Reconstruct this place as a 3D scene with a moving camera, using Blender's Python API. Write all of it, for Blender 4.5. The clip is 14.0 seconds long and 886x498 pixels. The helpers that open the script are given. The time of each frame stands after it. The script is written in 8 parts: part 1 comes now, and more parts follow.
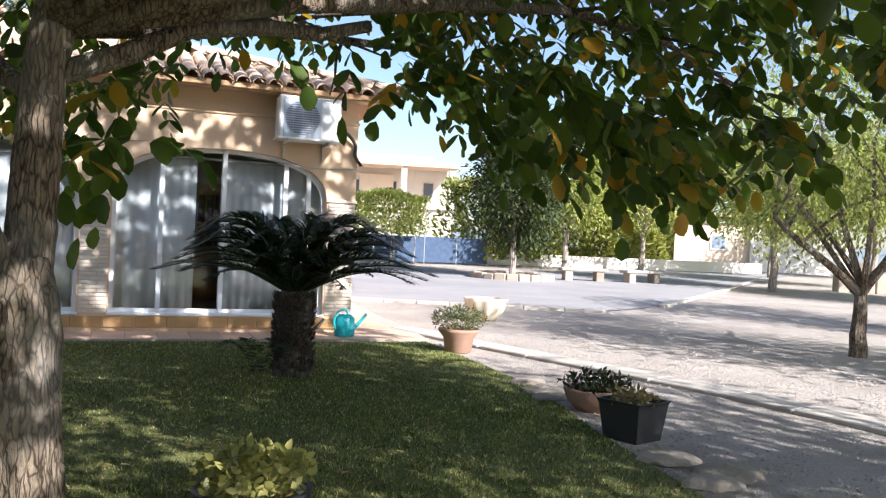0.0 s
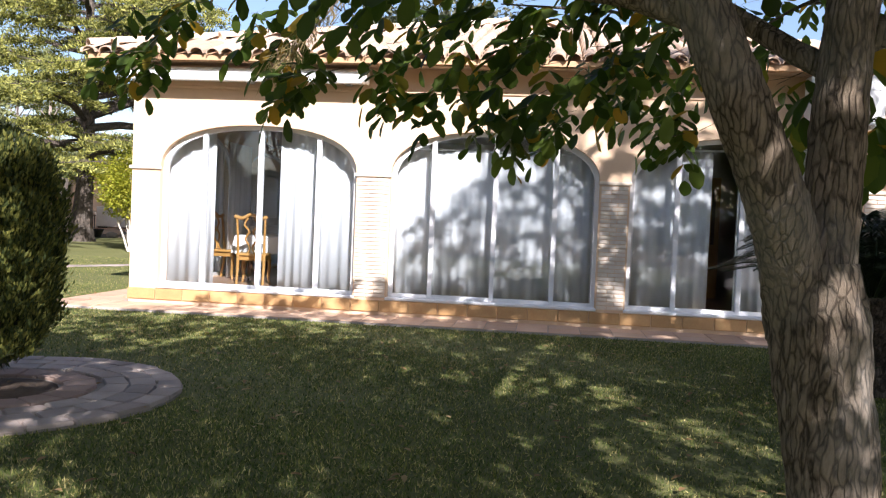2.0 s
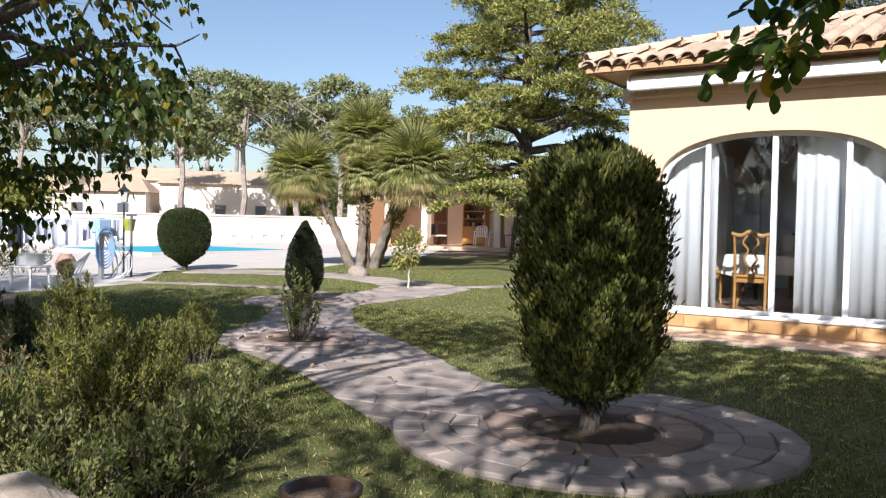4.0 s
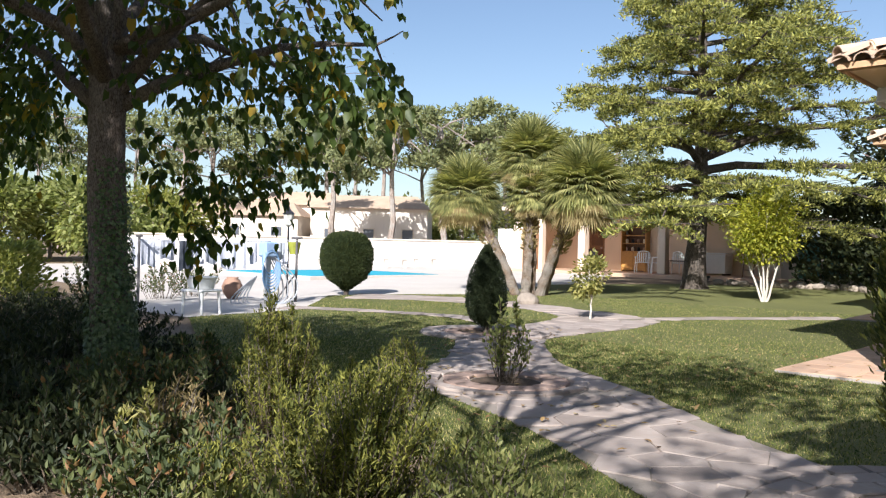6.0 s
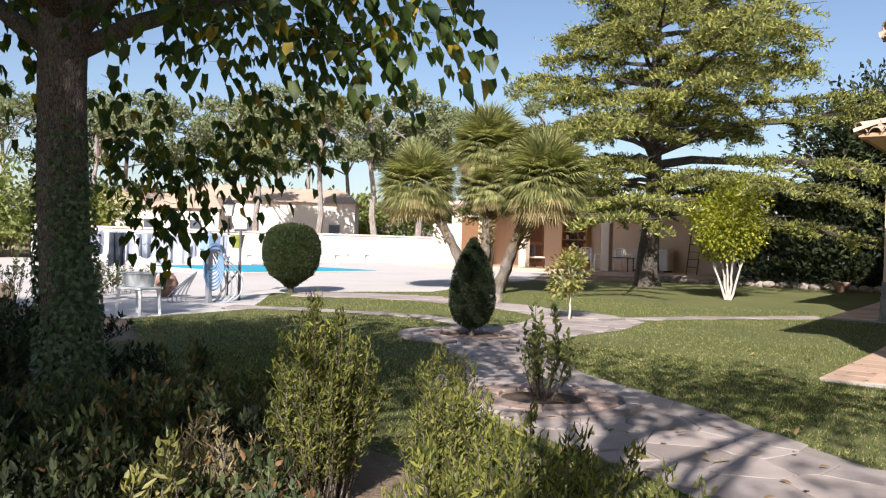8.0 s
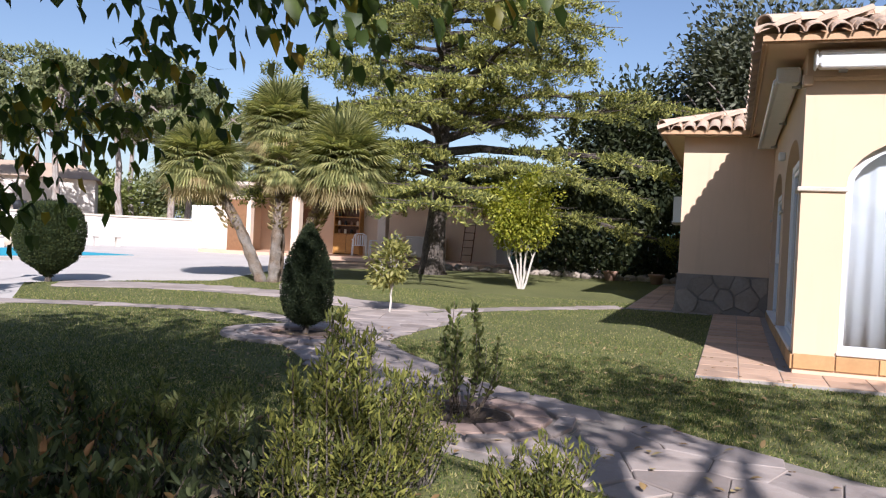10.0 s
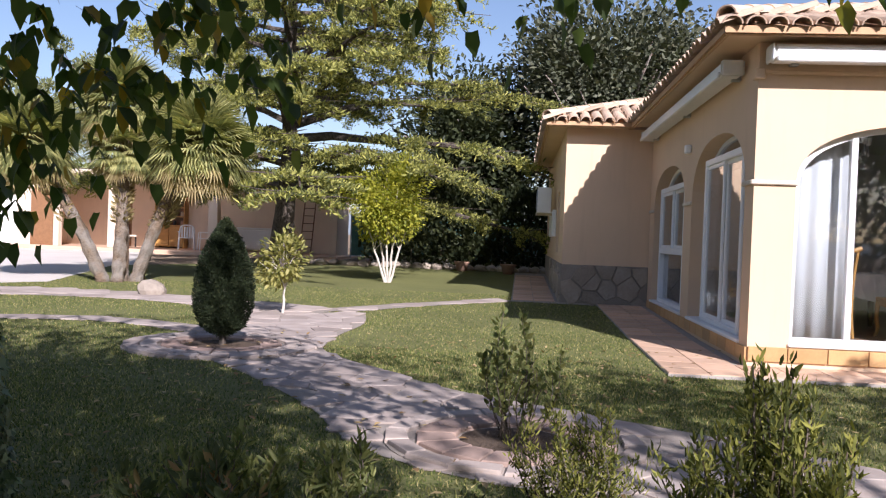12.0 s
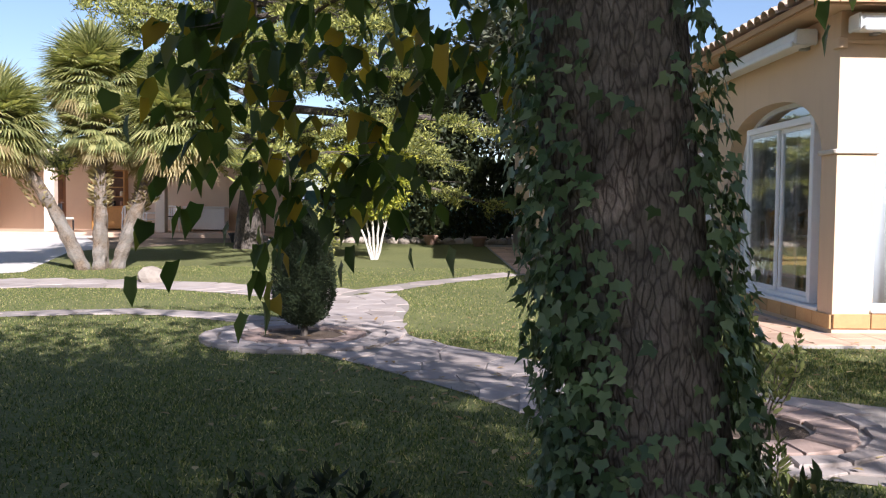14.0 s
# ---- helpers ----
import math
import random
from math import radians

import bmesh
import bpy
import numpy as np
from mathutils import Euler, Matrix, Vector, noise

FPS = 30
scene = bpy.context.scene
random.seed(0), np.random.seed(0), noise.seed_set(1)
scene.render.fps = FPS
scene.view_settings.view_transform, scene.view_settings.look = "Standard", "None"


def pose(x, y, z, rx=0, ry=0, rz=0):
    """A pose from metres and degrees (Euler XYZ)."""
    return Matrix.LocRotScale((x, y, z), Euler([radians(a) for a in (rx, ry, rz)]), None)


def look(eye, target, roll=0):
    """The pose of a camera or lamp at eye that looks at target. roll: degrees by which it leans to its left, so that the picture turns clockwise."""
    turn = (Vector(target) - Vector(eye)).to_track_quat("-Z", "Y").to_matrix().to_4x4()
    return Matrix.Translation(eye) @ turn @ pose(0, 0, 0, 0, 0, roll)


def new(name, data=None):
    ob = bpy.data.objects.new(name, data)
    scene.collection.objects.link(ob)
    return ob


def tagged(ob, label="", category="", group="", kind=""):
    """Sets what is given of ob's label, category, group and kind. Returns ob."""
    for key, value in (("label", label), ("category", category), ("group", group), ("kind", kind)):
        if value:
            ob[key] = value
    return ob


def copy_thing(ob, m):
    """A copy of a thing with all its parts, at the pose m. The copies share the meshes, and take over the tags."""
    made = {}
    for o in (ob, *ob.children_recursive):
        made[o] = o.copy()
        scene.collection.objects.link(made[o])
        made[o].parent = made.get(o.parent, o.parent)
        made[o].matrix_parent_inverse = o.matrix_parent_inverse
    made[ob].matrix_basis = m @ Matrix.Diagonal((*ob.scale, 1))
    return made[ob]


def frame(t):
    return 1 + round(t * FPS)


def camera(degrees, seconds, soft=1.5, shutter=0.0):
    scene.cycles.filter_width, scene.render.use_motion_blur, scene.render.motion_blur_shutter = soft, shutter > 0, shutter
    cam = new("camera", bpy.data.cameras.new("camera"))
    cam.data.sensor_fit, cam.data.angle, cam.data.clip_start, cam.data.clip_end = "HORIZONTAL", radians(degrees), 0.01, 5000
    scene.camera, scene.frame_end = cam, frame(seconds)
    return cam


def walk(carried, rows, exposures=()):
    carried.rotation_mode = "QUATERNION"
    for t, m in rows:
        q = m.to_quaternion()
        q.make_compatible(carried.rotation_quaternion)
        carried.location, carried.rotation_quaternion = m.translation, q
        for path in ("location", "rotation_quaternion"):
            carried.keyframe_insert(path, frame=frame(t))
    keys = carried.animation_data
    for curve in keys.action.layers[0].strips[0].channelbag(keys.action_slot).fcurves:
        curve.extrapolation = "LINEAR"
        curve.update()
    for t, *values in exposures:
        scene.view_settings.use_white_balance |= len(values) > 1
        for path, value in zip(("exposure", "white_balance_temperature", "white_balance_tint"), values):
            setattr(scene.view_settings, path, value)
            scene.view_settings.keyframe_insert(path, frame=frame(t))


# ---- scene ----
cam = camera(55.8, 14.0, 1.2)
PATH = [
    (0, (0.024, -0.026, 1.405), (0.737, 1.842, 1.389), 2.6),
    (0.5, (-0.222, 0.175, 1.383), (0.179, 2.134, 1.349), 2.7),
    (1, (-0.488, 0.368, 1.362), (-0.259, 2.354, 1.319), 3.1),
    (1.5, (-0.794, 0.538, 1.356), (-0.826, 2.537, 1.3), 2.7),
    (2, (-1.159, 0.708, 1.365), (-1.409, 2.691, 1.295), 2.4),
    (2.5, (-1.587, 0.823, 1.327), (-1.98, 2.782, 1.249), 2.6),
    (3, (-2.037, 0.872, 1.336), (-2.664, 2.77, 1.25), 1.9),
    (3.5, (-2.483, 1.018, 1.351), (-3.415, 2.786, 1.279), 1.4),
    (4, (-2.93, 1.148, 1.325), (-4.025, 2.82, 1.268), 1.1),
    (4.2, (-3.116, 1.216, 1.346), (-4.235, 2.874, 1.287), 1.5),
    (6.3, (-4.603, 1.767, 1.276), (-5.995, 3.204, 1.273), 1.3),
    (6.5, (-4.76, 1.814, 1.258), (-6.175, 3.227, 1.255), 1.4),
    (7, (-5.164, 1.955, 1.267), (-6.6, 3.348, 1.272), 1.7),
    (7.5, (-5.608, 2.014, 1.251), (-6.945, 3.502, 1.257), 1.8),
    (8, (-5.98, 2.117, 1.236), (-7.175, 3.721, 1.227), 1.7),
    (8.5, (-6.385, 2.302, 1.22), (-7.482, 3.973, 1.263), 1.6),
    (8.8, (-6.622, 2.325, 1.206), (-7.607, 4.065, 1.256), 2.2),
    (9, (-6.806, 2.353, 1.224), (-7.724, 4.129, 1.269), 2.3),
    (9.2, (-6.981, 2.371, 1.23), (-7.855, 4.17, 1.253), 2.2),
    (11.3, (-8.718, 2.884, 1.215), (-9.032, 4.859, 1.18), 2.9),
    (11.5, (-8.905, 2.933, 1.229), (-9.193, 4.911, 1.192), 2.5),
    (12, (-9.365, 2.959, 1.235), (-9.549, 4.951, 1.207), 2.2),
    (12.5, (-9.872, 2.926, 1.26), (-9.956, 4.922, 1.184), 2.0),
    (13, (-10.346, 3.062, 1.235), (-10.41, 5.058, 1.139), 2.2),
    (13.5, (-10.809, 3.141, 1.258), (-10.871, 5.138, 1.164), 1.2),
    (14, (-11.25, 3.22, 1.275), (-11.208, 5.22, 1.182), 0.6),
]
EXPOSURES = [(0.0, 1.5, 6000, 14), (1.0, 1.38, 6050, 17), (2.0, 1.27, 6100, 19), (2.5, 1.08, 6100, 19), (3.0, 0.8, 6100, 18), (3.5, 0.74, 6050, 16), (6.5, 0.88, 6100, 13), (8.0, 0.76, 6150, 16), (9.0, 0.62, 5800, 18), (11.5, 0.66, 5900, 22), (12.5, 0.98, 6000, 23), (14.0, 1.05, 5850, 18)]
walk(cam, [(t, look(eye, target, roll)) for t, eye, target, roll in PATH], EXPOSURES)

# ---- sky and sun: the sun stands behind the walker's right shoulder ----
SUN_WAY = Vector((2.05, -4.6, 3.4)).normalized()
world = bpy.data.worlds.new("sky")
scene.world = world
world.use_nodes = True
wn = world.node_tree
sky = wn.nodes.new("ShaderNodeTexSky")
sky.sky_type = "NISHITA"
sky.sun_disc = False
sky.sun_elevation = math.asin(SUN_WAY.z)
sky.sun_rotation = math.atan2(SUN_WAY.x, SUN_WAY.y)
sky.air_density, sky.dust_density, sky.ozone_density = 1.0, 0.9, 0.8
wn.nodes["Background"].inputs["Strength"].default_value = 0.075
wn.links.new(sky.outputs[0], wn.nodes["Background"].inputs["Color"])
sun = new("sun", bpy.data.lights.new("sun", "SUN"))
sun.data.energy, sun.data.angle, sun.data.color = 5.0, radians(0.6), (1.0, 0.96, 0.89)
sun.matrix_world = look(SUN_WAY * 60, (0, 0, 0))


# ---- materials ----
class Mat:
    """A small wrapper round a node material with a Principled shader."""

    def __init__(self, name, rough=0.7, metal=0.0, spec=0.4):
        self.m = bpy.data.materials.new(name)
        self.m.use_nodes = True
        self.t = self.m.node_tree
        self.b = self.t.nodes["Principled BSDF"]
        self.b.inputs["Roughness"].default_value = rough
        self.b.inputs["Metallic"].default_value = metal
        self.b.inputs["Specular IOR Level"].default_value = spec
        self.co = self.node("ShaderNodeTexCoord").outputs["Object"]
        geo = self.node("ShaderNodeNewGeometry")
        self.pos, self.island = geo.outputs["Position"], geo.outputs["Random Per Island"]
        self.obrand = self.node("ShaderNodeObjectInfo").outputs["Random"]

    def node(self, kind):
        return self.t.nodes.new(kind)

    def link(self, a, b):
        self.t.links.new(a, b)
        return self

    def noise(self, scale, detail=4, rough=0.55, vec=None, stretch=None):
        n = self.node("ShaderNodeTexNoise")
        n.inputs["Scale"].default_value, n.inputs["Detail"].default_value, n.inputs["Roughness"].default_value = scale, detail, rough
        v = vec or self.pos
        if stretch:
            mp = self.node("ShaderNodeMapping")
            mp.inputs["Scale"].default_value = stretch
            self.link(v, mp.inputs["Vector"])
            v = mp.outputs[0]
        self.link(v, n.inputs["Vector"])
        return n.outputs["Fac"]

    def voronoi(self, scale, feature="F1", out="Distance"):
        n = self.node("ShaderNodeTexVoronoi")
        n.feature = feature
        n.inputs["Scale"].default_value = scale
        self.link(self.pos, n.inputs["Vector"])
        return n.outputs[out]

    def ramp(self, fac, *stops):
        r = self.node("ShaderNodeValToRGB")
        e = r.color_ramp.elements
        while len(e) < len(stops):
            e.new(0.5)
        for el, (p, c) in zip(e, stops):
            el.position, el.color = p, (*c, 1) if len(c) == 3 else c
        self.link(fac, r.inputs["Fac"])
        return r.outputs["Color"]

    def mix(self, fac, a, b, mode="MIX"):
        n = self.node("ShaderNodeMix")
        n.data_type, n.blend_type = "RGBA", mode
        for sock, v in ((n.inputs[0], fac), (n.inputs[6], a), (n.inputs[7], b)):
            if isinstance(v, (int, float)):
                sock.default_value = v
            elif isinstance(v, tuple):
                sock.default_value = (*v, 1)
            else:
                self.link(v, sock)
        return n.outputs[2]

    def color(self, c):
        if isinstance(c, tuple):
            self.b.inputs["Base Color"].default_value = (*c, 1)
        else:
            self.link(c, self.b.inputs["Base Color"])
        return self

    def bump(self, height, strength=0.4, dist=0.01):
        n = self.node("ShaderNodeBump")
        n.inputs["Strength"].default_value, n.inputs["Distance"].default_value = strength, dist
        self.link(height, n.inputs["Height"])
        self.link(n.outputs[0], self.b.inputs["Normal"])
        return self

    def translucent(self, color, share):
        """Lets light through, as leaves and thin cloth do."""
        tr, mx = self.node("ShaderNodeBsdfTranslucent"), self.node("ShaderNodeMixShader")
        if isinstance(color, tuple):
            tr.inputs["Color"].default_value = (*color, 1)
        else:
            self.link(color, tr.inputs["Color"])
        mx.inputs[0].default_value = share
        self.link(self.b.outputs[0], mx.inputs[1]).link(tr.outputs[0], mx.inputs[2])
        self.link(mx.outputs[0], self.t.nodes["Material Output"].inputs["Surface"])
        return self


def plain(name, color, rough=0.6, metal=0.0, vary=0.12, scale=6.0, bump=0.0):
    m = Mat(name, rough, metal)
    dark, light = tuple(c * (1 - vary) for c in color), tuple(min(1, c * (1 + vary)) for c in color)
    m.color(m.ramp(m.mix(0.45, m.noise(scale), m.noise(scale * 9)), (0.3, dark), (0.7, light)))
    if bump:
        m.bump(m.noise(scale * 14), bump, 0.004)
    return m.m


def two_scale(name, c1, c2, c3, s1, s2, rough=0.9, bump=0.4, dist=0.01, per=None):
    """Three tones: a broad patchiness, a fine grain, and a shift for each piece."""
    m = Mat(name, rough, 0, 0.25)
    col = m.mix(m.noise(s2, 6), m.ramp(m.noise(s1, 4), (0.32, c1), (0.68, c2)), c3)
    if per:
        r = m.obrand if per == "object" else m.island
        col = m.mix(0.8, col, m.ramp(r, (0, (0.62, 0.6, 0.58)), (0.5, (0.85, 0.85, 0.85)), (1, (1.0, 0.97, 0.93))), "MULTIPLY")
    m.color(col).bump(m.noise(s2 * 1.5, 6), bump, dist)
    return m.m


def leaf_mat(name, dark, mid, light, share=0.35, rough=0.5, old=None, old_at=0.93, back=1.5):
    m = Mat(name, rough, 0, 0.35)
    stops = [(0.0, dark), (0.45, mid), (0.85, light)] + ([(old_at, old)] if old else [])
    col = m.ramp(m.island, *stops)
    col = m.mix(0.5, col, m.ramp(m.noise(1.1, 2), (0.3, (0.6, 0.6, 0.6)), (0.7, (1, 1, 1))), "MULTIPLY")
    m.color(col)
    m.translucent(m.mix(1.0, col, (back, back * 1.05, back * 0.55), "MULTIPLY"), share)
    return m.m


def bark(name, c1, c2, scale=9, stretch=(1, 1, 0.22), bump=0.9, lichen=0.5):
    m = Mat(name, 0.9, 0, 0.15)
    n = m.noise(scale * 1.6, 8, 0.7, stretch=(1, 1, min(1.5, stretch[2] * 1.7)))
    v = m.node("ShaderNodeTexVoronoi")
    v.feature = "DISTANCE_TO_EDGE"
    v.inputs["Scale"].default_value = scale * 2.4
    mp = m.node("ShaderNodeMapping")
    mp.inputs["Scale"].default_value = stretch
    warp = m.node("ShaderNodeVectorMath")
    warp.operation = "MULTIPLY_ADD"
    warp.inputs[1].default_value = (0.03, 0.03, 0.03)
    nz = m.node("ShaderNodeTexNoise")
    nz.inputs["Scale"].default_value = 11
    m.link(m.pos, nz.inputs["Vector"]).link(nz.outputs["Color"], warp.inputs[0]).link(m.pos, warp.inputs[2]).link(warp.outputs[0], mp.inputs["Vector"]).link(mp.outputs[0], v.inputs["Vector"])
    crack = m.ramp(v.outputs["Distance"], (0.0, (0, 0, 0)), (0.16, (1, 1, 1)))
    n = m.mix(0.2, n, crack)
    col = m.ramp(n, (0.38, c1), (0.7, c2))
    col = m.mix(m.ramp(m.noise(2.3, 3), (0.45, (0, 0, 0)), (0.62, (1, 1, 1))), col, m.mix(lichen, col, (0.32, 0.31, 0.28)))
    m.color(col).bump(n, bump, 0.03)
    return m.m


def plaster(name, c):
    m = Mat(name, 0.88, 0, 0.2)
    col = m.mix(m.ramp(m.noise(0.9, 5), (0.35, (0, 0, 0)), (0.75, (0.6, 0.6, 0.6))), c, tuple(v * 0.86 for v in c))
    col = m.mix(m.ramp(m.noise(3, 6, stretch=(2, 2, 0.25)), (0.55, (0, 0, 0)), (0.8, (0.3, 0.3, 0.3))), col, tuple(v * 0.7 for v in c))
    m.color(col).bump(m.noise(110, 3), 0.25, 0.004)
    return m.m


PLASTER = plaster("ochre_plaster", (0.7, 0.51, 0.345))
PLASTER_PALE = plaster("pale_plaster", (0.72, 0.65, 0.57))
CREAM = plaster("cream_plaster", (0.74, 0.6, 0.47))
WHITEWASH = plaster("whitewash", (0.76, 0.72, 0.68))
INNER = plain("inside_wall_paint", (0.8, 0.77, 0.71), 0.9, vary=0.05)
TRIM = plain("pale_stone_trim", (0.58, 0.5, 0.4), 0.8, vary=0.15, bump=0.2)
ALU = plain("white_lacquered_aluminium", (0.8, 0.8, 0.8), 0.35, vary=0.04)
WHITE_PLASTIC = plain("white_plastic", (0.78, 0.78, 0.76), 0.4, vary=0.05)
DARK_METAL = plain("dark_metal", (0.05, 0.05, 0.055), 0.45, 0.6)
RUST = plain("weathered_steel", (0.16, 0.15, 0.15), 0.6, 0.4, 0.3)
GREY_METAL = plain("grey_metal", (0.42, 0.44, 0.47), 0.4, 0.5)
BLACK = plain("black_plastic", (0.03, 0.03, 0.03), 0.5)
TEAL = plain("teal_plastic", (0.02, 0.33, 0.36), 0.35, vary=0.08)
ROOF_TILE = two_scale("clay_roof_tile", (0.6, 0.38, 0.25), (0.74, 0.52, 0.36), (0.5, 0.42, 0.33), 1.6, 26, 0.9, 0.4, 0.006, "island")
ROOF_TILE_PIECE = two_scale("clay_roof_tile_piece", (0.6, 0.38, 0.25), (0.74, 0.52, 0.36), (0.5, 0.42, 0.33), 1.6, 26, 0.9, 0.4, 0.006, "object")
EAVE_WOOD = plain("eave_fascia", (0.5, 0.31, 0.17), 0.75)
TERRACE = two_scale("terracotta_floor_tile", (0.62, 0.36, 0.22), (0.72, 0.47, 0.31), (0.6, 0.45, 0.34), 2.5, 40, 0.55, 0.15, 0.003, "object")
PLINTH = two_scale("glazed_plinth_tile", (0.62, 0.36, 0.15), (0.72, 0.48, 0.22), (0.52, 0.3, 0.14), 5, 30, 0.45, 0.15, 0.003, "object")
GROUT = plain("grey_grout", (0.36, 0.32, 0.28), 0.95)
BRICK_PALE = two_scale("pale_thin_brick", (0.68, 0.6, 0.5), (0.76, 0.71, 0.63), (0.6, 0.5, 0.4), 1.5, 20, 0.9, 0.5, 0.006)
FLAG = two_scale("path_flagstone", (0.32, 0.28, 0.255), (0.52, 0.46, 0.42), (0.4, 0.32, 0.27), 3.2, 30, 0.88, 0.5, 0.008, "object")
FLAG_ROSE = two_scale("rose_ring_stone", (0.38, 0.27, 0.22), (0.47, 0.35, 0.29), (0.35, 0.25, 0.2), 3, 30, 0.9, 0.5, 0.008, "object")
PATH_MORTAR = two_scale("path_mortar", (0.27, 0.23, 0.2), (0.36, 0.32, 0.28), (0.24, 0.2, 0.16), 3, 40, 0.95, 0.5)
RUBBLE = two_scale("rubble_stone", (0.38, 0.32, 0.26), (0.52, 0.45, 0.37), (0.3, 0.25, 0.2), 3, 18, 0.92, 0.7, 0.02, "object")
MORTAR = two_scale("mortar", (0.25, 0.21, 0.18), (0.33, 0.29, 0.25), (0.22, 0.19, 0.16), 3, 50, 0.95, 0.5)
DARK_SOIL = two_scale("dark_soil", (0.05, 0.035, 0.025), (0.09, 0.065, 0.045), (0.14, 0.1, 0.07), 3.0, 30, 0.97, 0.9, 0.03)
SOIL = two_scale("garden_soil", (0.13, 0.09, 0.06), (0.22, 0.16, 0.11), (0.3, 0.22, 0.14), 2.0, 25, 0.97, 0.9, 0.03)
GRAVEL = two_scale("gravel", (0.42, 0.36, 0.31), (0.62, 0.55, 0.48), (0.27, 0.23, 0.2), 0.8, 42, 0.95, 1.0, 0.03)
DRIVE = two_scale("worn_asphalt_drive", (0.3, 0.28, 0.28), (0.42, 0.39, 0.38), (0.2, 0.19, 0.19), 0.5, 60, 0.9, 0.4, 0.01)
KERB = two_scale("concrete_kerb", (0.42, 0.38, 0.33), (0.52, 0.48, 0.42), (0.35, 0.31, 0.27), 2, 30, 0.92, 0.5, 0.008)
POOL_PAVE = two_scale("pale_pool_paving", (0.56, 0.51, 0.46), (0.66, 0.61, 0.55), (0.5, 0.45, 0.4), 0.7, 12, 0.8, 0.2)
LAWN = two_scale("lawn_ground", (0.045, 0.074, 0.018), (0.115, 0.14, 0.04), (0.21, 0.19, 0.075), 0.55, 24, 0.97, 0.9, 0.03)
GRASS = leaf_mat("grass_blades", (0.045, 0.075, 0.016), (0.122, 0.158, 0.037), (0.3, 0.285, 0.09), 0.25, 0.8, (0.48, 0.41, 0.18), 0.87)
WATER = Mat("pool_water", 0.5, 0, 0.0).color((0.06, 0.34, 0.44)).m
CLOTH_WHITE = Mat("sheer_curtain_cloth", 0.9, 0, 0.1).color((0.88, 0.88, 0.88)).translucent((0.85, 0.85, 0.87), 0.35).m
TABLECLOTH = plain("white_tablecloth", (0.75, 0.73, 0.7), 0.85, vary=0.05)
WOOD_HONEY = plain("honey_wood", (0.48, 0.25, 0.07), 0.45, vary=0.2, scale=12)
WOOD_DARK = plain("dark_wood", (0.13, 0.06, 0.03), 0.5, vary=0.25, scale=12)
WOOD_DOOR = plain("varnished_door_wood", (0.22, 0.11, 0.05), 0.5, vary=0.2, scale=10)
FLOOR_IN = plain("inside_tile_floor", (0.4, 0.25, 0.16), 0.35, vary=0.15)
CLAY_POT = plain("clay_pot", (0.33, 0.2, 0.14), 0.85, vary=0.2, bump=0.3)
STONE_POT = plain("pale_stone_pot", (0.68, 0.6, 0.47), 0.85, vary=0.15, bump=0.3)
LIMEWASH = plain("limewashed_trunk", (0.52, 0.47, 0.4), 0.9, vary=0.2, scale=14, bump=0.4)
BARK_WALNUT = bark("walnut_bark", (0.045, 0.034, 0.024), (0.27, 0.21, 0.15), 20, (1, 1, 0.18), 1.0, 0.3)
BARK_BIG = bark("furrowed_bark", (0.08, 0.06, 0.05), (0.31, 0.25, 0.21), 34, (1, 1, 0.26), 0.8, 0.12)
BARK_PINE = bark("pine_bark", (0.2, 0.15, 0.12), (0.42, 0.36, 0.31), 5)
BARK_CEDAR = bark("cedar_bark", (0.04, 0.033, 0.028), (0.15, 0.12, 0.095), 12, lichen=0.1)
BARK_PALM = bark("palm_bark", (0.09, 0.06, 0.04), (0.3, 0.22, 0.15), 16, (1, 1, 1.5))
L_WALNUT = leaf_mat("walnut_leaf", (0.035, 0.06, 0.011), (0.07, 0.115, 0.02), (0.125, 0.17, 0.032), 0.5, 0.42, (0.42, 0.24, 0.03), 0.965)
L_BIG = leaf_mat("mulberry_leaf", (0.04, 0.065, 0.018), (0.075, 0.115, 0.028), (0.13, 0.17, 0.04), 0.5, 0.45, (0.4, 0.26, 0.03), 0.955)
L_CYPRESS = leaf_mat("cypress_spray", (0.03, 0.045, 0.011), (0.075, 0.095, 0.022), (0.22, 0.215, 0.045), 0.25, 0.7)
L_BALL = leaf_mat("thuja_spray", (0.02, 0.035, 0.012), (0.035, 0.055, 0.015), (0.07, 0.085, 0.02), 0.15, 0.7)
L_CONE = leaf_mat("dwarf_spruce_needle", (0.012, 0.021, 0.008), (0.021, 0.034, 0.012), (0.038, 0.052, 0.018), 0.12, 0.7)
L_CEDAR = leaf_mat("cedar_needle", (0.07, 0.09, 0.032), (0.21, 0.22, 0.06), (0.46, 0.44, 0.12), 0.3, 0.7)
L_PINE = leaf_mat("pine_needle", (0.1, 0.12, 0.05), (0.17, 0.19, 0.08), (0.25, 0.26, 0.11), 0.2, 0.7)
L_PALM = leaf_mat("palm_fan", (0.13, 0.15, 0.06), (0.28, 0.29, 0.115), (0.5, 0.47, 0.2), 0.3, 0.45)
L_PALM_DRY = leaf_mat("dry_palm_fan", (0.22, 0.16, 0.07), (0.34, 0.26, 0.12), (0.42, 0.34, 0.17), 0.25, 0.7)
L_CYCAS = leaf_mat("cycad_frond", (0.02, 0.035, 0.015), (0.035, 0.055, 0.022), (0.06, 0.08, 0.03), 0.15, 0.35)
L_YELLOW = leaf_mat("lime_green_leaf", (0.16, 0.19, 0.018), (0.28, 0.29, 0.03), (0.43, 0.4, 0.05), 0.4, 0.55)
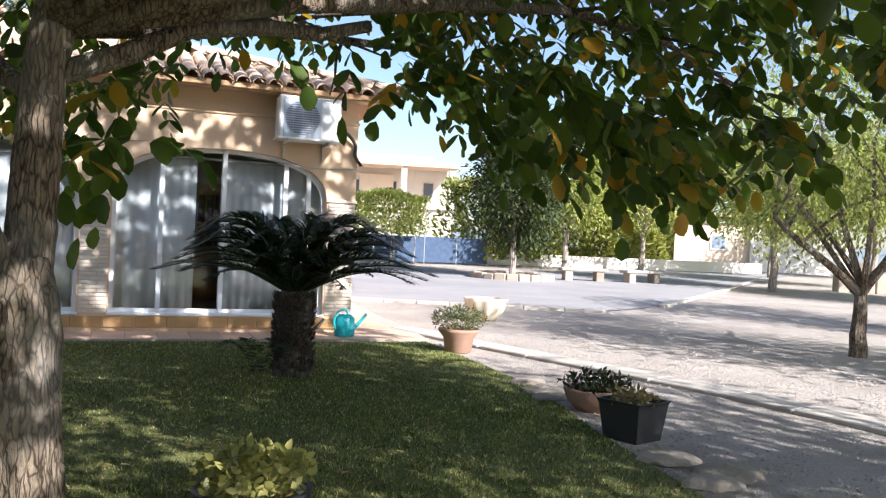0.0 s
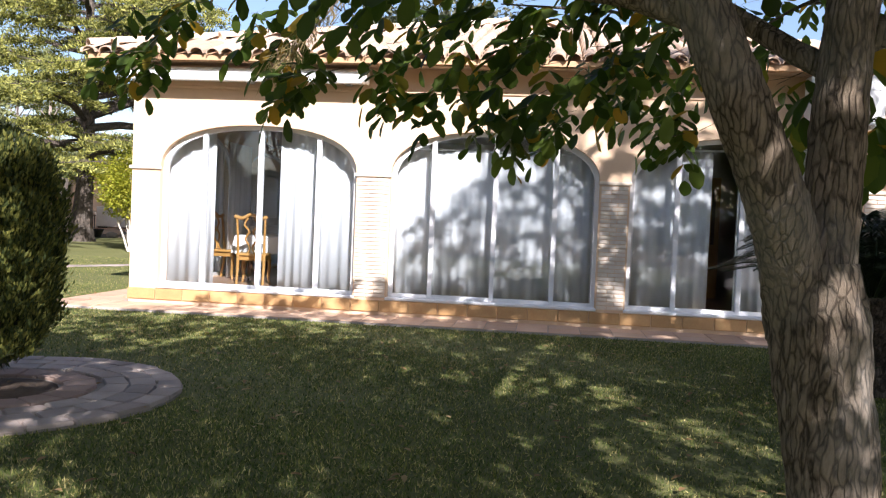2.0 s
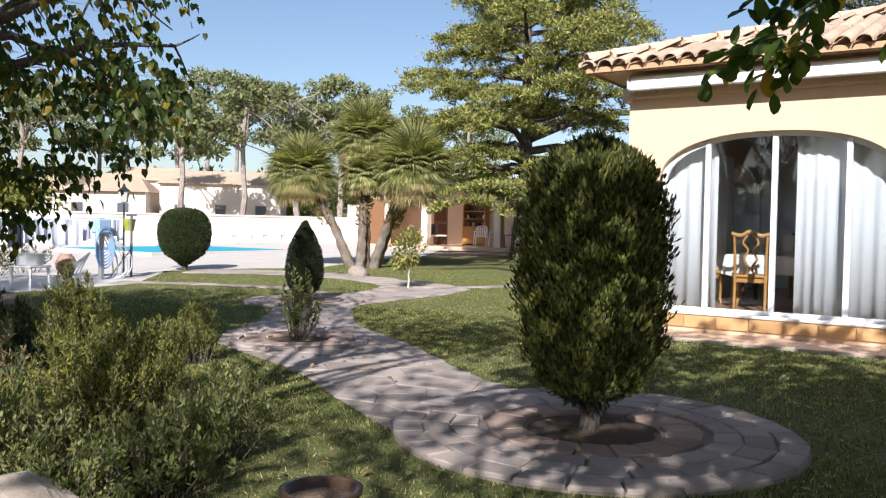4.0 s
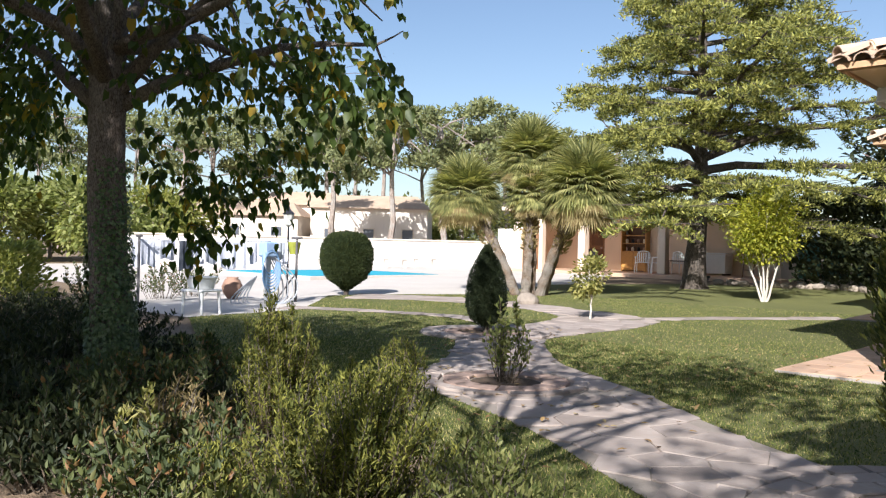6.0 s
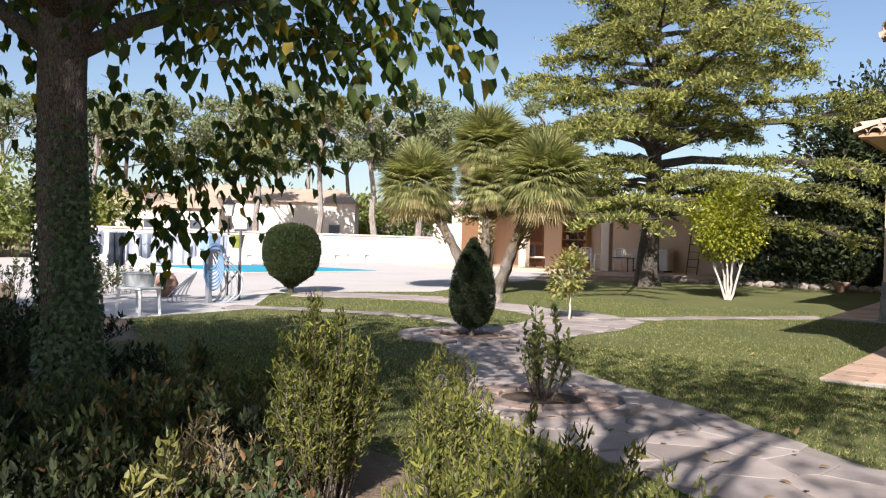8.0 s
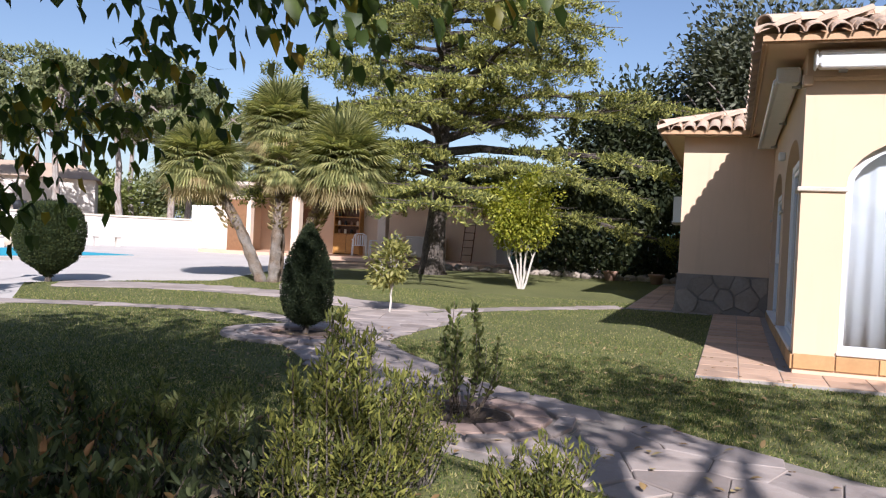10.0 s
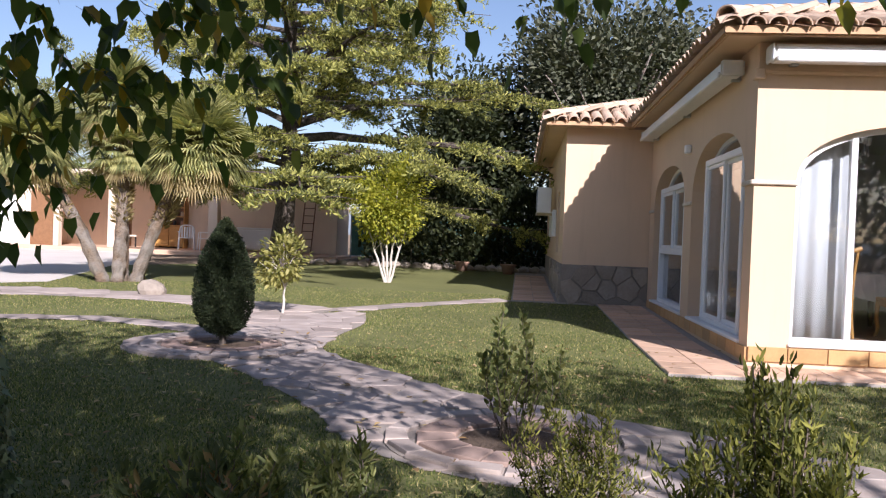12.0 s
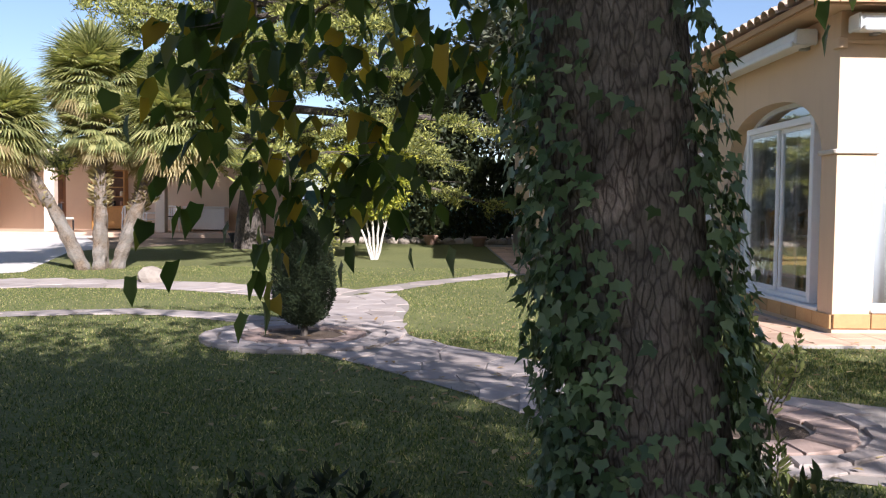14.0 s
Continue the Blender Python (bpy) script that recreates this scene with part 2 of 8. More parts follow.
L_ROSEMARY = leaf_mat("rosemary_needle", (0.055, 0.07, 0.018), (0.14, 0.15, 0.03), (0.3, 0.29, 0.06), 0.3, 0.8)
L_SHRUB = leaf_mat("shrub_leaf", (0.05, 0.07, 0.03), (0.09, 0.115, 0.045), (0.15, 0.17, 0.06), 0.3, 0.6, (0.3, 0.16, 0.07), 0.93)
L_LEMON = leaf_mat("pale_citrus_leaf", (0.17, 0.18, 0.05), (0.28, 0.27, 0.08), (0.4, 0.36, 0.12), 0.35, 0.5)
L_OAK = leaf_mat("holm_oak_leaf", (0.05, 0.06, 0.035), (0.085, 0.095, 0.055), (0.14, 0.145, 0.09), 0.15, 0.6)
# L_DARK has shade in its leaf colour, L_HEDGE has sunlight
L_DARK = leaf_mat("dark_and_shaded_leaf", (0.02, 0.03, 0.012), (0.035, 0.045, 0.018), (0.06, 0.07, 0.025), 0.15, 0.6)
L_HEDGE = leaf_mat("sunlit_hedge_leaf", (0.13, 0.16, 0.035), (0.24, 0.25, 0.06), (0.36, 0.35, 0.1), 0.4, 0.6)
L_OLIVE = leaf_mat("olive_leaf", (0.13, 0.16, 0.05), (0.23, 0.26, 0.08), (0.36, 0.37, 0.14), 0.4, 0.55)
L_ROSE = leaf_mat("rose_leaf", (0.09, 0.12, 0.035), (0.19, 0.21, 0.065), (0.33, 0.33, 0.12), 0.35, 0.55)
L_YARD = leaf_mat("pale_yard_leaf", (0.17, 0.2, 0.05), (0.3, 0.33, 0.09), (0.46, 0.47, 0.17), 0.45, 0.55)
L_IVY = leaf_mat("ivy_leaf", (0.06, 0.1, 0.045), (0.11, 0.165, 0.07), (0.19, 0.25, 0.12), 0.2, 0.35)


def glass_material():
    m = Mat("window_glass")
    tr, gl, mx, lw = (m.node(k) for k in ("ShaderNodeBsdfTransparent", "ShaderNodeBsdfGlossy", "ShaderNodeMixShader", "ShaderNodeLayerWeight"))
    tr.inputs["Color"].default_value = (0.93, 0.95, 0.96, 1)
    gl.inputs["Roughness"].default_value = 0.02
    lw.inputs["Blend"].default_value = 0.5
    pw, ad = m.node("ShaderNodeMath"), m.node("ShaderNodeMath")
    pw.operation, ad.operation = "POWER", "MULTIPLY_ADD"
    pw.inputs[1].default_value, ad.inputs[1].default_value, ad.inputs[2].default_value = 3.0, 0.85, 0.07
    m.link(lw.outputs["Facing"], pw.inputs[0]).link(pw.outputs[0], ad.inputs[0])
    m.link(ad.outputs[0], mx.inputs[0]).link(tr.outputs[0], mx.inputs[1]).link(gl.outputs[0], mx.inputs[2])
    m.link(mx.outputs[0], m.t.nodes["Material Output"].inputs["Surface"])
    return m.m


GLASS = glass_material()


# ---- building blocks ----
def rise(y):
    """The height of the ground: level by the house, rising gently away beyond it."""
    return 0.0 if y < 14 else 0.22 * (y - 14) / 13 if y < 27 else 0.22 + 0.28 * (y - 27) / 16 if y < 43 else 0.5


def mesh_ob(name, verts, faces, mat, parent=None, label="", smooth=False):
    me = bpy.data.meshes.new(name)
    me.from_pydata([tuple(v) for v in verts], [], faces)
    me.materials.append(mat)
    if smooth:
        me.polygons.foreach_set("use_smooth", [True] * len(me.polygons))
    me.update()
    ob = new(name, me)
    ob.parent = parent
    return tagged(ob, label)


def part(name, bm, mat, parent=None, label="", smooth=False):
    bmesh.ops.recalc_face_normals(bm, faces=bm.faces)
    me = bpy.data.meshes.new(name)
    bm.to_mesh(me)
    bm.free()
    me.materials.append(mat)
    if smooth:
        me.polygons.foreach_set("use_smooth", [True] * len(me.polygons))
    ob = new(name, me)
    ob.parent = parent
    return tagged(ob, label)


def shared(name, me, m, parent=None):
    ob = new(name, me)
    ob.parent = parent
    ob.matrix_basis = m
    return ob


def thing(name, label, category, at=(0, 0, 0), turn=0, group="", kind=""):
    e = new(name)
    e.empty_display_size = 0.2
    e.matrix_basis = pose(*at, 0, 0, turn)
    return tagged(e, label, category, group, kind)


def box(bm, x0, x1, y0, y1, z0, z1, bevel=0.0, m=None):
    vs = bmesh.ops.create_cube(bm, size=1, matrix=Matrix.Translation(((x0 + x1) / 2, (y0 + y1) / 2, (z0 + z1) / 2)) @ Matrix.Diagonal((x1 - x0, y1 - y0, z1 - z0, 1)))["verts"]
    if bevel:
        edges = list({e for v in vs for e in v.link_edges})
        vs = list({v for f in bmesh.ops.bevel(bm, geom=edges, offset=bevel, segments=1, affect="EDGES")["faces"] for v in f.verts} | {v for v in vs if v.is_valid})
    if m:
        bmesh.ops.transform(bm, matrix=m, verts=vs)
    return bm


def boxed(x0, x1, y0, y1, z0, z1, bevel=0.0):
    return box(bmesh.new(), x0, x1, y0, y1, z0, z1, bevel)


def furrow(a, i):
    """Long upright ridges and cracks of old bark."""
    p = Vector((math.cos(a) * 3.2, math.sin(a) * 3.2, i * 0.16))
    return noise.noise(p) + 0.8 * (0.5 - abs(noise.noise(p * 2.1 + Vector((4, 1, 0)))) * 2)


def tube(bm, pts, radii, segs=8, wob=0.0, rng=random, ridge=0.0):
    """A tapered limb through pts."""
    rings, prev = [], None
    pts = [Vector(p) for p in pts]
    for i, p in enumerate(pts):
        d = (pts[min(i + 1, len(pts) - 1)] - pts[max(i - 1, 0)]).normalized()
        u = d.orthogonal().normalized() if prev is None else (prev - d * prev.dot(d)).normalized()
        prev, w = u, d.cross(u)
        rings.append([bm.verts.new(p + (u * math.cos(a) + w * math.sin(a)) * radii[i] * (1 + rng.uniform(-wob, wob) + (ridge * furrow(a, i) if ridge else 0))) for a in (2 * math.pi * k / segs for k in range(segs))])
    for a, b in zip(rings, rings[1:]):
        for k in range(segs):
            bm.faces.new((a[k], a[(k + 1) % segs], b[(k + 1) % segs], b[k]))
    bm.faces.new(rings[-1])
    bm.faces.new(rings[0][::-1])
    return bm


def curve_pts(pts, n=4):
    """A smooth line through pts (Catmull-Rom)."""
    p = [Vector(q) for q in pts]
    out = []
    for i in range(len(p) - 1):
        a, b, c, d = p[max(i - 1, 0)], p[i], p[i + 1], p[min(i + 2, len(p) - 1)]
        for k in range(n):
            t = k / n
            out.append(0.5 * (2 * b + (c - a) * t + (2 * a - 5 * b + 4 * c - d) * t * t + (3 * b - a - 3 * c + d) * t ** 3))
    return out + [p[-1]]


def lathe(bm, profile, segs=20, at=(0, 0, 0), closed=False):
    """Turns a profile of (radius, height) round the upright axis."""
    rings = [[bm.verts.new((at[0] + r * math.cos(2 * math.pi * k / segs), at[1] + r * math.sin(2 * math.pi * k / segs), at[2] + z)) for k in range(segs)] for r, z in profile]
    for a, b in zip(rings, rings[1:] + (rings[:1] if closed else [])):
        for k in range(segs):
            bm.faces.new((a[k], a[(k + 1) % segs], b[(k + 1) % segs], b[k]))
    if closed:
        return bm
    if profile[0][0] > 1e-4:
        bm.faces.new(rings[0][::-1])
    if profile[-1][0] > 1e-4:
        bm.faces.new(rings[-1])
    bmesh.ops.remove_doubles(bm, verts=bm.verts, dist=1e-5)
    return bm


OVATE = (np.array([(0, 0, 0), (0.28, 0.36, 0.05), (0.28, -0.36, 0.05), (0.62, 0.34, 0.04), (0.62, -0.34, 0.04), (1, 0, -0.1), (0.4, 0, -0.03)]),
         [(0, 6, 1), (0, 2, 6), (6, 3, 1), (6, 2, 4), (6, 5, 3), (6, 4, 5)])
BROAD = (np.array([(0, 0, 0), (0.2, 0.28, 0.05), (0.2, -0.28, 0.05), (0.58, 0.43, 0.06), (0.58, -0.43, 0.06), (0.88, 0.27, 0.01), (0.88, -0.27, 0.01), (1, 0, -0.07), (0.5, 0, -0.02)]),
         [(0, 8, 3, 1), (0, 2, 4, 8), (8, 7, 5, 3), (8, 4, 6, 7)])
SPRIG = (np.array([(0, 0.06, 0), (0, -0.06, 0), (0.45, 0.5, 0.06), (0.5, -0.5, 0.06), (1, 0, -0.04)]), [(0, 1, 3, 2), (2, 3, 4)])
BLADE = (np.array([(0, 0.5, 0), (0, -0.5, 0), (1, 0, 0)]), [(0, 1, 2)])
STRIP = (np.array([(0, 0.3, 0), (0, -0.3, 0), (0.5, 0.5, 0.06), (0.5, -0.5, 0.06), (1, 0, -0.08)]), [(0, 1, 3, 2), (2, 3, 4)])
IVY = (np.array([(0, 0, 0), (-0.12, 0.3, 0.02), (-0.12, -0.3, 0.02), (0.3, 0.55, 0.04), (0.3, -0.55, 0.04), (0.42, 0.22, 0.02), (0.42, -0.22, 0.02), (1, 0, -0.08)]), [(0, 5, 3, 1), (0, 2, 4, 6), (0, 6, 7, 5)])
HEART = (np.array([(0, 0, 0), (-0.05, 0.42, 0), (-0.05, -0.42, 0), (0.45, 0.5, 0.07), (0.45, -0.5, 0.07), (1, 0, -0.12)]), [(0, 3, 1), (0, 2, 4), (0, 5, 3), (0, 4, 5)])
RNG = np.random.default_rng(7)


def unit(a):
    return a / np.maximum(np.linalg.norm(a, axis=1, keepdims=True), 1e-9)


def leaves(name, P, D, L, W, mat, parent=None, label="", shape=SPRIG, N=None, kind=""):
    """Many small leaves as one mesh: P roots, D ways, L lengths, W widths, N a rough upper side."""
    P, D = np.asarray(P, float), unit(np.asarray(D, float))
    n = len(P)
    if N is None:
        N = RNG.normal(size=(n, 3))
    S = unit(np.cross(D, N))
    U = np.cross(S, D)
    T, F = shape
    L, W = np.broadcast_to(L, n)[:, None, None], np.broadcast_to(W, n)[:, None, None]
    V = P[:, None] + D[:, None] * L * T[None, :, :1] + S[:, None] * W * T[None, :, 1:2] + U[:, None] * L * T[None, :, 2:]
    k = len(T)
    size = np.array([len(f) for f in F])
    flat = np.concatenate([np.array(f) for f in F])
    loops = (flat[None] + (np.arange(n) * k)[:, None]).ravel()
    totals = np.tile(size, n)
    me = bpy.data.meshes.new(name)
    me.vertices.add(n * k)
    me.vertices.foreach_set("co", V.ravel())
    me.loops.add(len(loops))
    me.loops.foreach_set("vertex_index", loops.astype(np.int32))
    me.polygons.add(len(totals))
    me.polygons.foreach_set("loop_start", np.concatenate([[0], np.cumsum(totals)[:-1]]).astype(np.int32))
    me.update(calc_edges=True)
    me.materials.append(mat)
    ob = new(name, me)
    ob.parent = parent
    return tagged(ob, label, kind=kind)


def in_ball(n, hollow=0.0):
    v = unit(RNG.normal(size=(n, 3)))
    return v * (hollow ** 3 + (1 - hollow ** 3) * RNG.random((n, 1))) ** (1 / 3)


def inside(poly, x, y):
    """Which of the points lie in the polygon."""
    x, y = np.asarray(x), np.asarray(y)
    hit = np.zeros(x.shape, bool)
    for (x0, y0), (x1, y1) in zip(poly, poly[1:] + poly[:1]):
        c = (y0 > y) != (y1 > y)
        with np.errstate(divide="ignore", invalid="ignore"):
            hit ^= c & (x < (x1 - x0) * (y - y0) / (y1 - y0 if y1 != y0 else 1e-9) + x0)
    return hit


def sheet(name, poly, lift, mat, label="", category="", thick=0.0):
    """A piece of ground that follows the rise."""
    bm = bmesh.new()
    bm.faces.new([bm.verts.new((x, y, 0)) for x, y in poly])
    for k in (14, 27, 43):
        bmesh.ops.bisect_plane(bm, geom=bm.verts[:] + bm.edges[:] + bm.faces[:], plane_co=(0, k, 0), plane_no=(0, 1, 0))
    bmesh.ops.triangulate(bm, faces=bm.faces)
    if thick:
        r = bmesh.ops.extrude_face_region(bm, geom=bm.faces[:])
        for v in bm.verts:
            v.co.z = -thick
        for v in r["geom"]:
            if isinstance(v, bmesh.types.BMVert):
                v.co.z = 0
    for v in bm.verts:
        v.co.z += rise(v.co.y) + lift
    ob = part(name, bm, mat)
    return tagged(ob, label, category, kind="structure")


# ---- ground ----
FAR = 900
tagged(sheet("ground", [(-FAR, -FAR), (FAR, -FAR), (FAR, FAR), (-FAR, FAR)], -0.02, SOIL), "dry earth and dead grass between the garden beds", "ground")
LAWN_POLY = [(-22, -9), (2.6, -9), (2.9, 2), (3.5, 5.6), (3.95, 7.5), (4.05, 11.0), (-7.9, 11.02), (-7.92, 18.6), (-9.45, 18.75), (-9.4, 30), (-12, 30.2), (-17.5, 28), (-20, 24), (-18.5, 18.5), (-19.6, 17.2), (-20.6, 15.2), (-17.6, 12), (-17.2, 9.3), (-14.8, 8), (-15.5, 4), (-22, 2)]
tagged(sheet("lawn", LAWN_POLY, 0.0, LAWN), "short green lawn with dry yellow patches", "lawn")
tagged(sheet("gravel_yard", [(2.6, -9), (60, -9), (60, 60), (3.2, 60), (3.2, 11.0), (4.05, 11.0), (3.95, 7.5), (3.5, 5.6), (2.9, 2)], -0.012, GRAVEL), "pale stony gravel yard beside the house", "gravel")
tagged(sheet("driveway", [(3.4, 18.4), (9.8, 15.9), (11.6, 16.8), (42, 43), (38, 46), (13, 30), (4, 30)], 0.012, DRIVE), "worn grey asphalt drive crossing the gravel", "driveway")
tagged(sheet("pool_terrace", [(-18.5, 18.5), (-19.6, 17.2), (-20.6, 15.2), (-17.6, 12), (-17.2, 9.3), (-20.5, 9.3), (-26, 12), (-46, 14), (-40, 40), (-24, 34), (-20, 26)], -0.004, POOL_PAVE), "pale sunlit paving round the pool", "paving")


def kerb_run(name, pts, width, height, label):
    """Kerb stones laid end to end."""
    root = thing(name, label, "kerb", kind="structure")
    pts = [Vector((*p, 0)) for p in pts]
    for a, b in zip(pts, pts[1:]):
        n = max(1, round((b - a).length / 0.8))
        for i in range(n):
            p, q = a.lerp(b, i / n), a.lerp(b, (i + 1) / n)
            c, d = (p + q) / 2, q - p
            bm = boxed(-d.length / 2 + 0.008, d.length / 2 - 0.008, -width / 2, width / 2, -0.05, height, 0.012)
            ob = part("kerb_stone", bm, KERB, root)
            ob.matrix_basis = pose(c.x, c.y, rise(c.y) + random.uniform(-0.008, 0.004), 0, 0, math.degrees(math.atan2(d.y, d.x)) + random.uniform(-1.5, 1.5))
    return root


kerb_run("gravel_kerb", [(4.2, 12.6), (4.75, 10.4), (5.3, 8.6), (5.85, 6.7), (6.1, 5.2), (6.2, 1.0)], 0.42, 0.035, "flat pale stone kerb strip across the gravel")
kerb_run("driveway_kerb", [(4.7, 17.75), (7.4, 16.75), (9.9, 15.75)], 0.16, 0.06, "low stone kerb at the edge of the drive")
kerb_run("driveway_kerb", [(12.4, 17.2), (20, 24), (30, 33.5)], 0.16, 0.06, "low stone kerb along the far side of the drive")

# ---- house: arched walls ----
SOUTH, WEST, EASTX, TOP = 11.83, -7.0, 3.15, 3.36


def arch_z(u, a, b, spring, apex):
    s = abs((2 * u - a - b) / (b - a))
    return spring + (apex - spring) * max(0.0, 1 - s ** 2.35) ** (1 / 2.35)


def arch_us(a, b, n=22):
    return [(a + b) / 2 - (b - a) / 2 * math.cos(math.pi * i / n) for i in range(n + 1)]


def arched_wall(name, u0, u1, z0, z1, thick, holes, place, mat, label):
    """An upright wall with arched openings; place(u, depth, z) puts it into the world."""
    bm = bmesh.new()

    def quad(*ps):
        bm.faces.new([bm.verts.new(place(*p)) for p in ps])

    def strip(a, b, za, zb, ta, tb):
        for d in (0, thick):
            quad((a, d, za), (b, d, zb), (b, d, tb), (a, d, ta))

    at = u0
    for a, b, base, spring, apex in holes:
        strip(at, a, z0, z0, z1, z1)
        us = arch_us(a, b)
        quad((a, 0, base), (b, 0, base), (b, thick, base), (a, thick, base))
        for u in (a, b):
            quad((u, 0, base), (u, thick, base), (u, thick, spring), (u, 0, spring))
        for p, q in zip(us, us[1:]):
            zp, zq = arch_z(p, a, b, spring, apex), arch_z(q, a, b, spring, apex)
            strip(p, q, zp, zq, z1, z1)
            quad((p, 0, zp), (q, 0, zq), (q, thick, zq), (p, thick, zp))
            strip(p, q, z0, z0, base, base)
        at = b
    strip(at, u1, z0, z0, z1, z1)
    for u in (u0, u1):
        quad((u, 0, z0), (u, thick, z0), (u, thick, z1), (u, 0, z1))
    for z in (z0, z1):
        quad((u0, 0, z), (u1, 0, z), (u1, thick, z), (u0, thick, z))
    bmesh.ops.remove_doubles(bm, verts=bm.verts, dist=0.0005)
    ob = part(name, bm, mat)
    return tagged(ob, label, "wall", kind="structure")


def south(u, d, z):
    return (u, SOUTH + d, z)


def west(u, d, z):
    return (WEST + d, u, z)


A1, A2, A3 = (-6.58, -3.78, 0.28, 1.92, 2.55), (-3.31, -0.53, 0.28, 1.92, 2.55), (-0.14, 2.73, 0.28, 1.92, 2.55)
B1, B2 = (12.17, 14.96, 0.26, 1.85, 2.62), (15.5, 18.26, 0.26, 1.85, 2.52)
arched_wall("wall_south", WEST, EASTX, -0.1, TOP, 0.3, [A1, A2, A3], south, PLASTER, "sunlit ochre plaster garden wall with three wide arches")
arched_wall("wall_west", SOUTH + 0.3, 18.73, -0.1, TOP, 0.3, [B1, B2], west, PLASTER, "shaded ochre plaster side wall with two arches")
tagged(part("wall_east", boxed(EASTX - 0.3, EASTX, SOUTH + 0.3, 24, -0.1, TOP), PLASTER), "ochre plaster end wall of the house", "wall", kind="structure")
tagged(part("wall_inner", boxed(WEST + 0.3, EASTX - 0.3, 18.2, 18.4, 0.2, 3.0), INNER), "pale inside wall at the back of the room", "wall", kind="structure")
tagged(part("wall_partition", boxed(-0.9, -0.78, SOUTH + 0.9, 18.2, 0.24, 2.95), INNER), "pale partition wall between the rooms", "wall", kind="structure")
tagged(part("floor", boxed(WEST + 0.05, EASTX - 0.05, SOUTH + 0.05, 18.7, 0.05, 0.24), FLOOR_IN), "reddish tiled floor inside the house", "floor", kind="structure")
tagged(part("ceiling", boxed(WEST + 0.02, EASTX - 0.02, SOUTH + 0.02, 23.9, 2.96, 3.1), INNER), "plain pale ceiling inside the house", "ceiling", kind="structure")
# wing
WX, WY = -8.58, 18.73
tagged(part("wall_wing_front", boxed(WX, WEST + 0.3, WY, WY + 0.3, -0.1, TOP), PLASTER), "ochre plaster front of the side wing", "wall", kind="structure")


def wall_with_window(x, y0, y1, w0, w1, s, h):
    bm = bmesh.new()
    for a, b, c, d in ((y0, w0, -0.1, TOP), (w1, y1, -0.1, TOP), (w0, w1, -0.1, s), (w0, w1, h, TOP)):
        box(bm, x, x + 0.3, a, b, c, d)
    return bm


tagged(part("wall_wing_west", wall_with_window(WX, WY + 0.3, 28.5, 20.6, 21.7, 1.0, 2.3), PLASTER), "ochre plaster long side of the wing", "wall", kind="structure")
tagged(part("wall_wing_back", boxed(WX + 0.3, EASTX - 0.3, 28.2, 28.5, -0.1, TOP), PLASTER), "ochre plaster back wall", "wall", kind="structure")
tagged(part("wall_north", boxed(WEST + 0.3, EASTX - 0.3, 24, 24.3, -0.1, TOP), PLASTER), "ochre plaster rear wall", "wall", kind="structure")

# wing window: frame, bars, shutter
wwin = thing("window_6", "small white framed window in the wing wall", "window", (WX + 0.1, 21.15, 1.0), kind="structure")
for nm, b in (("window_frame", (0, 0.05, -0.55, -0.49, 0, 1.3)), ("window_frame", (0, 0.05, 0.49, 0.55, 0, 1.3)), ("window_frame", (0, 0.05, -0.49, 0.49, 0, 0.06)), ("window_frame", (0, 0.05, -0.49, 0.49, 1.24, 1.3)), ("window_frame", (0, 0.05, -0.03, 0.03, 0.06, 1.24))):
    part(nm, boxed(*b, 0.006), ALU, wwin)
part("pane", boxed(0.02, 0.026, -0.49, 0.49, 0.06, 1.24), GLASS, wwin)


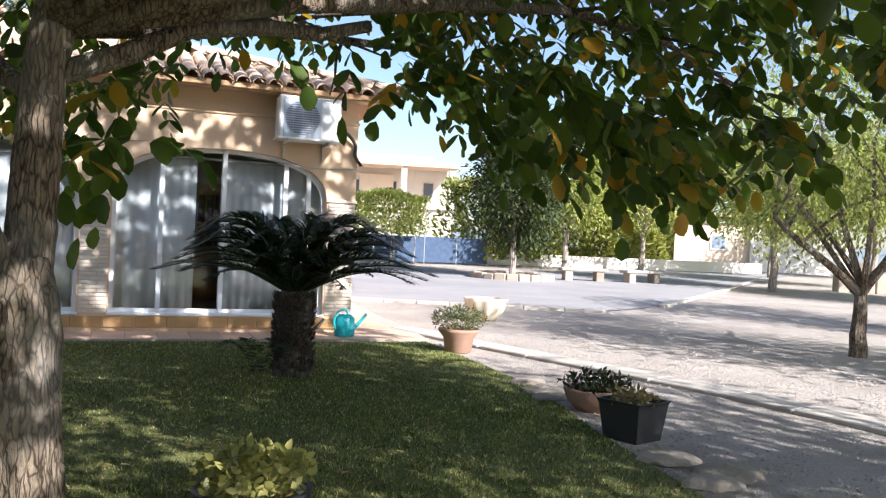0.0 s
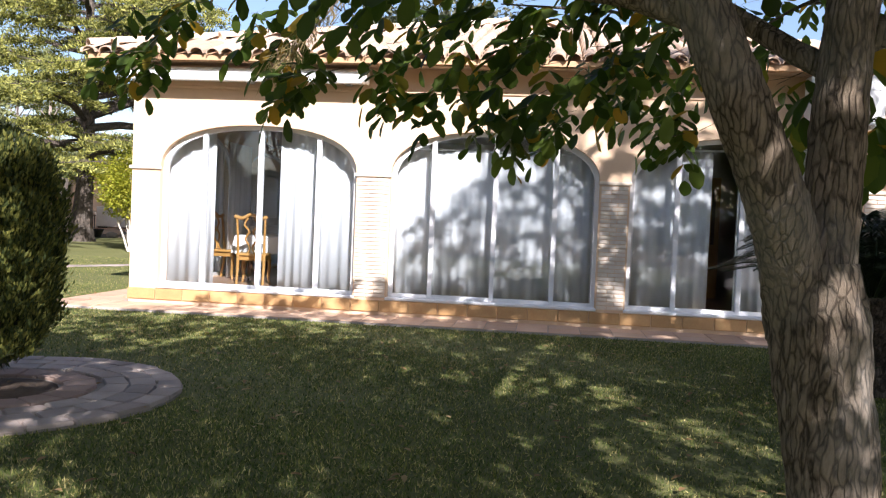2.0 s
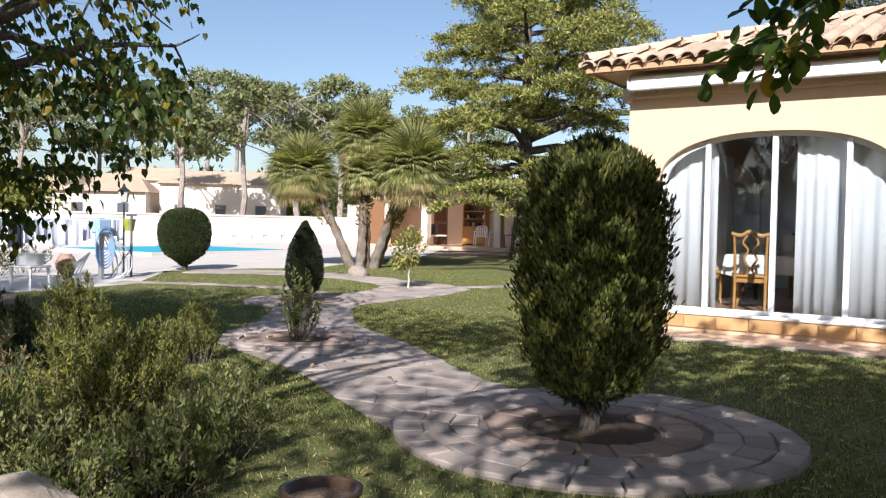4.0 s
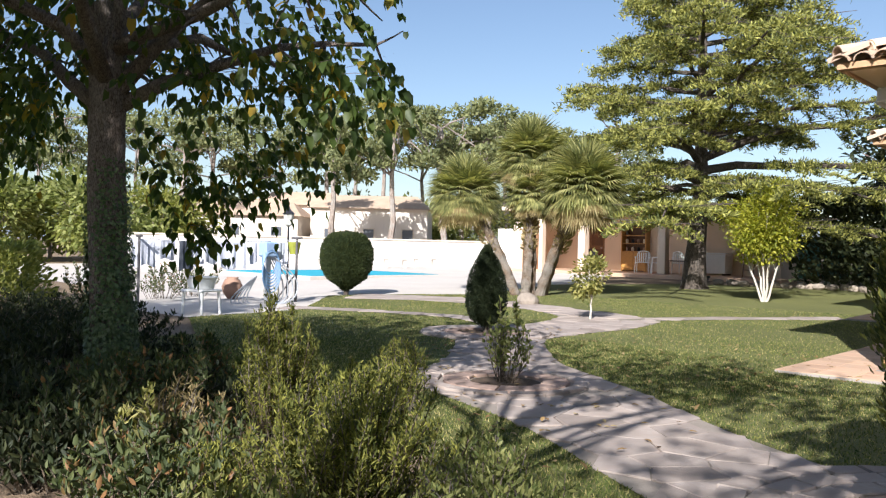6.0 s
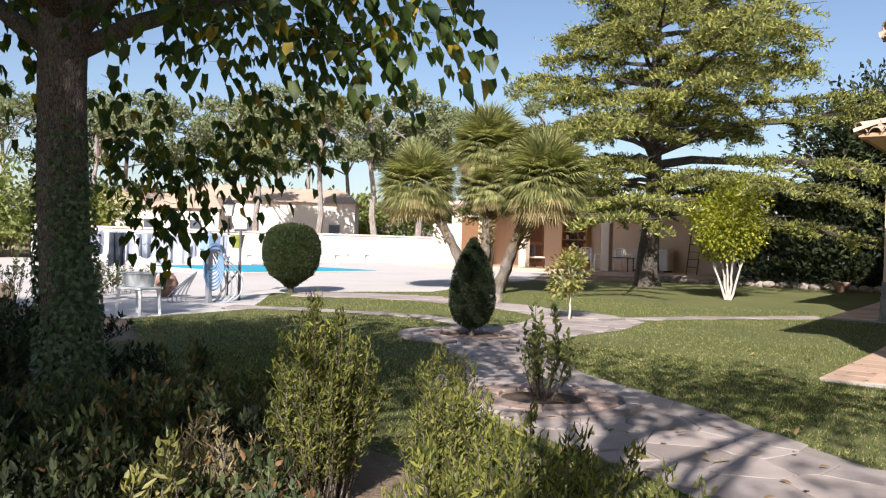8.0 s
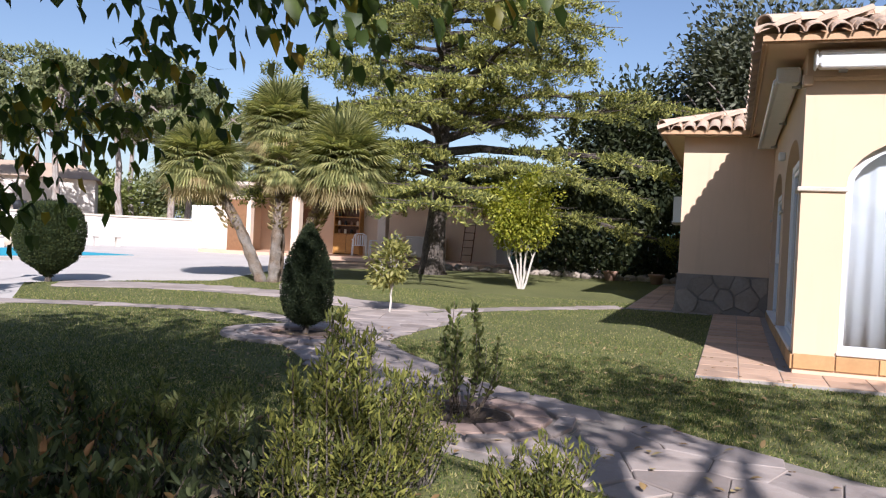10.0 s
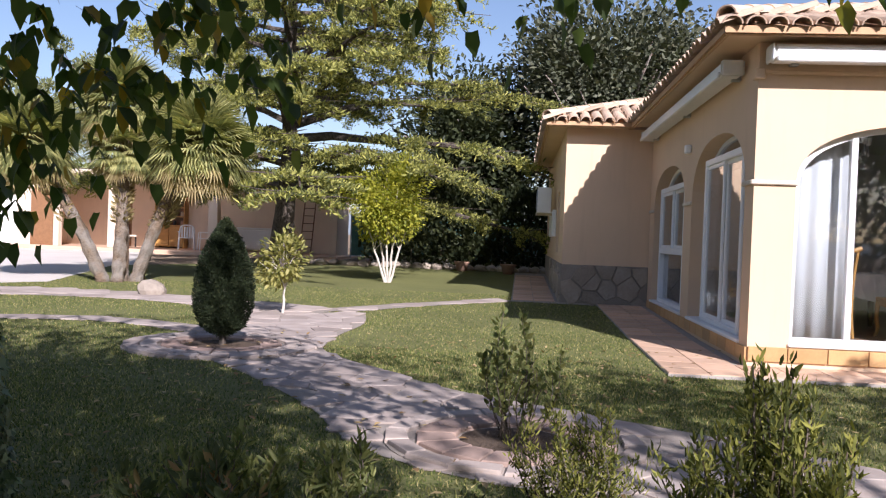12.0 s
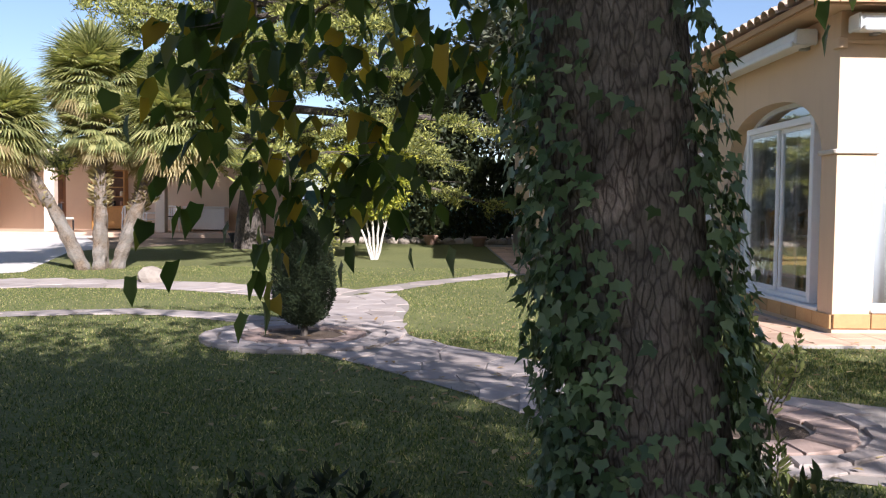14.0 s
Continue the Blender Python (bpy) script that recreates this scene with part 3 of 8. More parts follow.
def arch_window(name, hole, bars, depth, place, label, transom=None):
    """White aluminium glazing that fills an arch: frame, bars and panes."""
    a, b, base, spring, apex = hole
    root = thing(name, label, "window", kind="structure")
    us = arch_us(a, b, 26)
    outer = [(a, base)] + [(u, arch_z(u, a, b, spring, apex)) for u in us] + [(b, base)]
    f = 0.055
    cx, cz = (a + b) / 2, base
    inner = [(a + f, base + f)] + [(cx + (u - cx) * (1 - 2 * f / (b - a)), arch_z(u, a, b, spring, apex) - f) for u in us] + [(b - f, base + f)]
    bm = bmesh.new()
    n = len(outer)
    ring = [[bm.verts.new(place(u, d, z)) for u, z in line] for d in (depth, depth + 0.06) for line in (outer, inner)]
    for i in range(n):
        j = (i + 1) % n
        bm.faces.new((ring[0][i], ring[0][j], ring[1][j], ring[1][i]))
        bm.faces.new((ring[2][i], ring[2][j], ring[3][j], ring[3][i]))
        bm.faces.new((ring[1][i], ring[1][j], ring[3][j], ring[3][i]))
    part("window_frame", bm, ALU, root)
    for u in bars:
        bm = bmesh.new()
        top = min(arch_z(u - 0.03, a, b, spring, apex), arch_z(u + 0.03, a, b, spring, apex)) - 0.01
        c = [place(u - 0.032, depth - 0.012, base + 0.01), place(u + 0.032, depth + 0.07, top)]
        box(bm, min(c[0][0], c[1][0]), max(c[0][0], c[1][0]), min(c[0][1], c[1][1]), max(c[0][1], c[1][1]), c[0][2], c[1][2], 0.006)
        part("mullion", bm, ALU, root)
    if transom:
        for u0, u1, z in transom:
            c = [place(u0, depth - 0.008, z - 0.03), place(u1, depth + 0.066, z + 0.03)]
            part("transom", boxed(min(c[0][0], c[1][0]), max(c[0][0], c[1][0]), min(c[0][1], c[1][1]), max(c[0][1], c[1][1]), c[0][2], c[1][2], 0.006), ALU, root)
    edges = [a + f] + list(bars) + [b - f]
    for p, q in zip(edges, edges[1:]):
        p, q = p + 0.02, q - 0.02
        line = [(p + (q - p) * k / 8) for k in range(9)]
        bm = bmesh.new()
        loop = [(p, base + 0.05), (q, base + 0.05)] + [(u, arch_z(max(a, min(b, cx + (u - cx) / (1 - 2 * f / (b - a)))), a, b, spring, apex) - f) for u in line[::-1]]
        fr, bk = [[bm.verts.new(place(u, depth + d, z)) for u, z in loop] for d in (0.025, 0.031)]
        bm.faces.new(fr)
        bm.faces.new(bk[::-1])
        for i in range(len(loop)):
            j = (i + 1) % len(loop)
            bm.faces.new((fr[i], fr[j], bk[j], bk[i]))
        part("pane", bm, GLASS, root)
    return root


arch_window("window_1", A1, [-5.98, -5.17, -4.34], 0.1, south, "arched white sliding door, one leaf slid open")
arch_window("window_2", A2, [-2.74, -1.9, -1.1], 0.1, south, "wide arched window with closed sheer curtains")
arch_window("window_3", A3, [0.48, 1.3, 2.15, 2.48], 0.1, south, "wide arched window behind the cycad")
arch_window("window_4", B1, [12.5, 14.46], 0.2, west, "arched white sliding door in the shaded side wall")
arch_window("window_5", B2, [15.8, 17.98], 0.2, west, "arched white window in the shaded side wall")


def framed_leaf(name, label, y0, y1, z1, rail, sashes):
    """A stout rectangular white frame standing in front of an arch, with sliding sashes."""
    root = thing(name, label, "window", (WEST + 0.11, (y0 + y1) / 2, 0.268), kind="structure")
    h, w = (y1 - y0) / 2, 0.085
    for b in ((-0.05, 0.07, -h, -h + w, 0, z1), (-0.05, 0.07, h - w, h, 0, z1), (-0.05, 0.07, -h + w, h - w, z1 - w, z1), (-0.05, 0.07, -h + w, h - w, 0, 0.06)):
        part("frame", boxed(*b, 0.008), ALU, root)
    low = 0.06
    if rail:
        part("rail", boxed(-0.045, 0.065, -h + w, h - w, rail - 0.05, rail + 0.05, 0.008), ALU, root)
        part("pane", boxed(0.03, 0.036, -h + w, h - w, 0.06, rail - 0.05), GLASS, root)
        low = rail + 0.05
    span = (2 * h - 2 * w) / sashes
    for k in range(sashes):
        p, q, d = -h + w + span * k, -h + w + span * (k + 1), 0.0 if k % 2 else 0.035
        sash = part("sash", boxed(-0.03 + d, 0.002 + d, p, p + 0.05, low, z1 - w, 0.005), ALU, root)
        part("stile", boxed(-0.03 + d, 0.002 + d, q - 0.05, q, low, z1 - w, 0.005), ALU, sash)
        for z in (low, z1 - w - 0.05):
            part("sash_rail", boxed(-0.03 + d, 0.002 + d, p + 0.05, q - 0.05, z, z + 0.05, 0.005), ALU, sash)
        part("pane", boxed(-0.017 + d, -0.011 + d, p + 0.05, q - 0.05, low + 0.05, z1 - w - 0.05), GLASS, sash)
    return root


framed_leaf("window_7", "white framed sliding glass door before the arch", 12.5, 14.46, 2.12, None, 2)
framed_leaf("window_8", "white framed window with a low cross rail", 15.8, 17.98, 1.95, 0.88, 2)


# door sills and pale imposts
def bar(name, mat, label, *b, bevel=0.01):
    return tagged(part(name, boxed(*b, bevel), mat), label, "trim", kind="structure")


for a in (A1, A2, A3):
    bar("trim_sill", ALU, "pale window sill", a[0] - 0.02, a[1] + 0.02, SOUTH - 0.03, SOUTH + 0.1, 0.245, 0.285)
for a in (B1, B2):
    bar("trim_sill", ALU, "pale window sill", WEST - 0.03, WEST + 0.2, a[0] - 0.02, a[1] + 0.02, 0.225, 0.265)
for x0, x1 in ((WEST - 0.04, -6.56), (-3.8, -3.29), (-0.55, -0.12), (2.71, EASTX + 0.02)):
    bar("trim_impost", TRIM, "narrow pale stone impost on a pillar", x0, x1, SOUTH - 0.03, SOUTH - 0.002, 1.9, 1.95)
bar("trim_impost", TRIM, "narrow pale stone impost on a pillar", WEST - 0.04, WEST - 0.002, SOUTH - 0.002, 12.19, 1.9, 1.95)
bar("trim_impost", TRIM, "narrow pale stone impost on a pillar", WEST - 0.03, WEST - 0.002, 14.94, 15.52, 1.82, 1.87)
bar("trim_impost", TRIM, "narrow pale stone impost on a pillar", WEST - 0.03, WEST - 0.002, 18.24, 18.7, 1.82, 1.87)
bar("trim_band", PLASTER, "thin plaster moulding under the eave", WEST - 0.03, EASTX + 0.02, SOUTH - 0.025, SOUTH - 0.002, 3.03, 3.075)
bar("trim_band", PLASTER, "small plaster block at the wall corner", WEST - 0.04, WEST + 0.06, SOUTH - 0.04, SOUTH + 0.1, 2.98, 3.09)

# tiled plinth, terrace and thin bricks on the pillars
plinth = thing("plinth", "row of glazed ochre tiles along the wall's foot", "plinth", kind="structure")
tile_me = part("plinth_tile", boxed(-0.195, 0.195, -0.012, 0.012, -0.075, 0.075, 0.004), PLINTH).data
bpy.data.objects.remove(bpy.data.objects["plinth_tile"])
x = WEST + 0.2
while x < EASTX:
    shared("plinth_tile", tile_me, pose(x, SOUTH - 0.014, 0.16), plinth)
    x += 0.4
y = SOUTH + 0.2
while y < 18.6:
    shared("plinth_tile", tile_me, pose(WEST - 0.014, y, 0.15, 0, 0, 90), plinth)
    y += 0.4
terrace = tagged(sheet("terrace", [(-7.92, 11.05), (4.1, 11.05), (4.3, 12.6), (4.6, 20), (EASTX, 20), (EASTX, SOUTH), (WEST, SOUTH), (WEST, WY), (WX, WY), (WX, 28), (-9.5, 28), (-9.5, 18.72), (-7.92, 18.7)], 0.025, GROUT, thick=0.06), "narrow terracotta tiled walk round the house", "terrace")
bm = boxed(-0.195, 0.195, -0.195, 0.195, -0.006, 0.008, 0.004)
floor_tile = part("floor_tile", bm, TERRACE)
tm = floor_tile.data
bpy.data.objects.remove(floor_tile)
for i in range(30):
    for j in range(2):
        shared("floor_tile", tm, pose(-7.72 + 0.4 * i, 11.25 + 0.4 * j, 0.026, random.uniform(-0.3, 0.3), random.uniform(-0.3, 0.3)), terrace)
for i in range(2):
    for j in range(17):
        shared("floor_tile", tm, pose(-7.72 + 0.4 * i, 12.05 + 0.4 * j, 0.026 + rise(12.05 + 0.4 * j)), terrace)
for i in range(2):
    for j in range(20):
        shared("floor_tile", tm, pose(3.36 + 0.4 * i, 12.05 + 0.4 * j, 0.03 + rise(12.25 + 0.4 * j)), terrace)
for j in range(20):
    for i in range(2):
        shared("floor_tile", tm, pose(-9.28 + 0.4 * i, 18.95 + 0.4 * j, 0.03 + rise(19 + 0.4 * j)), terrace)


def brick_pillar(x0, x1, label):
    root = thing("brick_pillar", label, "pillar", group="thin brick pillar facings", kind="structure")
    half = (x1 - x0) / 2
    me = None
    for r in range(30):
        z = 0.275 + r * 0.054
        off = 0.25 * half if r % 2 else -0.25 * half
        for k, (a, b) in enumerate(((x0, x0 + half + off), (x0 + half + off, x1))):
            part("brick", boxed(a + 0.004, b - 0.004, SOUTH - random.uniform(0.012, 0.018), SOUTH - 0.001, z, z + 0.045, 0.004), BRICK_PALE, root)


for p in ((-3.76, -3.33), (-0.51, -0.16), (2.75, EASTX)):
    brick_pillar(*p, "narrow courses of pale weathered brick on a pillar")

# rubble stone base of the wing
stone_base = thing("stone_base", "rubble stone facing along the foot of the wing", "stonework", kind="structure")


def cells(poly, step, rng, jitter=0.42):
    """Crazy paving: irregular stones that fill a polygon, as lists of corners."""
    xs, ys = [p[0] for p in poly], [p[1] for p in poly]
    gx, gy = np.meshgrid(np.arange(min(xs) - step, max(xs) + step, step), np.arange(min(ys) - step, max(ys) + step, step))
    seeds = np.stack([gx.ravel(), gy.ravel()], 1)
    seeds[:, 0] += (np.round(seeds[:, 1] / step) % 2) * step / 2
    seeds = seeds + rng.uniform(-jitter, jitter, seeds.shape) * step
    out = []
    for s in seeds[inside(poly, seeds[:, 0], seeds[:, 1])]:
        near = seeds[np.hypot(*(seeds - s).T) < step * 2.6]
        shape = [(s[0] + dx, s[1] + dy) for dx, dy in ((-step, -step), (step, -step), (step, step), (-step, step))]
        for q in near:
            d = q - s
            if abs(d).sum() < 1e-9:
                continue
            lim = d @ (q + s) / 2
            cut = []
            for p0, p1 in zip(shape, shape[1:] + shape[:1]):
                a, b = d[0] * p0[0] + d[1] * p0[1] - lim, d[0] * p1[0] + d[1] * p1[1] - lim
                if a <= 0:
                    cut.append(p0)
                if a * b < 0:
                    cut.append((p0[0] + (p1[0] - p0[0]) * a / (a - b), p0[1] + (p1[1] - p0[1]) * a / (a - b)))
            shape = cut
            if len(shape) < 3:
                break
        if len(shape) >= 3:
            out.append((s, shape))
    return out


def stone(name, corners, centre, high, gap, place, mat, parent, rng):
    """One flat stone with worn edges."""
    c = np.array(centre)
    k = np.array(corners)
    far = np.linalg.norm(k - c, axis=1, keepdims=True)
    low = c + (k - c) * (1 - gap / np.maximum(far, gap * 2))
    top = c + (k - c) * (1 - (gap + 0.008) / np.maximum(far, gap * 2 + 0.03))
    n = len(k)
    v = [place(p[0], p[1], 0) for p in low] + [place(p[0], p[1], high * 0.7) for p in low] + [place(p[0], p[1], high + rng.uniform(-0.003, 0.003)) for p in top]
    f = [tuple(range(2 * n, 3 * n))] + [(i, (i + 1) % n, n + (i + 1) % n, n + i) for i in range(n)] + [(n + i, n + (i + 1) % n, 2 * n + (i + 1) % n, 2 * n + i) for i in range(n)]
    return mesh_ob(name, v, f, mat, parent)


rs = np.random.default_rng(3)
part("mortar", boxed(WX - 0.02, WEST, WY - 0.02, WY - 0.001, -0.05, 0.82), MORTAR, stone_base)
part("mortar", boxed(WX - 0.02, WX - 0.001, WY - 0.001, 28.5, -0.05, 0.82), MORTAR, stone_base)
for c, k in cells([(WX, 0.02), (WEST - 0.02, 0.02), (WEST - 0.02, 0.8), (WX, 0.8)], 0.36, rs):
    k = [(min(max(p[0], WX - 0.02), WEST), min(max(p[1], 0.02), 0.83)) for p in k]
    stone("stone", k, c, 0.035, 0.016, lambda a, b, h: (a, WY - 0.018 - h, b), RUBBLE, stone_base, rs)
for c, k in cells([(WY, 0.02), (24, 0.02), (24, 0.8), (WY, 0.8)], 0.38, rs):
    k = [(max(p[0], WY), min(max(p[1], 0.02), 0.83)) for p in k]
    stone("stone", k, c, 0.035, 0.016, lambda a, b, h: (WX - 0.018 - h, a, b), RUBBLE, stone_base, rs)

# ---- roofs ----
SLOPE = math.tan(radians(17))


def barrel(length=0.44, r0=0.1, r1=0.085, segs=7, thick=0.014):
    """One curved clay tile, lying along y, its low end at the origin."""
    v, f = [], []
    for y, r in ((0, r0), (length, r1)):
        for rr in (r, r - thick):
            for k in range(segs + 1):
                a = math.pi * k / segs
                v.append((rr * math.cos(a), y, rr * math.sin(a) * 0.85))
    n = segs + 1
    for k in range(segs):
        f += [(k, k + 1, 2 * n + k + 1, 2 * n + k), (n + k, 3 * n + k, 3 * n + k + 1, n + k + 1), (k, n + k, n + k + 1, k + 1), (2 * n + k, 2 * n + k + 1, 3 * n + k + 1, 3 * n + k)]
    return np.array(v), f


def roof_slope(name, origin, along, up, run, depth, left_hip, right_hip, label, ends=2):
    """A tiled slope: origin at the eave's start, along the eave, up the slope (level way); hips cut it at 45 degrees."""
    root = thing(name, label, "roof", kind="structure")
    o, ax, uy = Vector(origin), Vector(along), Vector(up)

    def at(s, t, lift=0.0):
        return o + ax * s + uy * t + Vector((0, 0, t * SLOPE + lift))

    bm = bmesh.new()
    c = [(0, 0), (run, 0), (run - (depth if right_hip else 0), depth), (depth if left_hip else 0, depth)]
    lo, hi = [[bm.verts.new(at(s, t, z)) for s, t in c] for z in (-0.07, 0.0)]
    bm.faces.new(hi)
    bm.faces.new(lo[::-1])
    for i in range(4):
        bm.faces.new((lo[i], lo[(i + 1) % 4], hi[(i + 1) % 4], hi[i]))
    part("roof_deck", bm, EAVE_WOOD, root)
    tv, tf = barrel()
    tilt = math.atan(SLOPE)
    turn = Matrix((ax, (uy * math.cos(tilt) + Vector((0, 0, math.sin(tilt)))), (ax.cross(uy) * math.cos(tilt) - uy * math.sin(tilt) * (1 if ax.cross(uy).z > 0 else -1)))).transposed()
    if turn.determinant() < 0:
        turn = turn @ Matrix.Diagonal((-1, 1, 1))
    if (turn @ Vector((0, 0, 1))).z < 0:
        turn = turn @ Matrix.Diagonal((-1, 1, -1))
    piece = bpy.data.meshes.new("roof_tile")
    piece.from_pydata([tuple(q) for q in tv], [], tf)
    piece.materials.append(ROOF_TILE_PIECE)
    verts, faces = [], []
    rot = np.array(turn)
    cols, rows = int(run / 0.215), int(depth / 0.36)
    for i in range(cols + 1):
        for j in range(rows + 1):
            s, t = 0.06 + i * 0.215, -0.07 + j * 0.36
            if (left_hip and s < t - 0.05) or (right_hip and run - s < t - 0.05) or t > depth:
                continue
            p = at(s + random.uniform(-0.008, 0.008), t + random.uniform(-0.012, 0.012), 0.015 + 0.012 * random.random())
            spin = Euler((radians(2.2 + random.uniform(-0.8, 0.8)), 0, radians(random.uniform(-1.6, 1.6)))).to_matrix()
            if j < ends:
                shared("roof_tile", piece, Matrix.Translation(p) @ (turn @ spin).to_4x4(), root)
            else:
                verts.append(tv @ np.array(turn @ spin).T + np.array(p))
                k = (len(verts) - 1) * len(tv)
                faces += [tuple(a + k for a in q) for q in tf]
    if verts:
        tagged(mesh_ob("roof_tiles", np.concatenate(verts), faces, ROOF_TILE, root), kind="stuff")
    for hip, s0, sgn in ((left_hip, 0, 1), (right_hip, run, -1)):
        if hip and sgn > 0:
            n = int(depth / 0.26)
            for j in range(n):
                a, b = at(s0 + sgn * j * 0.26, j * 0.26, 0.1), at(s0 + sgn * (j + 1) * 0.26, (j + 1) * 0.26, 0.1)
                d = (b - a).normalized()
                q = Matrix((d.cross(Vector((0, 0, 1))).normalized(), d, d.cross(Vector((0, 0, 1))).normalized().cross(d))).transposed()
                shared("hip_tile", piece, Matrix.Translation(a) @ q.to_4x4() @ Matrix.Diagonal((1.15, 1, 1.15, 1)), root)
    return root


EY, EX, EE, EZ = 11.4, -7.45, 3.6, 3.42
roof_slope("roof_south", (EX, EY, EZ), (1, 0, 0), (0, 1, 0), EE - EX, 5.2, True, True, "sunlit slope of curved clay roof tiles", 2)
roof_slope("roof_west", (EX, 21.8, EZ), (0, -1, 0), (1, 0, 0), 21.8 - EY, 5.2, False, True, "side slope of curved clay roof tiles", 1)
roof_slope("roof_east", (EE, EY, EZ), (0, 1, 0), (-1, 0, 0), 21.8 - EY, 5.2, True, False, "far slope of curved clay roof tiles", 0)
roof_slope("roof_wing_front", (WX - 0.4, WY - 0.4, EZ + 0.012), (1, 0, 0), (0, 1, 0), 5.4, 2.7, True, False, "clay tiled roof over the wing's front", 2)
roof_slope("roof_wing_side", (WX - 0.4, 28.9, EZ + 0.012), (0, -1, 0), (1, 0, 0), 28.9 - WY + 0.4, 2.7, False, True, "clay tiled roof over the wing's side", 1)
# boxed eaves
for b in ((EX, EE, EY + 0.03, EY + 0.06, 3.33, 3.415), (EX + 0.03, EX + 0.06, EY + 0.06, WY - 0.4, 3.33, 3.415), (WX - 0.37, EX, WY - 0.37, WY - 0.34, 3.34, 3.42), (WX - 0.37, WX - 0.34, WY - 0.34, 28.6, 3.34, 3.42)):
    bar("trim_fascia", EAVE_WOOD, "ochre painted eave board", *b)
for b in ((EX + 0.06, EE, EY + 0.06, SOUTH + 0.05, 3.365, 3.385), (EX + 0.06, WEST + 0.05, SOUTH + 0.05, WY - 0.4, 3.365, 3.385), (WX - 0.34, EX, WY - 0.34, WY + 0.05, 3.365, 3.39), (WX - 0.34, WX + 0.05, WY + 0.05, 28.6, 3.365, 3.39)):
    bar("trim_soffit", PLASTER, "ochre plaster soffit under the eave", *b, bevel=0.002)


# awnings rolled up in their cases
def awning(at, turn, length):
    root = thing("awning", "white awning rolled up in its case under the eave", "awning", at, turn)
    part("case", boxed(0, length, -0.27, -0.03, -0.01, 0.15, 0.03), WHITE_PLASTIC, root)
    part("front_bar", boxed(0.02, length - 0.02, -0.305, -0.272, -0.035, 0.03, 0.012), WHITE_PLASTIC, root)
    for s in (0.25, length / 2, length - 0.25):
        part("bracket", boxed(s - 0.04, s + 0.04, -0.1, -0.002, -0.03, 0.17, 0.006), GREY_METAL, root)
    for s in (-0.03, length):
        part("end_cap", boxed(s, s + 0.03, -0.28, -0.03, -0.02, 0.155, 0.02), WHITE_PLASTIC, root)
    return root


awning((-6.92, SOUTH, 3.14), 0, 3.25)
awning((WEST, 18.3, 3.12), -90, 6.0)


# air conditioners on brackets
def air_conditioner(at, turn, label):
    root = thing("air_conditioner", label, "air conditioner", at, turn, "air conditioner units on the house walls")
    part("body", boxed(-0.43, 0.43, -0.42, -0.1, 0, 0.6, 0.02), WHITE_PLASTIC, root)
    part("fan_panel", boxed(-0.37, 0.15, -0.426, -0.421, 0.03, 0.57, 0.002), plain("fan_panel_grey", (0.5, 0.54, 0.6), 0.5, vary=0.05), root)
    # a solid disc; the shade inside the fan opening is put into its colour
    bm = bmesh.new()
    bmesh.ops.create_cone(bm, cap_ends=True, segments=32, radius1=0.235, radius2=0.235, depth=0.006, matrix=pose(-0.11, -0.429, 0.3, 90))
    part("fan_opening", bm, plain("fan_shadow_grey", (0.17, 0.2, 0.25), 0.6), root)
    bm = bmesh.new()
    for k in range(-7, 8):
        half = math.sqrt(0.24 ** 2 - (0.031 * k) ** 2)
        box(bm, -0.11 - half, -0.11 + half, -0.445, -0.435, 0.3 + 0.031 * k - 0.007, 0.3 + 0.031 * k + 0.007)
    for x in (-0.24, -0.11, 0.02):
        box(bm, x - 0.004, x + 0.004, -0.434, -0.4325, 0.1, 0.5)
    part("fan_grille", bm, plain("fan_grille_grey", (0.42, 0.46, 0.53), 0.5, vary=0.05), root)
    part("base_tray", boxed(-0.45, 0.45, -0.44, -0.08, -0.002, 0.028, 0.006), WHITE_PLASTIC, root)
    part("badge", boxed(0.27, 0.38, -0.424, -0.42, 0.42, 0.52), GREY_METAL, root)
    for s in (-0.28, 0.28):
        bm = bmesh.new()
        box(bm, s - 0.02, s + 0.02, -0.45, -0.003, -0.045, -0.003)
        box(bm, s - 0.02, s + 0.02, -0.03, -0.003, -0.24, -0.045)
        part("bracket", bm, TRIM, root)
    return root


air_conditioner((2.36, SOUTH, 2.72), 0, "white outdoor air conditioner unit on wall brackets")
air_conditioner((WX, 23.2, 1.9), -90, "white outdoor air conditioner on the wing wall")
pipe = thing("drain_hose", "thin black pipe along the wall's corner", "pipe", (3.0, SOUTH - 0.05, 2.5))
part("hose", tube(bmesh.new(), curve_pts([(-0.25, -0.1, 0.38), (-0.05, -0.06, 0.4), (0.1, 0, 0.25), (0.1, 0.0, 0.1), (0.2, -0.01, -0.05)]), [0.025] * 17, 8), BLACK, pipe)
cable = thing("wall_cable", "thin grey cable clipped to the ochre wall", "cable", (1.0, SOUTH - 0.008, 2.4))
part("wire", tube(bmesh.new(), [(0.9, 0, 0.05), (1.4, 0, -0.03), (2.1, 0, 0.0)], [0.009] * 3, 6), GREY_METAL, cable)
spot = thing("wall_lamp", "small white lamp on the side wall", "lamp", (WEST - 0.002, 15.15, 2.62))
part("lamp_body", boxed(-0.09, 0, -0.05, 0.05, -0.06, 0.06, 0.015), WHITE_PLASTIC, spot)
for yy in (21.95, 20.2):
    shut = thing("shutter_box", "white meter box fixed to the wing wall", "box", (WX, yy + 2.0, 1.35))
    part("cover", boxed(-0.09, -0.001, -0.2, 0.2, 0, 0.6, 0.015), WHITE_PLASTIC, shut)


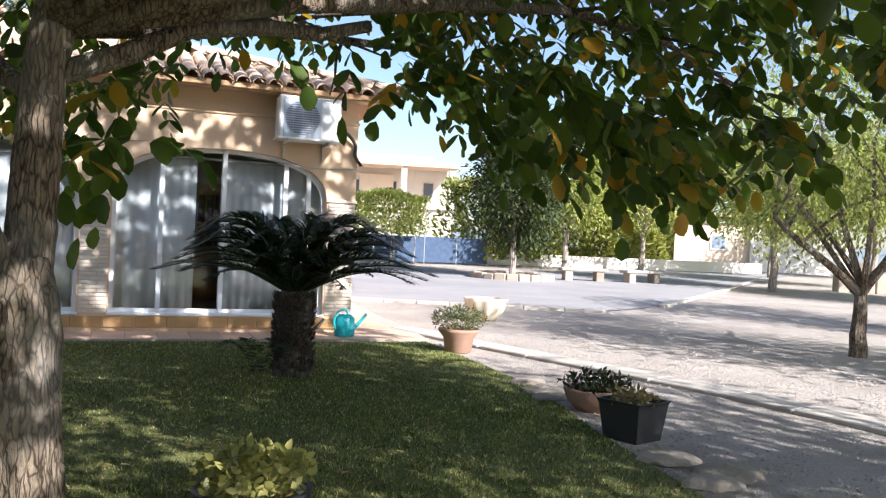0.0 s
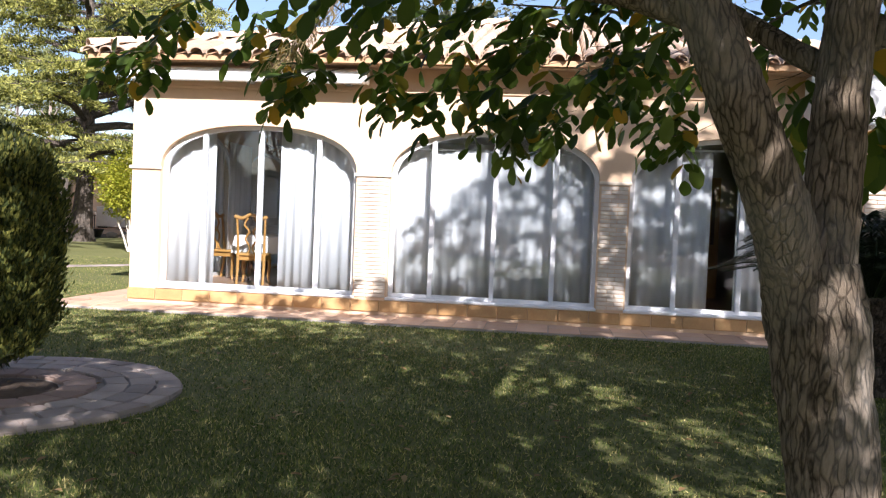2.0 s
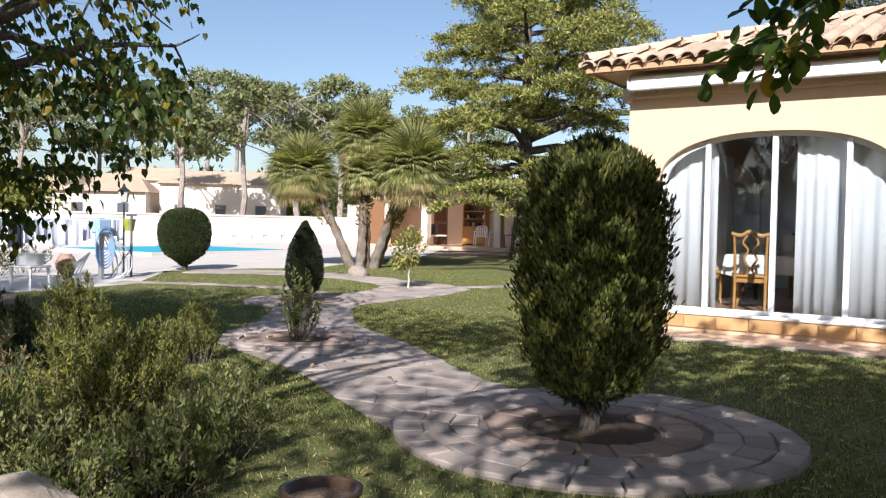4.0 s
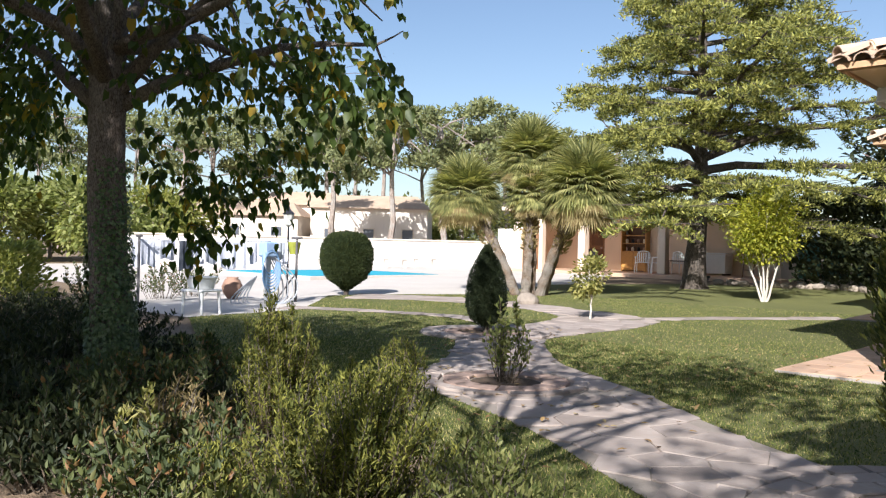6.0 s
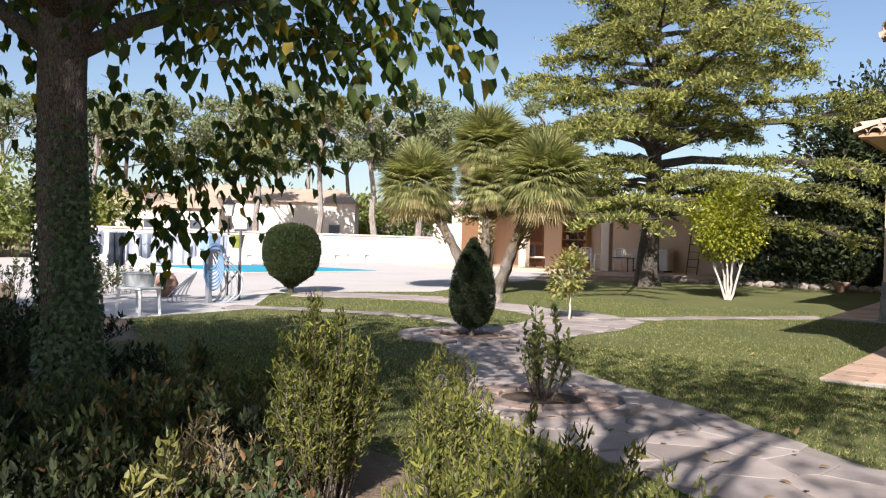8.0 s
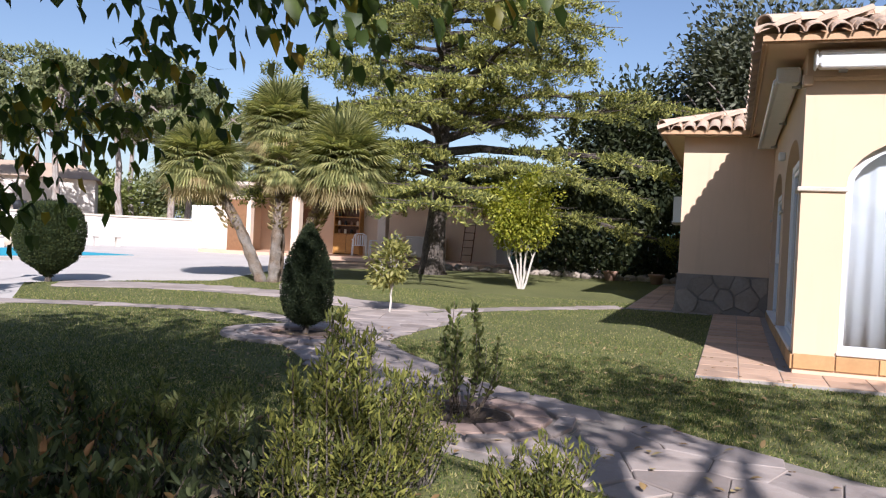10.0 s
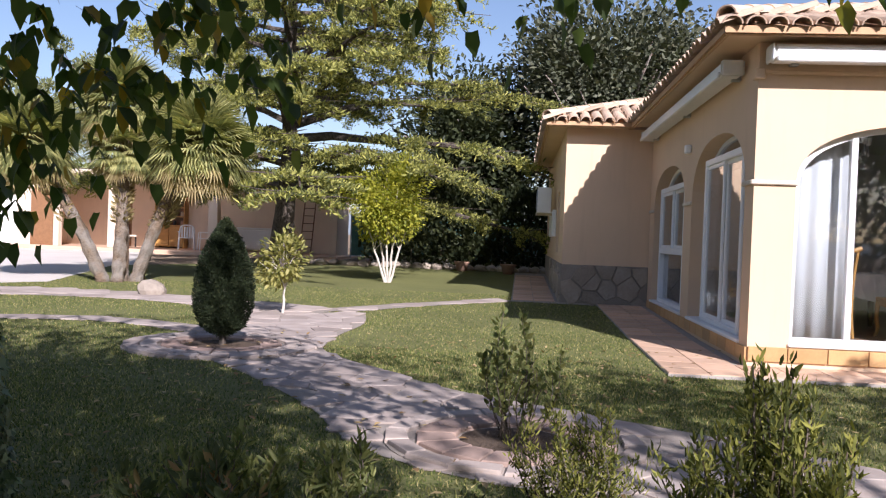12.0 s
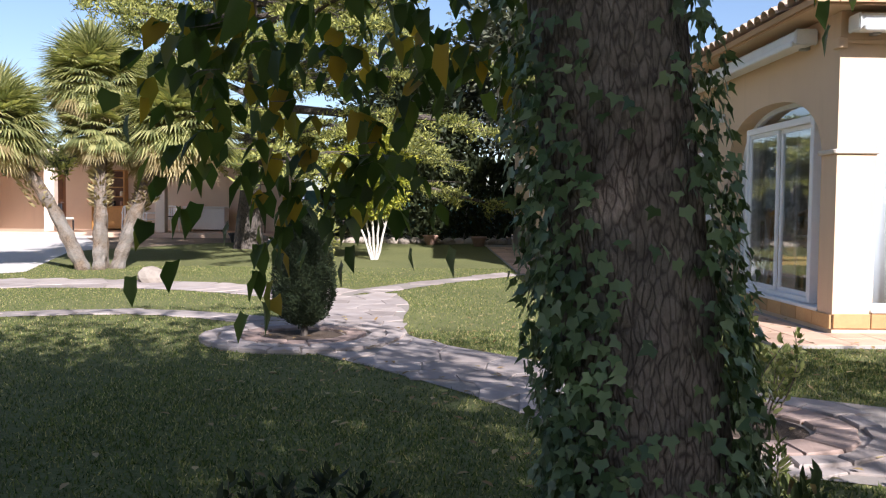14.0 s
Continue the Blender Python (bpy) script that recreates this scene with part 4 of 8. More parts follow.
# ---- inside the house ----
def curtain(x0, x1, y, z0, z1, label, folds=9.0):
    n = max(8, int((x1 - x0) * 90))
    v, f = [], []
    ph = random.uniform(0, 6)
    for j, z in enumerate((z0, (z0 + z1) / 2, z1)):
        for i in range(n + 1):
            x = x0 + (x1 - x0) * i / n
            amp = (0.015, 0.013, 0.01)[j]
            v.append((x, y + amp * math.sin(folds * 5 * x + ph + 2.2 * math.sin(3.1 * x + ph)) + 0.012 * math.sin(17 * x + ph), z))
    for j in range(2):
        for i in range(n):
            a = j * (n + 1) + i
            f.append((a, a + 1, a + n + 2, a + n + 1))
    ob = mesh_ob("curtain", v, f, CLOTH_WHITE, smooth=True)
    sol = ob.modifiers.new("cloth", "SOLIDIFY")
    sol.thickness = 0.003
    return tagged(ob, label, "curtain", "sheer curtains in the garden windows")


CY = SOUTH + 0.33
for x0, x1 in ((-6.6, -5.9), (-4.95, -3.75)):
    curtain(x0, x1, CY, 0.25, 2.62, "white sheer curtain drawn aside beside the open door")
curtain(-3.35, -1.92, CY, 0.25, 2.3, "white pleated sheer curtain drawn across the window")
curtain(-1.9, -0.5, CY, 0.25, 2.3, "white pleated sheer curtain drawn across the window")
curtain(-0.2, 0.95, CY, 0.25, 2.4, "white pleated sheer curtain drawn across the window")
curtain(1.28, 2.8, CY, 0.25, 2.4, "white pleated sheer curtain drawn across the window")
ob = curtain(-0.5, 0.5, 0, 0.25, 2.5, "white sheer curtain hanging by the side door")
ob.matrix_basis = pose(WEST + 0.55, 14.5, 0, 0, 0, 90)
for x0, x1, z in ((-6.65, -3.7, 2.63), (-3.4, -0.45, 2.31), (-0.25, 2.82, 2.41)):
    rod = thing("curtain_rod", "slim white curtain rod over the window", "curtain rod", (x0, CY, z))
    part("rod", tube(bmesh.new(), [(0, 0, 0.01), (x1 - x0, 0, 0.01)], [0.013] * 2, 8), ALU, rod)
    for s in (0.1, x1 - x0 - 0.1):
        part("bracket", boxed(s - 0.01, s + 0.01, -0.04, 0.0, -0.005, 0.02), ALU, rod)


def dining_chair(at, turn):
    root = thing("dining_chair", "honey-coloured wooden dining chair with a pierced splat back", "chair", at, turn, "chairs round the dining table")
    part("seat", boxed(-0.23, 0.23, -0.22, 0.22, 0.44, 0.48, 0.012), WOOD_HONEY, root)
    part("apron", boxed(-0.2, 0.2, -0.19, 0.19, 0.37, 0.44, 0.004), WOOD_HONEY, root)
    for sx in (-0.2, 0.2):
        part("leg", tube(bmesh.new(), curve_pts([(sx, -0.19, 0.44), (sx * 1.05, -0.21, 0.25), (sx * 0.98, -0.19, 0.1), (sx * 1.08, -0.22, 0)], 3), [0.03 - 0.0013 * i for i in range(10)], 8), WOOD_HONEY, root)
        part("leg", tube(bmesh.new(), [(sx, 0.2, 0.46), (sx, 0.21, 0.25), (sx, 0.26, 0)], [0.024, 0.022, 0.018], 8), WOOD_HONEY, root)
        part("back_post", tube(bmesh.new(), [(sx, 0.2, 0.46), (sx * 1.02, 0.23, 0.75), (sx * 1.08, 0.28, 1.04)], [0.022, 0.019, 0.017], 8), WOOD_HONEY, root)
    part("crest_rail", tube(bmesh.new(), curve_pts([(-0.25, 0.28, 1.05), (-0.13, 0.285, 1.02), (0, 0.29, 1.08), (0.13, 0.285, 1.02), (0.25, 0.28, 1.05)], 3), [0.028] * 13, 8), WOOD_HONEY, root)
    for k in (-1, 1):
        part("splat", tube(bmesh.new(), curve_pts([(k * 0.05, 0.2, 0.48), (k * 0.02, 0.22, 0.58), (k * 0.085, 0.235, 0.7), (k * 0.03, 0.25, 0.82), (k * 0.1, 0.265, 0.92), (k * 0.04, 0.28, 1.03)], 4), [0.016] * 21, 6), WOOD_HONEY, root)
    return root


FZ = 0.24
chair = dining_chair((-5.72, 13.3, FZ), 188)
copy_thing(chair, pose(-6.45, 14.1, FZ, 0, 0, 80))
copy_thing(chair, pose(-4.85, 13.3, FZ, 0, 0, 175))
copy_thing(chair, pose(-5.4, 15.55, FZ, 0, 0, 5))
table = thing("dining_table", "dark wooden dining table under a white cloth", "table", (-5.3, 14.35, FZ))
part("tabletop", boxed(-0.85, 0.85, -0.6, 0.6, 0.7, 0.735, 0.01), WOOD_DARK, table)
for sx in (-0.7, 0.7):
    for sy in (-0.45, 0.45):
        part("leg", tube(bmesh.new(), [(sx, sy, 0), (sx, sy, 0.4), (sx, sy, 0.7)], [0.03, 0.05, 0.04], 8), WOOD_DARK, table)
cloth_v, cloth_f = [], []
ring = [(0.9 * math.cos(a) * (1 / max(abs(math.cos(a)), abs(math.sin(a))) if 1 else 1), 0.65 * math.sin(a) / max(abs(math.cos(a)), abs(math.sin(a)))) for a in np.linspace(0, 2 * math.pi, 64, endpoint=False)]
for lev, (s, z) in enumerate(((0.97, 0.0), (1.0, -0.02), (1.03, -0.3))):
    for i, (a, b) in enumerate(ring):
        w = 1 + (0.025 * math.sin(i * 1.9) if lev == 2 else 0)
        cloth_v.append((a * s * w, b * s * w, z + (0.04 * math.sin(i * 0.7) if lev == 2 else 0)))
for lev in range(2):
    for i in range(64):
        cloth_f.append((lev * 64 + i, lev * 64 + (i + 1) % 64, (lev + 1) * 64 + (i + 1) % 64, (lev + 1) * 64 + i))
cloth_f.append(tuple(range(64)))
cl = tagged(mesh_ob("tablecloth", cloth_v, cloth_f, TABLECLOTH), "white tablecloth hanging over the dining table", "tablecloth")
cl.location = (-5.3, 14.35, FZ + 0.74)
lamp = thing("chandelier", "small glass chandelier hung from the ceiling", "chandelier", (-5.45, 13.6, 2.96))
part("chain", tube(bmesh.new(), [(0, 0, 0), (0, 0, -0.3)], [0.008] * 2, 6), GREY_METAL, lamp)
part("stem", lathe(bmesh.new(), [(0.01, -0.6), (0.05, -0.55), (0.02, -0.45), (0.04, -0.38), (0.015, -0.3)], 12), GREY_METAL, lamp)
for k in range(6):
    a = k * math.pi / 3
    d = Vector((math.cos(a), math.sin(a), 0))
    part("arm", tube(bmesh.new(), curve_pts([Vector((0, 0, -0.52)), d * 0.12 + Vector((0, 0, -0.58)), d * 0.24 + Vector((0, 0, -0.5)), d * 0.25 + Vector((0, 0, -0.42))], 3), [0.009] * 10, 6), GREY_METAL, lamp)
    for q in range(3):
        part("crystal_drop", lathe(bmesh.new(), [(0.0, -0.2 - 0.12 * q), (0.018, -0.17 - 0.12 * q), (0.0, -0.12 - 0.12 * q)], 6, tuple(d * (0.26 - 0.08 * q) + Vector((0, 0, -0.36 + 0.05 * q)))), ALU, lamp)
    part("candle_cup", lathe(bmesh.new(), [(0.012, -0.42), (0.035, -0.4), (0.04, -0.32), (0.0, -0.3)], 10, tuple(d * 0.25)), ALU, lamp)
sb = thing("sideboard", "dark wooden sideboard against the back wall", "sideboard", (-4.6, 17.9, FZ))
part("body", boxed(-0.8, 0.8, -0.25, 0.25, 0.08, 0.9, 0.01), WOOD_DARK, sb)
for k in (-0.6, -0.2, 0.2, 0.6):
    part("door", boxed(k - 0.18, k + 0.18, -0.27, -0.252, 0.14, 0.85, 0.006), WOOD_HONEY, sb)
for sx in (-0.72, 0.72):
    part("leg", boxed(sx - 0.05, sx + 0.05, -0.2, 0.2, 0, 0.08), WOOD_DARK, sb)
cab = thing("glass_cabinet", "tall honey wood cabinet with a barred front", "cabinet", (1.12, 15.2, FZ))
part("body", boxed(-0.5, 0.5, -0.2, 0.25, 0, 2.0, 0.01), WOOD_HONEY, cab)
part("recess", boxed(-0.42, 0.42, -0.215, -0.201, 0.9, 1.8), WOOD_DARK, cab)
for k in range(6):
    part("bar", boxed(-0.35 + 0.14 * k - 0.01, -0.35 + 0.14 * k + 0.01, -0.235, -0.215, 0.9, 1.8), WOOD_HONEY, cab)


# ---- plants: kinds ----
def limb(bm, a, b, r0, r1, sag=0.0, wob=0.12, n=5, segs=7):
    a, b = Vector(a), Vector(b)
    d = (b - a).length
    pts = []
    for i in range(n + 1):
        t = i / n
        p = a.lerp(b, t) + Vector((0, 0, sag * 4 * t * (1 - t) * d))
        if 0 < i < n:
            p += Vector([random.uniform(-wob, wob) * d * 0.25 for _ in range(3)])
        pts.append(p)
    tube(bm, pts, [r0 + (r1 - r0) * i / n for i in range(n + 1)], segs)
    return pts


def sprays(anchor, way, leaflets, length, width, rng=RNG, droop=0.55, rach=0.3):
    """Leaflets in two rows along drooping stalks: roots, ways, upper sides."""
    n = len(anchor)
    way = unit(np.asarray(way, float))
    side = unit(np.cross(way, np.array([0, 0, 1.0]) + 0.01 * rng.normal(size=(n, 3))))
    P, D, N = [], [], []
    for k in range(leaflets):
        t = (k // 2 + 1) / ((leaflets + 1) // 2)
        s = 1 if k % 2 else -1
        last = k == leaflets - 1
        d = way + np.array([0, 0, -droop]) * t * 1.3
        P.append(anchor + way * rach * t + np.array([0, 0, -droop * rach]) * t * t)
        D.append(unit(d * 0.5 + (0 if last else s) * side * 0.75 + np.array([0, 0, -droop * 0.9]) + rng.normal(size=(n, 3)) * 0.25))
        N.append(np.array([0, 0, 1.0]) + side * s * 0.3 + rng.normal(size=(n, 3)) * 0.35)
    return np.concatenate(P), np.concatenate(D), np.concatenate(N)


def dome(n, centre, radii, low, hollow=0.35, power=1.0):
    c = np.array(centre) + in_ball(n, hollow) * np.array(radii)
    return c[c[:, 2] > low]


# walnut that leans over the lawn, forked low
def walnut():
    base = Vector((-0.3, 3.36, 0))
    root = thing("walnut_tree", "forked walnut tree with grey cracked bark on the lawn", "tree", base)
    bm = bmesh.new()
    o = lambda x, y, z: (x + 0.28, y - 3.8, z)
    tube(bm, curve_pts([o(-0.235, 3.73, -0.05), o(-0.25, 3.74, 0.15), o(-0.26, 3.75, 0.55), o(-0.3, 3.8, 0.95), o(-0.33, 3.83, 1.27)], 12), np.interp(np.linspace(0, 1, 49), [0, 0.12, 0.5, 0.85, 1], [0.18, 0.138, 0.125, 0.148, 0.12]), 36, 0.012, ridge=0.09)
    tube(bm, curve_pts([o(-0.36, 3.83, 1.05), o(-0.41, 3.78, 1.25), o(-0.5, 3.67, 1.47), o(-0.625, 3.6, 1.73), o(-0.78, 3.65, 2.12), o(-1.05, 3.8, 2.8)], 12), np.linspace(0.098, 0.068, 61), 28, 0.012, ridge=0.09)
    tube(bm, curve_pts([o(-0.3, 3.85, 1.02), o(-0.28, 3.87, 1.4), o(-0.265, 3.88, 1.78), o(-0.235, 3.88, 2.15), o(-0.1, 3.9, 2.8)], 12), np.linspace(0.092, 0.068, 49), 28, 0.012, ridge=0.09)
    part("trunk", bm, BARK_WALNUT, root, smooth=True)
    crown_c, crown_r = (0.6, 3.9, 3.9), (5.0, 4.6, 1.9)
    ends = [(-3.0, 5.6, 2.9), (-2.2, 6.9, 3.0), (-0.9, 7.2, 2.9), (0.6, 7.4, 3.0), (2.4, 6.6, 2.7), (4.0, 5.2, 2.6), (4.6, 3.4, 2.9), (-3.6, 3.4, 3.4), (-2.6, 1.4, 3.6), (0.4, 0.6, 3.8), (3.0, 1.2, 3.4), (0.2, 4.0, 5.4), (1.6, 4.4, 5.0), (2.6, 3.6, 6.6), (4.2, 4.0, 6.2), (3.4, 2.4, 7.2)]
    for e in ends:
        s = o(-0.8, 3.66, 2.15) if e[0] < -0.7 else o(-0.235, 3.88, 2.15)
        bm = bmesh.new()
        pts = limb(bm, s, o(*e), 0.05, 0.014, 0.06)
        for p in pts[2:]:
            for _ in range(3):
                limb(bm, p, p + Vector((random.uniform(-0.9, 0.9), random.uniform(-0.9, 0.9), random.uniform(-0.3, 0.5))), 0.014, 0.005, 0, 0.1, 3, 5)
        part("limb", bm, BARK_WALNUT, root, smooth=True)
    bm = bmesh.new()
    limb(bm, o(-0.25, 3.88, 1.95), o(1.1, 4.3, 2.42), 0.05, 0.03, 0.05)
    limb(bm, o(-0.26, 3.88, 1.86), o(-0.85, 4.4, 2.35), 0.042, 0.028, 0.0, 0.06)
    limb(bm, o(-0.7, 3.62, 1.95), o(-1.9, 4.0, 2.3), 0.045, 0.025, 0.03, 0.08)
    part("limb", bm, BARK_WALNUT, root, smooth=True)
    c = dome(2500, crown_c, crown_r, 2.3, 0.3)
    c = c[(c[:, 2] > 2.62) | (c[:, 1] > 5.0) | (RNG.random(len(c)) < 0.25)]
    c = np.concatenate([c, dome(2150, (3.7, 3.5, 6.8), (3.6, 4.0, 2.4), 3.6, 0.15), dome(190, (3.5, 4.3, 2.95), (2.3, 2.2, 0.85), 2.2, 0.0)])
    extra = []
    for x, y, z, n, r in ((2.6, 3.6, 2.05, 26, 0.55), (1.9, 3.9, 2.2, 20, 0.5), (3.3, 4.4, 2.1, 26, 0.6), (1.2, 4.4, 2.35, 20, 0.5), (3.9, 5.2, 2.2, 24, 0.6), (0.02, 3.9, 1.82, 4, 0.12), (-0.1, 4.0, 2.1, 5, 0.2), (-1.35, 6.0, 2.15, 16, 0.4), (-0.5, 6.2, 2.3, 16, 0.45), (-2.0, 6.1, 2.3, 14, 0.4), (-2.6, 5.8, 2.25, 8, 0.25), (0.6, 6.0, 2.45, 14, 0.5), (-0.35, 5.9, 2.0, 5, 0.2), (-3.87, 6.1, 2.4, 9, 0.3), (-3.75, 6.1, 2.7, 8, 0.3), (-1.08, 7.9, 2.35, 6, 0.2), (-2.9, 6.3, 2.6, 12, 0.4), (1.7, 5.4, 2.3, 18, 0.6), (-1.0, 5.4, 2.45, 16, 0.5), (2.7, 5.3, 2.25, 18, 0.55)):
        extra.append(np.array([x, y, z]) + in_ball(n) * r * np.array([1, 1, 0.6]))
    c = np.concatenate([c] + extra)
    # the crown's hem hangs lower on its east side
    bear, far = np.degrees(np.arctan2(c[:, 0], c[:, 1])), np.hypot(c[:, 0], c[:, 1])
    hem = 1.42 + far * np.interp(bear, [-8, 0, 2, 4, 16, 19, 24, 34, 48], [0.0, 0.05, 0.1, 0.235, 0.235, 0.16, 0.12, 0.07, 0.07])
    c = c[(c[:, 2] > hem) | (bear < 0) | (c[:, 1] < 1.5)]
    # the crown is thin on its west side, where the sun passes to the first arch
    t = (SOUTH - c[:, 1]) / -SUN_WAY.y
    xw, zw = c[:, 0] - SUN_WAY.x * t, c[:, 2] - SUN_WAY.z * t
    c = c[(RNG.random(len(c)) < np.interp(xw, [-3.1, -2.6, -1.2, 0.2], [0, 0.42, 0.78, 1])) | (zw < 0.55) | (c[:, 2] < 3.0)]
    out = c - np.array(crown_c)
    out[:, 2] = RNG.uniform(-0.5, 0.2, len(out))
    P, D, N = sprays(c - np.array(base), out + RNG.normal(size=c.shape) * 1.2, 7, 0.12, 0.07)
    n = len(P)
    leaves("crown", P, D, RNG.uniform(0.1, 0.17, n), RNG.uniform(0.08, 0.12, n), L_WALNUT, root, "broad green walnut leaves, a few turning yellow", BROAD, N)
    # stalks of the leaf sprays
    w = out / np.maximum(np.linalg.norm(out, axis=1, keepdims=True), 1e-6)
    leaves("leaf_stalk", c - np.array(base) - w * 0.05, w, 0.25, 0.005, BARK_WALNUT, root, "", STRIP, kind="stuff")
    return root


walnut()


# big ivy-grown tree near the end of the walk
def ivy_tree():
    base = Vector((-10.87, 4.82, 0))
    root = thing("shade_tree", "large shade tree with furrowed bark and ivy on its trunk", "tree", base)
    bm = bmesh.new()
    tube(bm, curve_pts([(0.15, 0, -0.05), (0.125, 0, 0.2), (0.065, 0.0, 0.8), (-0.04, 0.0, 1.6), (-0.11, 0.02, 2.4), (-0.15, 0.03, 3.2)], 16), np.interp(np.linspace(0, 1, 81), [0, 0.1, 0.5, 1], [0.23, 0.165, 0.145, 0.135]), 52, 0.01, ridge=0.08)
    part("trunk", bm, BARK_BIG, root, smooth=True)
    for e in ((2.2, 1.0, 3.2), (1.2, 2.2, 3.1), (-0.6, 2.6, 3.0), (-2.2, 1.4, 3.2), (-2.6, -0.6, 3.4), (-0.4, -2.4, 3.6), (1.8, -1.6, 3.5), (0.3, 0.4, 5.4), (2.0, 2.0, 4.4), (-1.6, 2.0, 4.6)):
        bm = bmesh.new()
        pts = limb(bm, (-0.1, 0.02, random.uniform(2.1, 2.9)), tuple(Vector(e) * 0.86 + Vector((0, 0, 0.4))), 0.07, 0.015, 0.08)
        for p in pts[2:]:
            for _ in range(3):
                limb(bm, p, p + Vector((random.uniform(-0.4, 0.4), random.uniform(-0.4, 0.4), random.uniform(-0.35, 0.2))), 0.014, 0.005, 0, 0.1, 3, 5)
        part("limb", bm, BARK_BIG, root, smooth=True)
    c = dome(660, (-0.1, 0.1, 4.3), (2.4, 2.4, 1.9), 2.75, 0.35)
    c = c[(c[:, 2] > 3.2) | (c[:, 1] > 0.4) | (c[:, 0] < -0.5)]
    c = np.concatenate([c, dome(380, (-1.6, -0.3, 3.8), (1.8, 1.8, 1.4), 2.5, 0.1)])
    extra = []
    for x, y, z, n, r in ((-1.6, -0.3, 2.75, 34, 0.6), (-2.2, -0.1, 2.9, 34, 0.6), (-1.0, -0.8, 2.85, 26, 0.5), (-1.8, 0.1, 2.35, 14, 0.4), (-2.8, 0.2, 2.8, 30, 0.6), (-0.6, -0.3, 2.75, 22, 0.5), (-2.4, -0.4, 2.4, 12, 0.35), (-3.2, 0.5, 2.5, 16, 0.5), (0.6, 0.6, 2.85, 15, 0.6), (1.2, 0.7, 2.85, 15, 0.6), (1.7, 0.8, 2.75, 10, 0.45), (0.2, 0.2, 2.95, 15, 0.6), (0.9, 1.4, 2.85, 13, 0.5), (0.5, 0.5, 2.75, 12, 0.4), (2.2, 0.7, 2.55, 7, 0.2), (1.85, 0.75, 2.6, 9, 0.3), (1.45, 0.9, 2.55, 12, 0.4), (1.0, 1.1, 2.6, 14, 0.4), (0.7, 0.9, 2.55, 12, 0.4), (1.3, 0.1, 2.5, 10, 0.35), (-0.9, 1.3, 1.75, 22, 0.4), (-0.4, 1.5, 1.95, 22, 0.4), (-1.0, 1.3, 2.1, 10, 0.3), (-0.7, 1.15, 1.45, 10, 0.25), (0.15, 1.6, 2.1, 18, 0.35), (-0.5, 0.6, 2.1, 12, 0.35)):
        extra.append(np.array([x, y, z]) + in_ball(n) * r)
    c = np.concatenate([c] + extra)
    out = c * np.array([1, 1, 0])
    P, D, N = sprays(c, out + RNG.normal(size=c.shape) * 1.0, 7, 0.12, 0.07, droop=1.0)
    n = len(P)
    leaves("crown", P, D, RNG.uniform(0.07, 0.125, n), RNG.uniform(0.045, 0.078, n), L_BIG, root, "drooping dark green leaves with some yellow ones", HEART, N)
    w = unit(out + 1e-6)
    leaves("leaf_stalk", c - w * 0.05, w, 0.2, 0.005, BARK_BIG, root, "", STRIP, kind="stuff")
    # ivy on the trunk: thick on two sides, thin in front
    n = 21000
    a, z = RNG.uniform(0, 2 * math.pi, n), RNG.uniform(0.0, 1.95, n) ** 1.0
    keep = RNG.random(n) < np.clip(1.2 - 0.6 * z, 0.12, 1) * np.clip(1.5 * np.abs(np.cos(a)) ** 2.5 + np.clip(1.3 - 1.5 * z, 0, 0.6) + 0.04, 0, 1)
    a, z = a[keep], z[keep]
    r = np.interp(z, [0, 0.3, 1.5, 2.2], [0.21, 0.17, 0.152, 0.145]) + RNG.uniform(0, 0.035, len(a)) + 0.045 * np.abs(np.cos(a)) ** 4 * RNG.random(len(a))
    x = np.stack([np.cos(a), np.sin(a), np.zeros_like(a)], 1)
    P = x * r[:, None] + np.stack([np.interp(z, [0, 0.8, 1.6, 2.4], [0.14, 0.065, -0.04, -0.11]), 0 * z, z], 1)
    D = x * 0.45 + np.array([0, 0, -1.0]) + RNG.normal(size=P.shape) * 0.45
    leaves("ivy", P, D, RNG.uniform(0.018, 0.04, len(P)), RNG.uniform(0.018, 0.036, len(P)), L_IVY, root, "dark green ivy climbing the trunk", IVY, x + RNG.normal(size=P.shape) * 0.2)
    return root


ivy_tree()


